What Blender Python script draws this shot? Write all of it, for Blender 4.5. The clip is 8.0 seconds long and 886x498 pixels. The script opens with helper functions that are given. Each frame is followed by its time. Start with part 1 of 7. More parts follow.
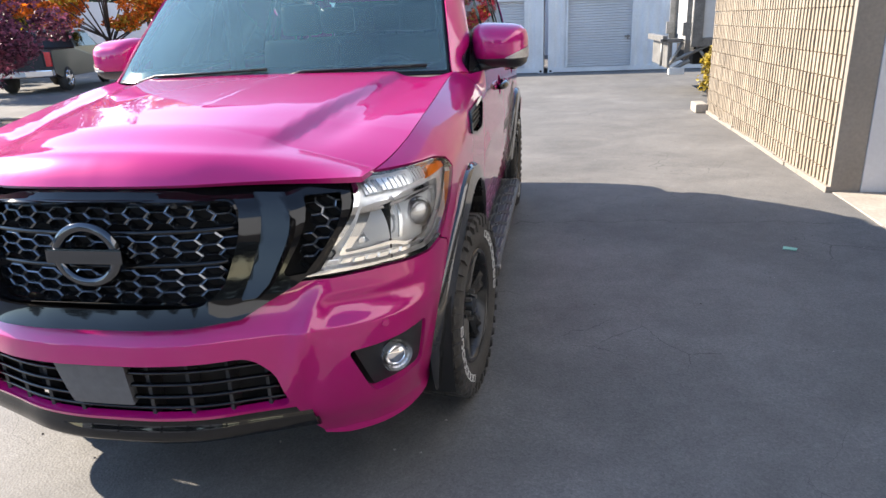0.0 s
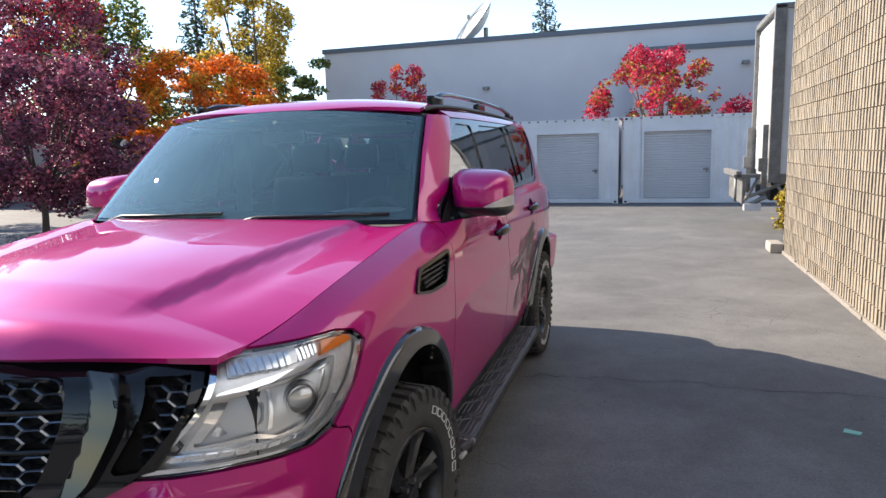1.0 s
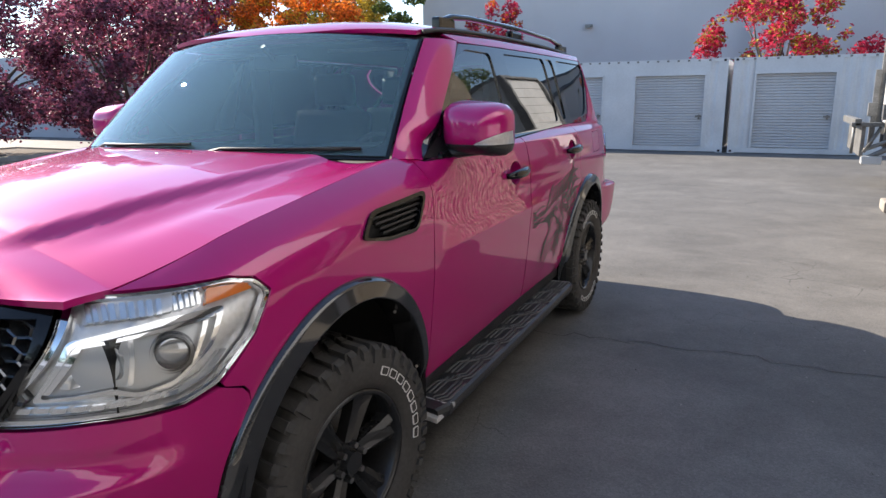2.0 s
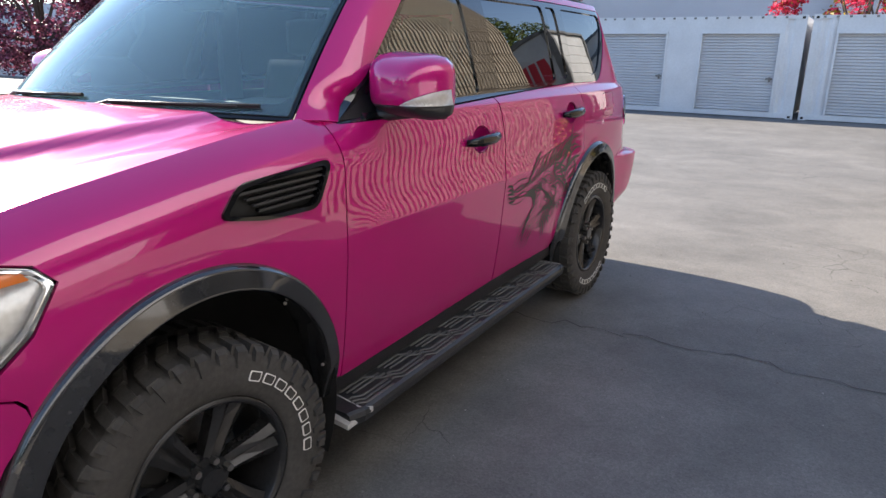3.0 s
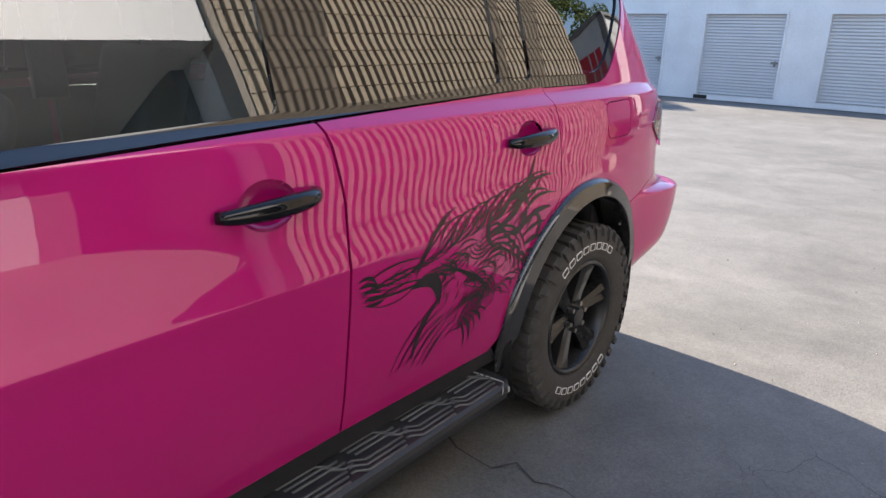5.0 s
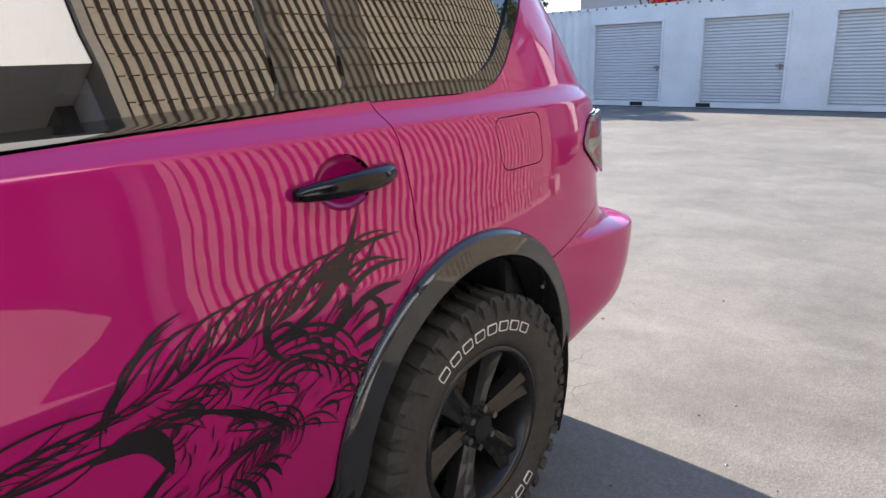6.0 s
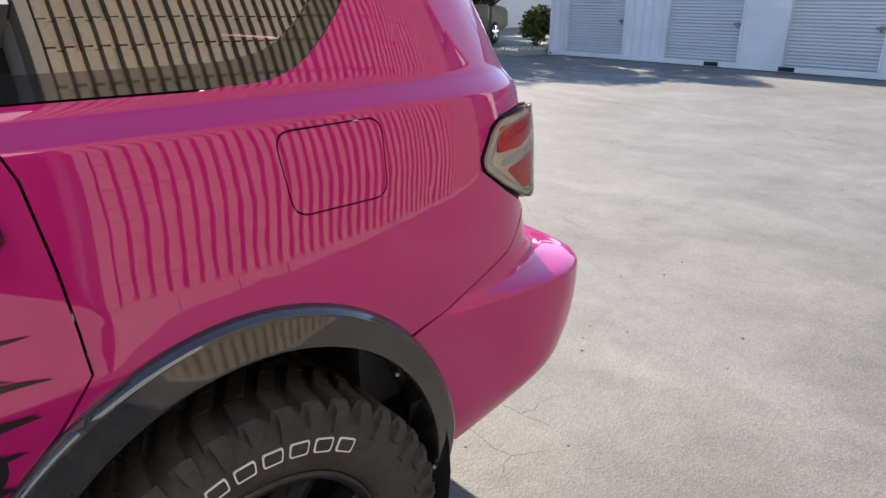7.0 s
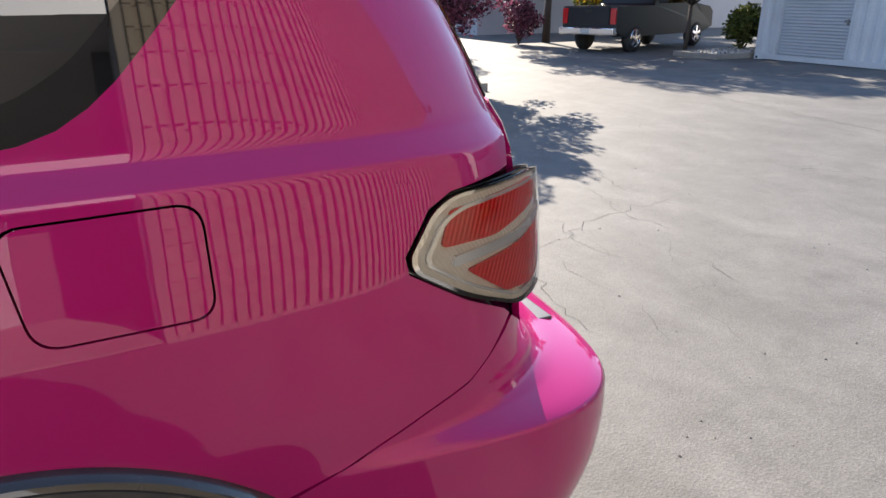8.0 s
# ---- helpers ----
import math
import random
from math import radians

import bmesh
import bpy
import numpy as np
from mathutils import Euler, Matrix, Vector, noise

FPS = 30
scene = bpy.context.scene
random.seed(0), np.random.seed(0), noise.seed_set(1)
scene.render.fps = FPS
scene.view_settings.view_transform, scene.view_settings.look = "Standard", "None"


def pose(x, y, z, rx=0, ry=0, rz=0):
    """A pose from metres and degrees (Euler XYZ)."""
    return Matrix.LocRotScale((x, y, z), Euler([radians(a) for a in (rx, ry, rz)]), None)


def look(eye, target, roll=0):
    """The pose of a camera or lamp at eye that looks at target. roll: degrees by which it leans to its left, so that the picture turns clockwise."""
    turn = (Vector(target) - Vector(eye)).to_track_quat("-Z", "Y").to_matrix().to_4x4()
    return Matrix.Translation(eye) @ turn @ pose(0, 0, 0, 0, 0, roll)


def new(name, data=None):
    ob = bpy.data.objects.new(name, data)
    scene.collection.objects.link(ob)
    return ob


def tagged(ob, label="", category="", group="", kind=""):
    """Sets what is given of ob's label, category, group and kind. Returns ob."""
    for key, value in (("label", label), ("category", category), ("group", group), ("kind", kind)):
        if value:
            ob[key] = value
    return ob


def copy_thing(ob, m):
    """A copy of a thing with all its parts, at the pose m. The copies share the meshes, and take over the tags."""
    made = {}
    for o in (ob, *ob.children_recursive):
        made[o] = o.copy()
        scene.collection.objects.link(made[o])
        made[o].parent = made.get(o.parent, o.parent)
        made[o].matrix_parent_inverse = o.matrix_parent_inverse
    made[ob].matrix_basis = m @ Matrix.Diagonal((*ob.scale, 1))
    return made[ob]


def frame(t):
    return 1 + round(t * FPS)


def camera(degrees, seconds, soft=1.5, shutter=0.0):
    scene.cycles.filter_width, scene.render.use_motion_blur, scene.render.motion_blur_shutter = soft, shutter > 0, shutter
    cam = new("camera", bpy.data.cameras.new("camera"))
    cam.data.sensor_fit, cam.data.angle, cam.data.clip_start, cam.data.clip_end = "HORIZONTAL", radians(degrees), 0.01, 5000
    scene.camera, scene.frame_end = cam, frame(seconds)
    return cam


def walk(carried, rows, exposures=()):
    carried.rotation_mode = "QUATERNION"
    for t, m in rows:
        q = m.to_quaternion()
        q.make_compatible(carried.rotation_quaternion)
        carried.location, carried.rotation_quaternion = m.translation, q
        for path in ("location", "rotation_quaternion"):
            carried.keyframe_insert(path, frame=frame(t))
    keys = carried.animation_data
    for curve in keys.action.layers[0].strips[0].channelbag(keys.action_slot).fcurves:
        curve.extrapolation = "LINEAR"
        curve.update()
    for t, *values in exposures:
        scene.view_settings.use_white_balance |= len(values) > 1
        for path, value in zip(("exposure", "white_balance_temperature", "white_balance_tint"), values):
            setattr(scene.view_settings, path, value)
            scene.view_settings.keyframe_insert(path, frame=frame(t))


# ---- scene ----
cam = camera(67.8, 8.0)

PATH = [
    (0, (1.4, -1.907, 1.604), (1.055, -0.046, 0.956), -2.5),
    (0.5, (1.595, -1.601, 1.647), (1.115, 0.284, 1.183), -0.6),
    (1, (1.877, -1.36, 1.678), (1.272, 0.524, 1.389), -1.5),
    (1.5, (2.112, -1.163, 1.68), (1.31, 0.634, 1.324), -1.9),
    (2, (2.234, -0.848, 1.611), (1.357, 0.893, 1.162), -0.6),
    (2.2, (2.261, -0.708, 1.608), (1.367, 0.991, 1.046), 0.1),
    (3.3, (2.502, 0.054, 1.583), (1.428, 1.63, 0.979), 1.9),
    (3.5, (2.458, 0.253, 1.566), (1.384, 1.778, 0.846), 2.6),
    (4, (2.36, 0.719, 1.601), (1.334, 2.23, 0.784), 2.2),
    (4.5, (2.433, 1.146, 1.602), (1.276, 2.615, 0.895), 0.4),
    (5, (2.312, 1.59, 1.62), (1.064, 3.019, 0.988), 1.3),
    (5.2, (2.238, 1.787, 1.616), (1.038, 3.272, 1.019), -0.0),
    (6.3, (2.093, 2.94, 1.509), (0.746, 4.296, 0.92), -1.9),
    (6.5, (2.041, 3.136, 1.574), (0.706, 4.471, 0.913), 0.3),
    (7, (2.008, 3.593, 1.56), (0.603, 4.826, 0.85), 0.1),
    (7.5, (1.952, 3.953, 1.569), (0.387, 4.922, 0.787), -1.8),
    (8, (1.832, 4.282, 1.59), (0.133, 5.058, 0.877), -0.4),
]
walk(cam, [(t, look(eye, target, roll)) for t, eye, target, roll in PATH], [(t, stops, 7000, 12) for t, stops in ((0, 1.97), (0.5, 1.87), (1.0, 1.52), (1.5, 1.42), (2.2, 1.52), (3.3, 1.98), (4.0, 2.12), (4.5, 2.2), (5.2, 2.1), (6.3, 2.0), (7.0, 1.85), (8.0, 1.55))])

# ---- world, sun, exposure ----
world = bpy.data.worlds.new("world")
scene.world = world
world.use_nodes = True
_n = world.node_tree.nodes
_sky = _n.new("ShaderNodeTexSky")
_sky.sky_type, _sky.sun_disc = "NISHITA", False
_sky.sun_elevation, _sky.sun_rotation = radians(31.4), radians(-74.4)
_sky.air_density, _sky.dust_density, _sky.ozone_density = 0.9, 0.0, 2.0
world.node_tree.links.new(_sky.outputs[0], _n["Background"].inputs[0])
_n["Background"].inputs[1].default_value = 0.128
sun = new("sun", bpy.data.lights.new("sun", "SUN"))
sun.data.energy, sun.data.angle, sun.data.color = 4.1, radians(0.55), (1.0, 0.93, 0.83)
sun.matrix_world = look((-15.8, 4.4, 10), (0, 0, 0))


# ---- materials ----
def material(name, colour, rough=0.5, metal=0.0, coat=0.0, coat_rough=0.03, grain=0.0, scale=40.0, stain=0.0, stain_scale=2.0, bump=0.0, bump_scale=120.0, ior=1.5, island=0.0, thing=0.0, alpha=1.0, specular=0.5, cloud=0.0, cloud_scale=1.0):
    """A principled surface with variation at two scales and a fine relief."""
    m = bpy.data.materials.new(name)
    m.use_nodes = True
    nt = m.node_tree
    p = nt.nodes["Principled BSDF"]
    p.inputs["Roughness"].default_value, p.inputs["Metallic"].default_value = rough, metal
    p.inputs["Coat Weight"].default_value, p.inputs["Coat Roughness"].default_value = coat, coat_rough
    p.inputs["IOR"].default_value = ior
    p.inputs["Specular IOR Level"].default_value = specular
    p.inputs["Alpha"].default_value = alpha
    where = nt.nodes.new("ShaderNodeTexCoord")
    last = None

    def noise_node(s, detail=6.0, twist=0.0):
        t = nt.nodes.new("ShaderNodeTexNoise")
        t.inputs["Distortion"].default_value = twist
        t.inputs["Scale"].default_value, t.inputs["Detail"].default_value = s, detail
        nt.links.new(where.outputs["Object"], t.inputs["Vector"])
        return t

    def vary(source, amount):
        nonlocal last
        v = nt.nodes.new("ShaderNodeMapRange")
        v.inputs["From Min"].default_value, v.inputs["From Max"].default_value = 0.25, 0.75
        v.inputs["To Min"].default_value, v.inputs["To Max"].default_value = 1 - amount, 1 + amount
        nt.links.new(source, v.inputs["Value"])
        mul = nt.nodes.new("ShaderNodeMix")
        mul.data_type, mul.blend_type = "RGBA", "MULTIPLY"
        mul.inputs["Factor"].default_value = 1.0
        if last is None:
            mul.inputs["A"].default_value = (*colour, 1)
        else:
            nt.links.new(last, mul.inputs["A"])
        nt.links.new(v.outputs["Result"], mul.inputs["B"])
        last = mul.outputs["Result"]

    if grain:
        vary(noise_node(scale).outputs["Fac"], grain)
    if stain:
        vary(noise_node(stain_scale, 4.0).outputs["Fac"], stain)
    if cloud:
        vary(noise_node(cloud_scale, 9.0, 1.2).outputs["Fac"], cloud)
    if island:
        vary(nt.nodes.new("ShaderNodeNewGeometry").outputs["Random Per Island"], island)
    if thing:
        vary(nt.nodes.new("ShaderNodeObjectInfo").outputs["Random"], thing)
    if last is None:
        p.inputs["Base Color"].default_value = (*colour, 1)
    else:
        nt.links.new(last, p.inputs["Base Color"])
    if bump:
        b = nt.nodes.new("ShaderNodeBump")
        b.inputs["Strength"].default_value, b.inputs["Distance"].default_value = bump, 0.01
        nt.links.new(noise_node(bump_scale, 8.0).outputs["Fac"], b.inputs["Height"])
        nt.links.new(b.outputs["Normal"], p.inputs["Normal"])
    return m


def glass(name, tint, rough=0.0, ior=1.5, haze=0.0):
    """A thin pane: clear with a tint, and mirrored as glass is."""
    m = bpy.data.materials.new(name)
    m.use_nodes = True
    nt = m.node_tree
    nt.nodes.remove(nt.nodes["Principled BSDF"])
    clear, shine, mix = nt.nodes.new("ShaderNodeBsdfTransparent"), nt.nodes.new("ShaderNodeBsdfGlossy"), nt.nodes.new("ShaderNodeMixShader")
    fres = nt.nodes.new("ShaderNodeFresnel")
    fres.inputs["IOR"].default_value = ior
    clear.inputs["Color"].default_value = (*tint, 1)
    shine.inputs["Roughness"].default_value = rough
    nt.links.new(fres.outputs[0], mix.inputs[0])
    nt.links.new(clear.outputs[0], mix.inputs[1])
    nt.links.new(shine.outputs[0], mix.inputs[2])
    out = mix.outputs[0]
    if haze:
        # an uneven cyan diffuse film: painted haze in place of reflected sky
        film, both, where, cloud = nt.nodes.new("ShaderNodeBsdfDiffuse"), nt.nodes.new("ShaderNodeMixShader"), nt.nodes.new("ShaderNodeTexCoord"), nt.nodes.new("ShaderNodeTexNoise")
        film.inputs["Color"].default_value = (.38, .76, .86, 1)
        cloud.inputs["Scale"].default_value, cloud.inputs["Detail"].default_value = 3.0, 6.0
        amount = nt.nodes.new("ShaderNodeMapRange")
        amount.inputs["To Min"].default_value, amount.inputs["To Max"].default_value = haze * .6, haze * 1.4
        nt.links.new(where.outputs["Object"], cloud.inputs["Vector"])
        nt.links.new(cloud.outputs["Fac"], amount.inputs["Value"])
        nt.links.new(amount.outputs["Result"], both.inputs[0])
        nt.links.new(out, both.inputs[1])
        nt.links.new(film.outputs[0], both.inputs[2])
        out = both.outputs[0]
    nt.links.new(out, nt.nodes["Material Output"].inputs["Surface"])
    return m


PAINT = material("magenta_pearl_paint", (.44, .006, .142), .36, .22, 1.0, .008, stain=.03, stain_scale=3, specular=.05)


def orange_peel(m, scale, depth):
    """A faint waviness of the clear coat."""
    nt = m.node_tree
    where, noise, bump = nt.nodes.new("ShaderNodeTexCoord"), nt.nodes.new("ShaderNodeTexNoise"), nt.nodes.new("ShaderNodeBump")
    noise.inputs["Scale"].default_value, noise.inputs["Detail"].default_value = scale, 2.0
    bump.inputs["Strength"].default_value, bump.inputs["Distance"].default_value = 1.0, depth
    nt.links.new(where.outputs["Object"], noise.inputs["Vector"])
    nt.links.new(noise.outputs["Fac"], bump.inputs["Height"])
    nt.links.new(bump.outputs["Normal"], nt.nodes["Principled BSDF"].inputs["Coat Normal"])




def ribbed(m, scale, depth, axis="X", turn=0.0):
    """Fine moulded ribs in a lamp's plastic."""
    nt = m.node_tree
    where, mp, wave, bump = nt.nodes.new("ShaderNodeTexCoord"), nt.nodes.new("ShaderNodeMapping"), nt.nodes.new("ShaderNodeTexWave"), nt.nodes.new("ShaderNodeBump")
    mp.inputs["Rotation"].default_value = (radians(turn), 0, 0)
    wave.bands_direction = axis
    wave.inputs["Scale"].default_value = scale
    bump.inputs["Strength"].default_value, bump.inputs["Distance"].default_value = 1.0, depth
    nt.links.new(where.outputs["Object"], mp.inputs["Vector"])
    nt.links.new(mp.outputs[0], wave.inputs["Vector"])
    nt.links.new(wave.outputs["Fac"], bump.inputs["Height"])
    nt.links.new(bump.outputs["Normal"], nt.nodes["Principled BSDF"].inputs["Normal"])


orange_peel(PAINT, 9.0, .00018)
PAINT.node_tree.nodes["Principled BSDF"].inputs["Coat IOR"].default_value = 1.66
BLACK_GLOSS = material("gloss_black_plastic", (.005, .005, .006), .04, specular=.42)
PILLAR_GLOSS = material("glossy_pillar_film", (.008, .008, .009), .03, ior=1.85)
# dark base: the gloom of the open bay is put into this colour
RECESS = material("shade_dark_render", (.12, .115, .11), .88, grain=.08, scale=30, stain=.12, stain_scale=.7, bump=.2, bump_scale=60)
GRIT = material("grey_grit", (.20, .19, .175), .85, island=.5)
BLACK_SATIN = material("satin_black_plastic", (.022, .022, .024), .42, grain=.2, scale=90, bump=.15, bump_scale=400)
FLARE_BLACK = material("black_flare_plastic", (.024, .024, .025), .06, grain=.25, scale=30, stain=.2, stain_scale=6, ior=1.75)
RUBBER = material("tyre_rubber", (.042, .039, .036), .82, grain=.25, scale=60, stain=.25, stain_scale=7, bump=.25, bump_scale=260)
WHITE_MARK = material("white_raised_rubber", (.74, .72, .68), .7, grain=.1, scale=200)
RIM_BLACK = material("satin_black_alloy", (.030, .030, .031), .24, .4, grain=.2, scale=80)
STEEL = material("dull_steel", (.32, .30, .28), .38, 1.0, grain=.25, scale=60)
DARK = material("dark_underbody", (.012, .012, .012), .9, grain=.3, scale=12)
CHROME = material("chrome", (.86, .86, .88), .06, 1.0)
DARK_CHROME = material("smoked_chrome", (.42, .425, .44), .10, .8)
MESH_BLACK = material("black_grille_plastic", (.16, .17, .185), .14, .90)
BADGE = material("black_chrome", (.10, .105, .115), .09, 1.0)
END_CAP = material("pale_scuffed_plastic", (.42, .41, .40), .45, grain=.2, scale=60)
# lighter than the board: the highlights along the ribs are put into the grey
STEP_RIB = material("highlit_step_rubber", (.085, .084, .081), .36, grain=.2, scale=90)
LAMP_SILVER = material("tail_lamp_silver", (.78, .74, .68), .24, .20, grain=.1, scale=60)
AMBER = material("amber_plastic", (.85, .20, .02), .25, 0, .5)
RED_LENS = material("red_lens", (.64, .010, .016), .22, 0, 1.0, .02, grain=.15, scale=160)
ribbed(RED_LENS, 34.0, .0008, "Y", 20)
ribbed(LAMP_SILVER, 46.0, .0004, "Y", -35)
LAMP_GREY = material("lamp_housing", (.80, .80, .80), .18, .30, grain=.15, scale=50)
LAMP_DARK = material("lamp_bezel", (.58, .59, .60), .14, .15)
SILVER = material("lamp_reflector", (.86, .87, .88), .15, .70)
CLEAR = glass("clear_lens", (.93, .95, .96), ior=1.45)
# the screen's pale sky sheen is put into its film colour
WINDSHIELD = glass("windshield_glass", (.72, .92, .94), ior=1.9, haze=.10)
SIDE_GLASS = glass("front_door_glass", (.42, .47, .45), ior=2.6, haze=.01)
TINTED = glass("privacy_glass", (.045, .045, .05), ior=2.8)
CLOTH = material("black_leather", (.050, .050, .054), .55, grain=.2, scale=120, bump=.2, bump_scale=300)
DASH = material("dash_plastic", (.16, .165, .175), .6, grain=.2, scale=90)
DECAL = material("black_vinyl_decal", (.010, .007, .009), .40, 0, .12, .08)
PLATE = material("grey_sensor_panel", (.09, .093, .10), .35, grain=.15, scale=40)


def asphalt():
    """Old asphalt: aggregate, worn pale patches, long faint wheel streaks and hair cracks."""
    m = material("worn_asphalt", (.124, .120, .114), .72, grain=.22, scale=150, stain=.17, stain_scale=.45, specular=.45, cloud=.20, cloud_scale=1.1)
    nt = m.node_tree
    p = nt.nodes["Principled BSDF"]
    where = nt.nodes.new("ShaderNodeTexCoord").outputs["Object"]
    colour = p.inputs["Base Color"].links[0].from_socket

    def node(kind, **values):
        n = nt.nodes.new(kind)
        for key, value in values.items():
            n.inputs[key.replace("_", " ")].default_value = value
        return n

    def spread(source, a, b, c, d):
        n = node("ShaderNodeMapRange", From_Min=a, From_Max=b, To_Min=c, To_Max=d)
        nt.links.new(source, n.inputs["Value"])
        return n.outputs["Result"]

    def times(a, b):
        n = nt.nodes.new("ShaderNodeMath")
        n.operation = "MULTIPLY"
        nt.links.new(a, n.inputs[0])
        nt.links.new(b, n.inputs[1])
        return n.outputs[0]

    # stones in the binder
    stones = node("ShaderNodeTexVoronoi", Scale=95.0)
    nt.links.new(where, stones.inputs["Vector"])
    fac = spread(stones.outputs["Color"], 0, 1, .84, 1.17)
    # streaks left by wheels, in two directions
    for turn, scale, low, high in ((24, (.45, 2.4, 1), .965, 1.045), (-52, (.35, 2.0, 1), .965, 1.045)):
        mp = nt.nodes.new("ShaderNodeMapping")
        mp.inputs["Rotation"].default_value = (0, 0, radians(turn))
        mp.inputs["Scale"].default_value = scale
        nt.links.new(where, mp.inputs["Vector"])
        n = node("ShaderNodeTexNoise", Scale=1.0, Detail=7.0, Distortion=.9)
        nt.links.new(mp.outputs[0], n.inputs["Vector"])
        fac = times(fac, spread(n.outputs["Fac"], .3, .7, low, high))
    # arcs swept by turning wheels, faint and broken
    mp = nt.nodes.new("ShaderNodeMapping")
    mp.inputs["Location"].default_value = (4.0, -15.5, 0)
    nt.links.new(where, mp.inputs["Vector"])
    rings = node("ShaderNodeTexWave", Scale=.55, Distortion=2.6, Detail=4.0, Detail_Scale=.6)
    rings.wave_type, rings.rings_direction = "RINGS", "Z"
    nt.links.new(mp.outputs[0], rings.inputs["Vector"])
    fac = times(fac, spread(rings.outputs["Fac"], .35, 1.0, .985, 1.035))
    # blotches a hand wide
    n = node("ShaderNodeTexNoise", Scale=7.0, Detail=8.0, Roughness=.65)
    nt.links.new(where, n.inputs["Vector"])
    fac = times(fac, spread(n.outputs["Fac"], .25, .75, .86, 1.15))
    # hair cracks, only where the surface is worn through
    warp = node("ShaderNodeTexNoise", Scale=3.0, Detail=5.0)
    nt.links.new(where, warp.inputs["Vector"])
    add = nt.nodes.new("ShaderNodeMix")
    add.data_type = "VECTOR"
    add.inputs["Factor"].default_value = .16
    nt.links.new(where, add.inputs["A"])
    nt.links.new(warp.outputs["Color"], add.inputs["B"])
    cells = node("ShaderNodeTexVoronoi", Scale=2.3)
    cells.feature = "DISTANCE_TO_EDGE"
    nt.links.new(add.outputs["Result"], cells.inputs["Vector"])
    patch = node("ShaderNodeTexNoise", Scale=.55, Detail=3.0)
    nt.links.new(where, patch.inputs["Vector"])
    width = spread(patch.outputs["Fac"], .53, .70, .0, .010)
    thin = nt.nodes.new("ShaderNodeMath")
    thin.operation = "LESS_THAN"
    nt.links.new(cells.outputs["Distance"], thin.inputs[0])
    nt.links.new(width, thin.inputs[1])
    fac = times(fac, spread(thin.outputs[0], 0, 1, 1.0, .55))
    mul = nt.nodes.new("ShaderNodeMix")
    mul.data_type, mul.blend_type = "RGBA", "MULTIPLY"
    mul.inputs["Factor"].default_value = 1.0
    nt.links.new(colour, mul.inputs["A"])
    nt.links.new(fac, mul.inputs["B"])
    nt.links.new(mul.outputs["Result"], p.inputs["Base Color"])
    rough = node("ShaderNodeBump", Strength=.40, Distance=.003)
    nt.links.new(stones.outputs["Distance"], rough.inputs["Height"])
    nt.links.new(rough.outputs["Normal"], p.inputs["Normal"])
    return m


ASPHALT = asphalt()
CRACK = material("crack_filler", (.045, .043, .042), .9, grain=.3, scale=40)
BLOCK = material("split_face_block", (.275, .229, .173), .92, grain=.14, scale=30, stain=.08, stain_scale=1.1, bump=.4, bump_scale=90, thing=.05)
MORTAR = material("mortar", (.20, .17, .14), .95, grain=.2, scale=60, bump=.4, bump_scale=120)
SMOOTH = material("smooth_concrete", (.235, .205, .172), .85, grain=.12, scale=30, stain=.15, stain_scale=1.5, bump=.2, bump_scale=120)
PALE = material("pale_painted_wall", (.50, .50, .525), .85, grain=.05, scale=30, stain=.08, stain_scale=.4, bump=.15, bump_scale=60)
CAP = material("blue_grey_cap", (.10, .12, .15), .6, grain=.1, scale=30)
CONT = material("container_paint", (.62, .63, .64), .48, grain=.05, scale=20, stain=.10, stain_scale=1.3)
DOOR = material("roller_door_paint", (.50, .51, .53), .45, grain=.04, scale=30, stain=.07, stain_scale=1.2)
TRUCK_WHITE = material("trailer_white", (.56, .56, .55), .45, grain=.05, scale=12, stain=.12, stain_scale=1.5)
GALV = material("galvanised_steel", (.22, .215, .205), .55, .6, grain=.25, scale=40, stain=.3, stain_scale=5)
BARK = material("bark", (.085, .065, .050), .9, grain=.3, scale=30, bump=.5, bump_scale=60)
KERB = material("kerb_concrete", (.33, .295, .25), .9, grain=.15, scale=40, stain=.15, stain_scale=3, bump=.3, bump_scale=140)
PEBBLE = material("river_stone", (.34, .32, .29), .8, island=.45, grain=.1, scale=30)
PICKUP = material("dark_grey_pickup_paint", (.010, .012, .017), .40, 0, .12, .06)
PAPER = material("green_paper", (.25, .52, .40), .8)
RED_MARK = material("red_marking", (.55, .03, .05), .5)
SOIL = material("bark_mulch", (.10, .075, .055), .95, grain=.4, scale=25, bump=.6, bump_scale=60)


def leaf(name, colour, spread=.45):
    """Leaves let some light through from behind."""
    m = material(name, colour, .5, island=spread, grain=.15, scale=1.2, specular=.4)
    nt = m.node_tree
    p = nt.nodes["Principled BSDF"]
    thin, mix = nt.nodes.new("ShaderNodeBsdfTranslucent"), nt.nodes.new("ShaderNodeMixShader")
    mix.inputs[0].default_value = .38
    nt.links.new(p.inputs["Base Color"].links[0].from_socket, thin.inputs["Color"])
    nt.links.new(p.outputs[0], mix.inputs[1])
    nt.links.new(thin.outputs[0], mix.inputs[2])
    nt.links.new(mix.outputs[0], nt.nodes["Material Output"].inputs["Surface"])
    return m


PURPLE = leaf("purple_plum_leaves", (.19, .055, .090), .65)
RED = leaf("red_leaves", (.50, .032, .075))
ORANGE = leaf("orange_leaves", (.66, .17, .018))
YELLOW = leaf("yellow_leaves", (.55, .35, .03))
GREEN = leaf("green_leaves", (.11, .14, .03))
PINE = leaf("conifer_needles", (.030, .050, .030))
OLIVE = leaf("olive_gold_leaves", (.34, .25, .035))


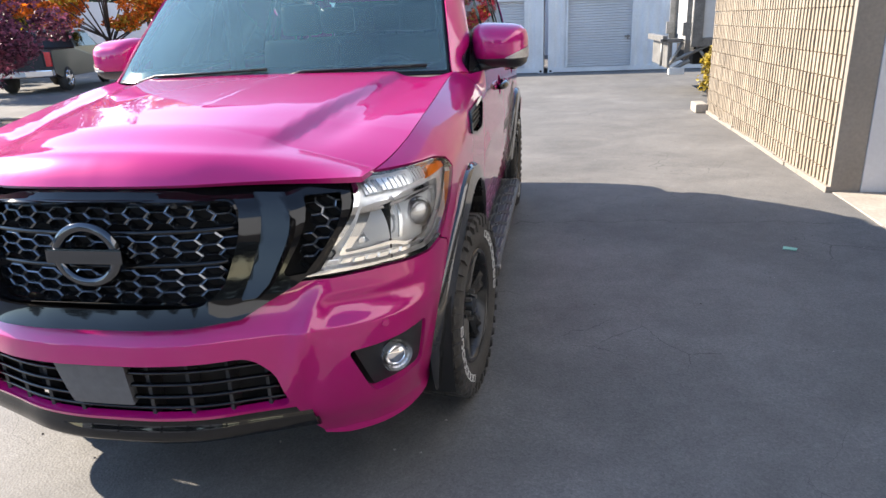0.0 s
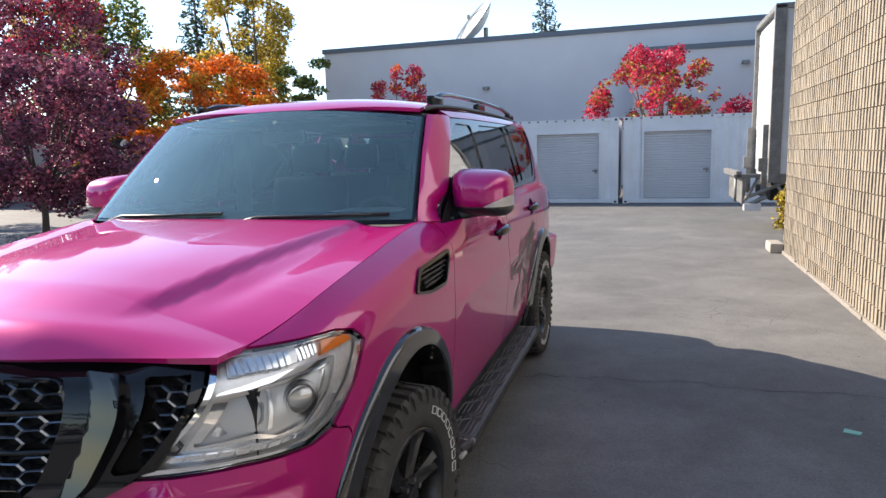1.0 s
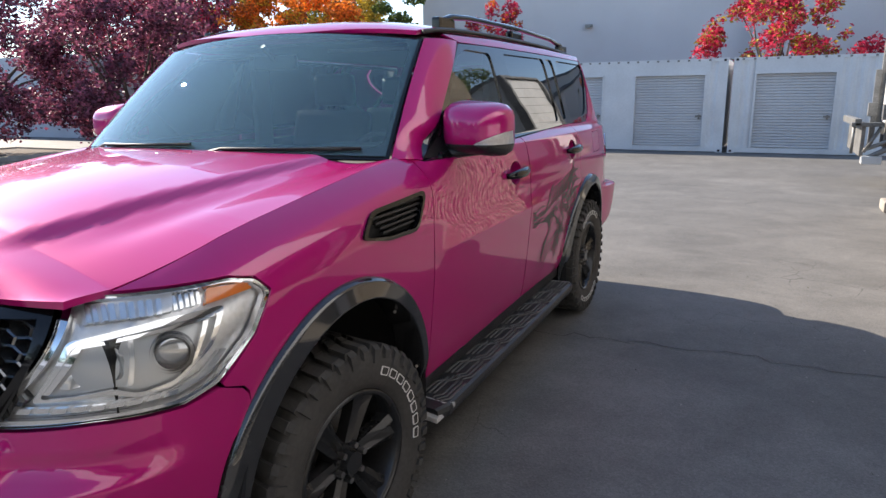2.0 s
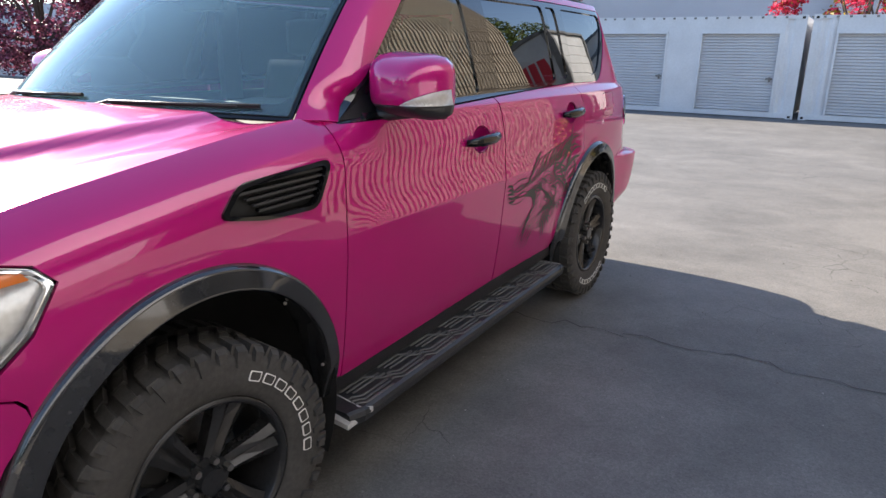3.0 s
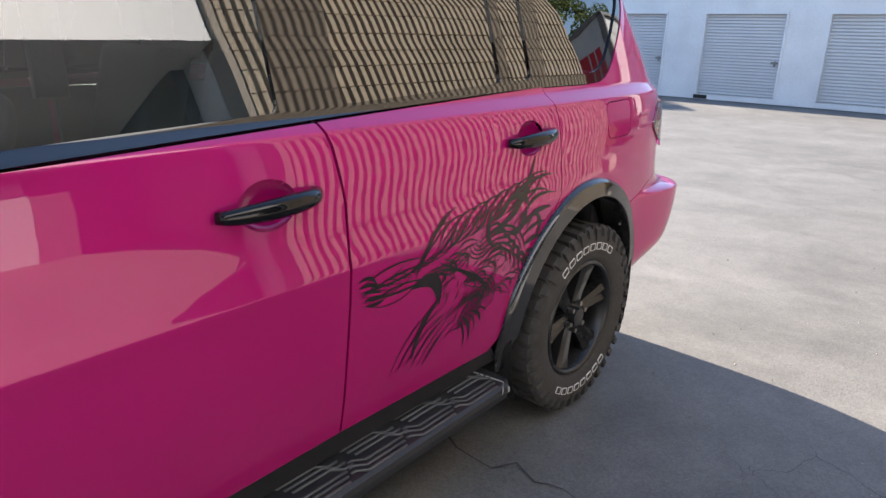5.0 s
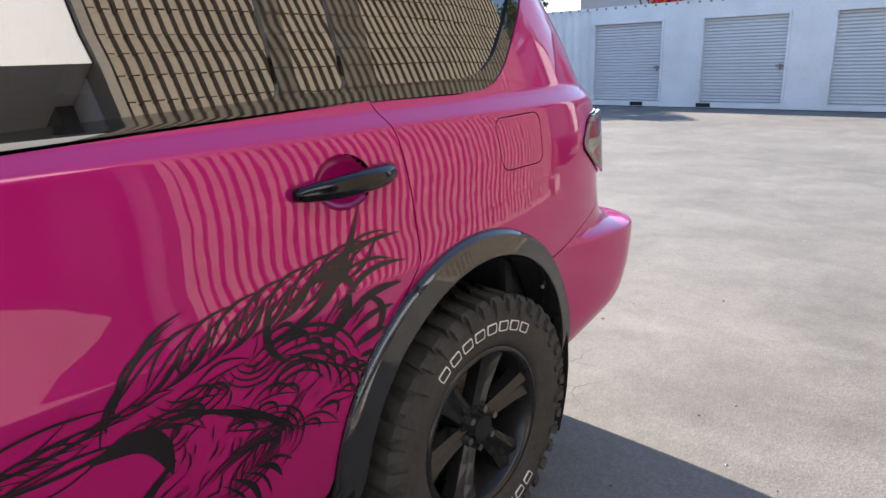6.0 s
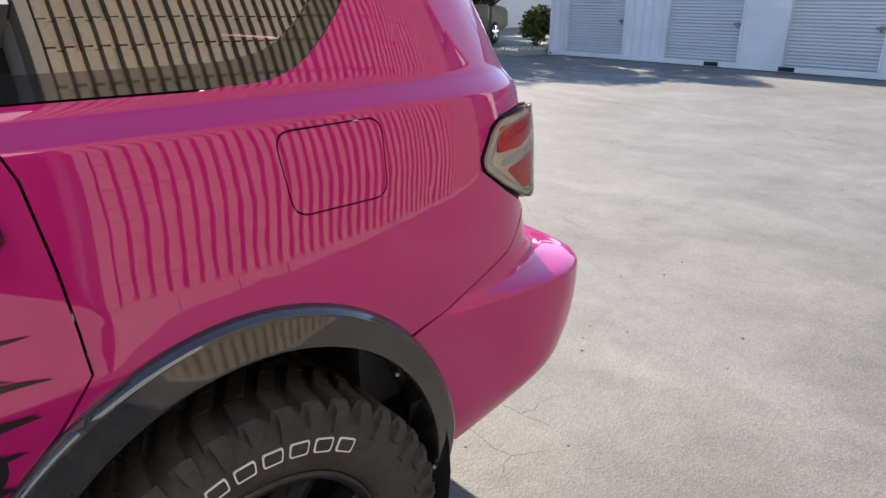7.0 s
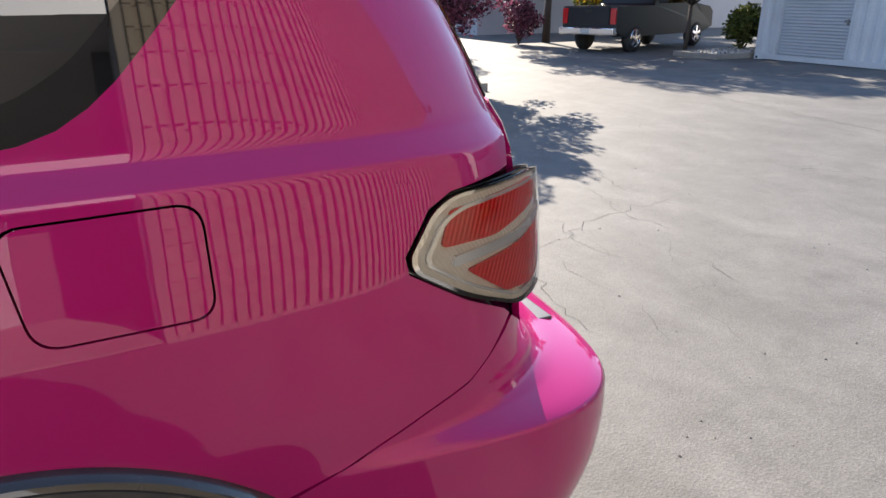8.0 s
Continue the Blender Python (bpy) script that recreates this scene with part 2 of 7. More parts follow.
# ---- building helpers ----
def empty(name, place=(0, 0, 0), turn=0.0):
    e = new(name)
    e.matrix_world = pose(*place, 0, 0, turn)
    return e


def part(name, bm, mat, parent=None, label="", smooth=False):
    """Links a bmesh as one mesh object under a thing or a part."""
    me = bpy.data.meshes.new(name)
    bm.to_mesh(me)
    bm.free()
    if smooth:
        me.shade_smooth()
    me.materials.append(mat)
    ob = new(name, me)
    if parent:
        ob.parent = parent
    return tagged(ob, label)


def raw(name, verts, faces, mat, parent=None, label="", smooth=False):
    me = bpy.data.meshes.new(name)
    me.from_pydata([tuple(v) for v in verts], [], faces)
    if smooth:
        me.shade_smooth()
    me.materials.append(mat)
    ob = new(name, me)
    if parent:
        ob.parent = parent
    return tagged(ob, label)


def box(bm, x0, x1, y0, y1, z0, z1, bevel=0.0, turn=None):
    made = bmesh.ops.create_cube(bm, size=1.0, matrix=Matrix.Translation(((x0 + x1) / 2, (y0 + y1) / 2, (z0 + z1) / 2)) @ Matrix.Diagonal((x1 - x0, y1 - y0, z1 - z0, 1)))
    vs = made["verts"]
    if bevel:
        es = list({e for v in vs for e in v.link_edges})
        out = bmesh.ops.bevel(bm, geom=es, offset=bevel, segments=2, profile=.7, affect="EDGES")
        vs = out["verts"]
    if turn is not None:
        bmesh.ops.transform(bm, matrix=turn, verts=list({v for v in vs}))
    return vs


def rod(bm, a, b, r, r2=None, seg=10):
    a, b = Vector(a), Vector(b)
    d = b - a
    m = Matrix.Translation((a + b) / 2) @ d.to_track_quat("Z", "Y").to_matrix().to_4x4()
    return bmesh.ops.create_cone(bm, cap_ends=True, segments=seg, radius1=r, radius2=r if r2 is None else r2, depth=d.length, matrix=m)["verts"]


def tube(bm, points, radii, seg=8, squash=1.0, up=(0, 0, 1)):
    """A swept round bar with capped ends; squash flattens it along up."""
    pts = [Vector(p) for p in points]
    rings = []
    for i, p in enumerate(pts):
        d = (pts[min(i + 1, len(pts) - 1)] - pts[max(i - 1, 0)]).normalized()
        side = d.cross(Vector(up)).normalized()
        over = side.cross(d).normalized()
        r = radii[i] if isinstance(radii, (list, tuple)) else radii
        rings.append([bm.verts.new(p + side * (r * math.cos(k * math.tau / seg)) + over * (r * squash * math.sin(k * math.tau / seg))) for k in range(seg)])
    for a, b in zip(rings, rings[1:]):
        for k in range(seg):
            bm.faces.new((a[k], a[(k + 1) % seg], b[(k + 1) % seg], b[k]))
    bm.faces.new(rings[0][::-1])
    bm.faces.new(rings[-1])


def flat(outline, holes=(), cell=.035, cuts=()):
    """Points and faces of a flat shape with holes, cut into small cells."""
    bm = bmesh.new()
    for loop in (outline, *holes):
        vs = [bm.verts.new((a, b, 0)) for a, b in loop]
        for i, v in enumerate(vs):
            bm.edges.new((v, vs[(i + 1) % len(vs)]))
    bmesh.ops.triangle_fill(bm, use_beauty=False, use_dissolve=False, edges=bm.edges[:], normal=(0, 0, 1))
    for axis in (0, 1):
        lo, hi = min(p[axis] for p in outline), max(p[axis] for p in outline)
        n = int((hi - lo) / cell)
        for k in range(1, n + 1):
            co, no = [0, 0, 0], [0, 0, 0]
            co[axis], no[axis] = lo + (hi - lo) * k / (n + 1), 1
            bmesh.ops.bisect_plane(bm, geom=bm.verts[:] + bm.edges[:] + bm.faces[:], plane_co=co, plane_no=no, dist=1e-5)
    for rise, at in cuts:
        bmesh.ops.bisect_plane(bm, geom=bm.verts[:] + bm.edges[:] + bm.faces[:], plane_co=(0, at, 0), plane_no=(-rise, 1, 0), dist=1e-5)
    bmesh.ops.remove_doubles(bm, verts=bm.verts[:], dist=1e-5)
    bm.normal_update()
    bm.verts.index_update()
    pts = [(v.co.x, v.co.y) for v in bm.verts]
    faces = [[v.index for v in (f.verts if f.normal.z > 0 else reversed(f.verts))] for f in bm.faces]
    rim = [(e.verts[0].index, e.verts[1].index) for e in bm.edges if len(e.link_faces) == 1]
    ring = {}
    for f in faces:
        for i, a in enumerate(f):
            ring[(a, f[(i + 1) % len(f)])] = True
    rim = [(a, b) if (a, b) in ring else (b, a) for a, b in rim]
    bm.free()
    return pts, faces, rim


HEART = Vector((0, 2.5, .8))


def panel(name, outline, surface, mat, parent, holes=(), cell=.035, off=0.0, lip=.014, label="", heart=HEART, inward=False, cuts=()):
    """A sheet of bodywork: a flat outline laid on a curved surface, with turned-in edges."""
    pts, faces, rim = flat(outline, holes, cell, cuts)
    e = 1e-3
    place, norm = [], []
    for a, b in pts:
        p = surface(a, b)
        n = (surface(a + e, b) - surface(a - e, b)).cross(surface(a, b + e) - surface(a, b - e))
        n = n.normalized() if n.length > 1e-12 else Vector((0, 0, 1))
        if (n.dot(p - heart) < 0) != inward:
            n = -n
        place.append(p + n * off)
        norm.append(n)
    f = max(faces, key=len)
    got = (place[f[1]] - place[f[0]]).cross(place[f[2]] - place[f[1]])
    votes = 0
    for f in faces[:: max(1, len(faces) // 40)]:
        got = (place[f[1]] - place[f[0]]).cross(place[f[2]] - place[f[1]])
        votes += 1 if got.dot(norm[f[0]]) >= 0 else -1
    if votes < 0:
        faces, rim = [f[::-1] for f in faces], [(b, a) for a, b in rim]
    if lip:
        for a, b in rim:
            k = len(place)
            out = (place[b] - place[a]).cross(norm[a])
            out = out.normalized() if out.length > 1e-12 else norm[a]
            place += [place[a], place[b], place[b] - norm[b] * lip, place[a] - norm[a] * lip]
            norm += [out] * 4
            faces.append([k + 1, k, k + 3, k + 2])
    ob = raw(name, place, faces, mat, parent, label, True)
    ob.data.normals_split_custom_set_from_vertices([tuple(n) for n in norm])
    return ob


def ellipse(cx, cy, rx, ry, n=36, start=0.0, stop=360.0, whole=True):
    return [(cx + rx * math.cos(radians(start + (stop - start) * k / (n if whole else n - 1))), cy + ry * math.sin(radians(start + (stop - start) * k / (n if whole else n - 1)))) for k in range(n)]


def rounded(points, r, n=4):
    """A closed outline with rounded corners."""
    out = []
    k = len(points)
    for i in range(k):
        p, a, b = Vector(points[i]), Vector(points[i - 1]), Vector(points[(i + 1) % k])
        s, t = (a - p), (b - p)
        d = min(r, s.length * .45, t.length * .45)
        p0, p1 = p + s.normalized() * d, p + t.normalized() * d
        for j in range(n + 1):
            v = j / n
            q = p0 * (1 - v) ** 2 + p * (2 * v * (1 - v)) + p1 * v**2
            out.append((q.x, q.y))
    return out


# ---- the car's outline ----
# plan outline of the body, half, from the nose round to the tail
PLAN = [(0, -.232), (.15, -.227), (.30, -.200), (.45, -.142), (.60, -.085), (.72, -.038), (.82, .020), (.90, .100), (.955, .21), (.986, .35), (1.002, .50),
        (1.010, .70), (1.012, 1.0), (1.012, 1.5), (1.012, 2.1), (1.012, 2.7), (1.012, 3.3), (1.010, 3.8), (1.004, 4.2), (.992, 4.45), (.972, 4.64), (.94, 4.77), (.89, 4.86),
        (.82, 4.915), (.70, 4.95), (.45, 4.975), (.2, 4.985), (0, 4.987)]


def _spline(points, n):
    p = np.array(points, float)
    t = np.r_[0, np.cumsum(np.sqrt(np.hypot(*np.diff(p, axis=0).T)))]
    m = np.gradient(p, t, axis=0)
    s = np.linspace(0, t[-1], n)
    k = np.clip(np.searchsorted(t, s) - 1, 0, len(t) - 2)
    h = (t[k + 1] - t[k])[:, None]
    v = ((s - t[k])[:, None]) / h
    return (2 * v**3 - 3 * v**2 + 1) * p[k] + (v**3 - 2 * v**2 + v) * h * m[k] + (3 * v**2 - 2 * v**3) * p[k + 1] + (v**3 - v**2) * h * m[k + 1]


_C = _spline(PLAN, 1500)
_U = np.r_[0, np.cumsum(np.hypot(*np.diff(_C, axis=0).T))]


def step(a, b, v):
    v = min(1.0, max(0.0, (v - a) / (b - a)))
    return v * v * (3 - 2 * v)


def u_x(x):
    """Way along the outline to a half-width on the front."""
    return math.copysign(float(np.interp(abs(x), _C[:300, 0], _U[:300])), x)


def u_y(y):
    """Way along the outline to a length along the side."""
    return float(np.interp(y, _C[:, 1], _U))


def belt(y):
    return 1.350 + 0.035 * (y - 1.5)


def hood_edge(y):
    """Height of the seam between hood and front wing."""
    return float(np.interp(y, (.10, .13, .20, .26, .32, .45, .60, .90, 1.20, 1.45), (1.140, 1.152, 1.173, 1.190, 1.205, 1.235, 1.262, 1.310, 1.352, 1.380)))


def curve(z, zs, vs):
    """A smooth curve through knots."""
    k = min(max(int(np.searchsorted(zs, z)) - 1, 0), len(zs) - 2)
    h = zs[k + 1] - zs[k]
    def m(i):
        if i in (0, len(zs) - 1):
            return 0.0 if len(zs) < 3 else (vs[min(i + 1, len(zs) - 1)] - vs[max(i - 1, 0)]) / (zs[min(i + 1, len(zs) - 1)] - zs[max(i - 1, 0)])
        return (vs[i + 1] - vs[i - 1]) / (zs[i + 1] - zs[i - 1])
    v = min(1.0, max(0.0, (z - zs[k]) / h))
    return (2 * v**3 - 3 * v**2 + 1) * vs[k] + (v**3 - 2 * v**2 + v) * h * m(k) + (3 * v**2 - 2 * v**3) * vs[k + 1] + (v**3 - v**2) * h * m(k + 1)


SIDE_Z = (.30, .42, .55, .70, .85, .945, .985, 1.10, 1.22, 1.30, 1.362, 1.372, 1.398, 1.407, 1.42, 1.60, 1.80, 1.90, 1.95)
SIDE_X = (.930, .958, .980, .996, 1.008, 1.0145, 1.016, 1.013, 1.009, 1.000, .9885, .9825, .9545, .9485, .9435, .893, .832, .785, .735)
NOSE_Z = (.25, .36, .46, .55, .62, .695, .708, .76, .85, 1.0, 1.10, 1.15, 1.18, 1.25)
NOSE_Y = (.075, .005, -.03, -.045, -.052, -.050, -.042, -.004, .02, .035, .045, .06, .085, .17)
TAIL_Z = (.40, .48, .58, .66, .76, .868, .886, .912, .96, 1.05, 1.25, 1.35, 1.42, 1.60, 1.80, 1.92)
TAIL_Y = (-.16, -.05, .10, .15, .172, .168, .150, .045, .005, -.01, -.02, -.03, -.055, -.14, -.27, -.38)


CREASE_RISE, CREASE_AT = .015, .942


def skin(u, z):
    """A point on the car's skin; u < 0 is the passenger side."""
    a = abs(u)
    x, y = float(np.interp(a, _U, _C[:, 0])), float(np.interp(a, _U, _C[:, 1]))
    w = curve(z, SIDE_Z, SIDE_X)
    # the sharp waist line along the doors
    d = math.hypot(z - CREASE_AT - CREASE_RISE * a, .0035)
    w += .0055 * max(0.0, 1 - d / .10) ** 2 * step(.75, 1.25, y) * (1 - step(3.55, 4.05, y))
    if y < 1.75:
        top = hood_edge(y)
        f = max(0.0, (z - top + .20) / .20)
        roll = 1.012 - .135 * f**2.6 if f < 1.3 else .74
        w += (min(w, roll) - w) * (1 - step(1.45, 1.75, y))
    x *= w / 1.012 * (1 + .072 * step(4.42, 4.80, y) * (1 - step(.872, .908, z)) * step(.40, .62, z))
    y += curve(z, NOSE_Z, NOSE_Y) * (1 - step(-.02, .62, y)) + curve(z, TAIL_Z, TAIL_Y) * step(4.38, 4.84, y)
    return Vector((math.copysign(x, u) if u else x, y, z))

# ---- the yard ----
def fall(y):
    """The yard falls gently towards the car's nose."""
    return -.0165 * min(4.0, max(0.0, 4.0 - y)) - .008 * min(6.0, max(0.0, -y))


def ground_sheet():
    xs = [-400, -120, -60] + [-40 + 1.0 * k for k in range(61)] + [60, 120, 400]
    ys = [-400, -120, -60] + [-30 + 1.0 * k for k in range(71)] + [60, 120, 400]
    vs = [(x, y, fall(y)) for y in ys for x in xs]
    w = len(xs)
    fs = [(j * w + i, j * w + i + 1, (j + 1) * w + i + 1, (j + 1) * w + i) for j in range(len(ys) - 1) for i in range(w - 1)]
    return tagged(raw("ground", vs, fs, ASPHALT), "worn grey asphalt yard with cracks", "ground", kind="structure")


ground = ground_sheet()


def crack(points, width, seed):
    """A crack in the asphalt: a thin wandering dark strip."""
    rnd = random.Random(seed)
    pts = []
    for (ax, ay), (bx, by) in zip(points, points[1:]):
        n = max(2, int(math.hypot(bx - ax, by - ay) / .08))
        for k in range(n):
            v = k / n
            pts.append((ax + (bx - ax) * v + rnd.gauss(0, .022), ay + (by - ay) * v + rnd.gauss(0, .022)))
    pts.append(points[-1])
    vs, fs = [], []
    for i, (x, y) in enumerate(pts):
        a, b = pts[max(i - 1, 0)], pts[min(i + 1, len(pts) - 1)]
        d = Vector((b[0] - a[0], b[1] - a[1])).normalized()
        w = width * rnd.uniform(.35, 1.2) * min(1, .2 + i / 4, .2 + (len(pts) - 1 - i) / 4)
        vs += [(x - d.y * w, y + d.x * w, fall(y) + .004), (x + d.y * w, y - d.x * w, fall(y) + .004)]
    for i in range(len(pts) - 1):
        fs.append((2 * i, 2 * i + 1, 2 * i + 3, 2 * i + 2))
    return tagged(raw("ground_crack", vs, fs, CRACK), "dark crack in the worn asphalt", "crack", kind="structure")


for n, (line, w) in enumerate((([(.3, 3.3), (1.1, 3.43), (1.5, 3.45), (2.0, 3.50), (2.4, 3.46), (3.05, 3.52), (3.7, 3.5)], .0045), 
                               ([(-.5, 6.2), (-1.1, 6.25), (-1.8, 6.5), (-2.3, 7.0), (-3.0, 7.3)], .0022), ([(-1.7, 6.5), (-1.75, 6.9), (-2.0, 7.2), (-2.2, 8.3)], .002), ([(-3.0, 7.3), (-3.6, 6.7), (-4.2, 6.5)], .0018), ([(-1.2, 7.0), (-1.75, 6.9), (-2.2, 7.1)], .0018), ([(-2.3, 7.0), (-2.5, 6.5), (-2.4, 6.1)], .0018), ([(-1.4, 7.7), (-2.05, 7.6), (-2.7, 7.8), (-3.1, 7.5)], .0018), ([(-.9, 6.6), (-1.3, 6.55), (-1.6, 6.7)], .0016), ([(-2.4, 8.0), (-3.2, 8.2), (-3.9, 8.1), (-4.6, 8.4)], .002), ([(-.6, 7.3), (-1.0, 7.45), (-1.3, 7.4)], .0016),
                               ([(-.8, 5.8), (-1.2, 5.68), (-1.6, 5.75)], .0025), ([(2.0, 11.5), (-2.0, 12.4), (-7.0, 13.2)], .005))):
    crack(line, w, n)


def pebbles(name, cx, cy, rx, ry, z, count, size, seed, mat, label):
    rnd = random.Random(seed)
    vs, fs = [], []
    base = [(1, 0, 0), (0, 1, 0), (-1, 0, 0), (0, -1, 0), (0, 0, 1), (0, 0, -.4)]
    tri = [(0, 1, 4), (1, 2, 4), (2, 3, 4), (3, 0, 4), (1, 0, 5), (2, 1, 5), (3, 2, 5), (0, 3, 5)]
    for _ in range(count):
        a, r = rnd.uniform(0, math.tau), math.sqrt(rnd.random())
        x, y, s = cx + rx * r * math.cos(a), cy + ry * r * math.sin(a), size * rnd.uniform(.5, 1.3)
        t, k = rnd.uniform(0, 3), len(vs)
        for p in base:
            q = (p[0] * math.cos(t) - p[1] * math.sin(t), p[0] * math.sin(t) + p[1] * math.cos(t))
            vs.append((x + q[0] * s, y + q[1] * s * rnd.uniform(.7, 1), z + p[2] * s * .7))
        fs += [tuple(i + k for i in f) for f in tri]
    return tagged(raw(name, vs, fs, mat, smooth=False), label, "stones", kind="stuff")


def grit(count, seed):
    """Loose bits of grit and leaf scattered over the asphalt."""
    rnd = random.Random(seed)
    vs, fs = [], []
    for _ in range(count):
        x, y = rnd.uniform(-6, 3.7), rnd.uniform(-2.5, 12)
        s, t, k = rnd.uniform(.003, .010), rnd.uniform(0, 6.3), len(vs)
        vs += [(x + s * math.cos(t + a), y + s * math.sin(t + a), fall(y) + .001) for a in (0, 2.1, 4.2)] + [(x, y, fall(y) + s * .8)]
        fs += [(k, k + 1, k + 3), (k + 1, k + 2, k + 3), (k + 2, k, k + 3)]
    return tagged(raw("loose_grit", vs, fs, GRIT), "loose grit and leaf bits on the asphalt", "grit", kind="stuff")


grit(700, 3)
tagged(raw("paper_scrap", [(x, y, fall(y) + z) for x, y, z in ((2.97, 2.86, .006), (3.05, 2.83, .010), (3.075, 2.88, .006), (2.99, 2.91, .009), (2.97, 2.86, .002), (3.05, 2.83, .002), (3.075, 2.88, .002), (2.99, 2.91, .002))],
           [(0, 1, 2, 3), (4, 7, 6, 5), (0, 4, 5, 1), (1, 5, 6, 2), (2, 6, 7, 3), (3, 7, 4, 0)], PAPER), "small green scrap of paper on the asphalt", "litter")

# ---- block building on the driver's side ----
WX, WY0, WY1, COURSES = 3.86, 4.40, 9.80, 30


def wall_core():
    bm = bmesh.new()
    box(bm, WX, WX + 6.0, WY0 + .10, WY1, 0, 6.2)
    return tagged(part("wall_east", bm, MORTAR), "mortar core of the fluted block wall", "wall", kind="structure")


wall_east = wall_core()


def pilaster():
    bm = bmesh.new()
    box(bm, WX - .040, WX + .21, WY0 + .03, WY0 + .10, -.05, 6.2, .006)
    tagged(part("pilaster", bm, SMOOTH), "smooth grey concrete end of the block wall", "pilaster", kind="structure")
    bm = bmesh.new()
    box(bm, WX + .21, WX + .60, WY0 + .02, WY0 + .10, -.05, 3.35, .008)
    tagged(part("trim", bm, DOOR), "pale painted door jamb beside the block wall", "trim", kind="structure")


pilaster()


def plinth():
    """A rough mortar footing along the wall, proud of the ribs."""
    rnd = random.Random(8)
    bm = bmesh.new()
    y = WY0 + .03
    while y < WY1:
        w = min(.4, WY1 - y)
        box(bm, WX - .075 - rnd.uniform(0, .012), WX, y, y + w - .004, -.05, .045 + rnd.uniform(-.012, .012), .008)
        y += w
    tagged(part("plinth", bm, SMOOTH), "pale mortar footing at the wall's foot", "plinth", kind="structure")


plinth()


BAY = 2.4


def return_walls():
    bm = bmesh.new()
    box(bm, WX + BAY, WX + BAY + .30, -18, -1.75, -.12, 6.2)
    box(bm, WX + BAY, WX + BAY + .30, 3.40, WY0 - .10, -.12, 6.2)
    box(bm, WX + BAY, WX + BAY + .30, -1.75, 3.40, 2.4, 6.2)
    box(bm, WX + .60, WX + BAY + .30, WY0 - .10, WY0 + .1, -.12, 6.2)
    # bay walls coloured dark to stand for the shade inside
    tagged(part("wall_recess", bm, RECESS), "wall of the recessed bay, the bay's shade in its dark colour", "wall", kind="structure")
    bm = bmesh.new()
    box(bm, WX + .02, WX + BAY, -18, WY0 + .02, 3.35, 6.2)
    tagged(part("fascia", bm, DOOR), "white fascia over the recessed bay", "fascia", kind="structure")
    bm = bmesh.new()
    box(bm, WX - .02, WX + BAY, -18, WY0 + .03, -.15, .010)
    tagged(part("pavement", bm, KERB), "pale concrete apron beside the building", "pavement", kind="structure")
    bm = bmesh.new()
    n, z0, z1 = 32, .01, 2.4
    h = (z1 - z0) / n
    prof = [(z0 + (k + v) * h, d) for k in range(n) for v, d in ((0.0, .024), (.2, .0), (.8, .0))] + [(z1, .024)]
    cols = [[bm.verts.new((WX + BAY - .03 + d, y, z)) for z, d in prof] for y in (-1.75, 3.40)]
    for i in range(len(prof) - 1):
        bm.faces.new((cols[1][i], cols[0][i], cols[0][i + 1], cols[1][i + 1]))
    tagged(part("door_1", bm, DOOR), "closed pale ribbed roller door of the building", "door", kind="structure")


return_walls()

# ---- shipping containers with roller doors ----
CY = 19.5


def corrugated(bm, x0, x1, z0, z1, y, depth=.036, pitch=.278):
    """An upright corrugated sheet that faces -y."""
    prof, x = [], x0
    while x < x1:
        prof += [(x, 0), (x + pitch * .26, 0), (x + pitch * .5, depth), (x + pitch * .76, depth)]
        x += pitch
    prof = [(min(a, x1), d) for a, d in prof if a < x1] + [(x1, 0)]
    lo = [bm.verts.new((a, y + d, z0)) for a, d in prof]
    hi = [bm.verts.new((a, y + d, z1)) for a, d in prof]
    for i in range(len(prof) - 1):
        bm.faces.new((lo[i], lo[i + 1], hi[i + 1], hi[i]))


def roller_door(parent, x0, x1):
    bm = bmesh.new()
    z, n = .165, 26
    h = (2.14 - z) / n
    prof = [(z + (k + v) * h, d) for k in range(n) for v, d in ((0.0, .036), (.16, .008), (.80, .008))] + [(2.14, .036)]
    cols = [[bm.verts.new((x, CY + .075 + d, a)) for a, d in prof] for x in (x0, x1)]
    for i in range(len(prof) - 1):
        bm.faces.new((cols[0][i], cols[1][i], cols[1][i + 1], cols[0][i + 1]))
    d = part("roller_door", bm, DOOR, parent, "closed ribbed roller door")
    bm = bmesh.new()
    box(bm, x1 - .20, x1 - .04, CY + .04, CY + .085, .98, 1.03, .006)
    box(bm, x1 - .13, x1 - .08, CY + .03, CY + .06, .92, 1.05, .006)
    part("latch", bm, GALV, d, "steel slide latch")
    bm = bmesh.new()
    box(bm, x0 - .05, x0, CY - .012, CY + .10, .15, 2.19)
    box(bm, x1, x1 + .05, CY - .012, CY + .10, .15, 2.19)
    box(bm, x0 - .05, x1 + .05, CY - .016, CY + .11, 2.14, 2.20)
    part("door_frame", bm, CONT, parent)


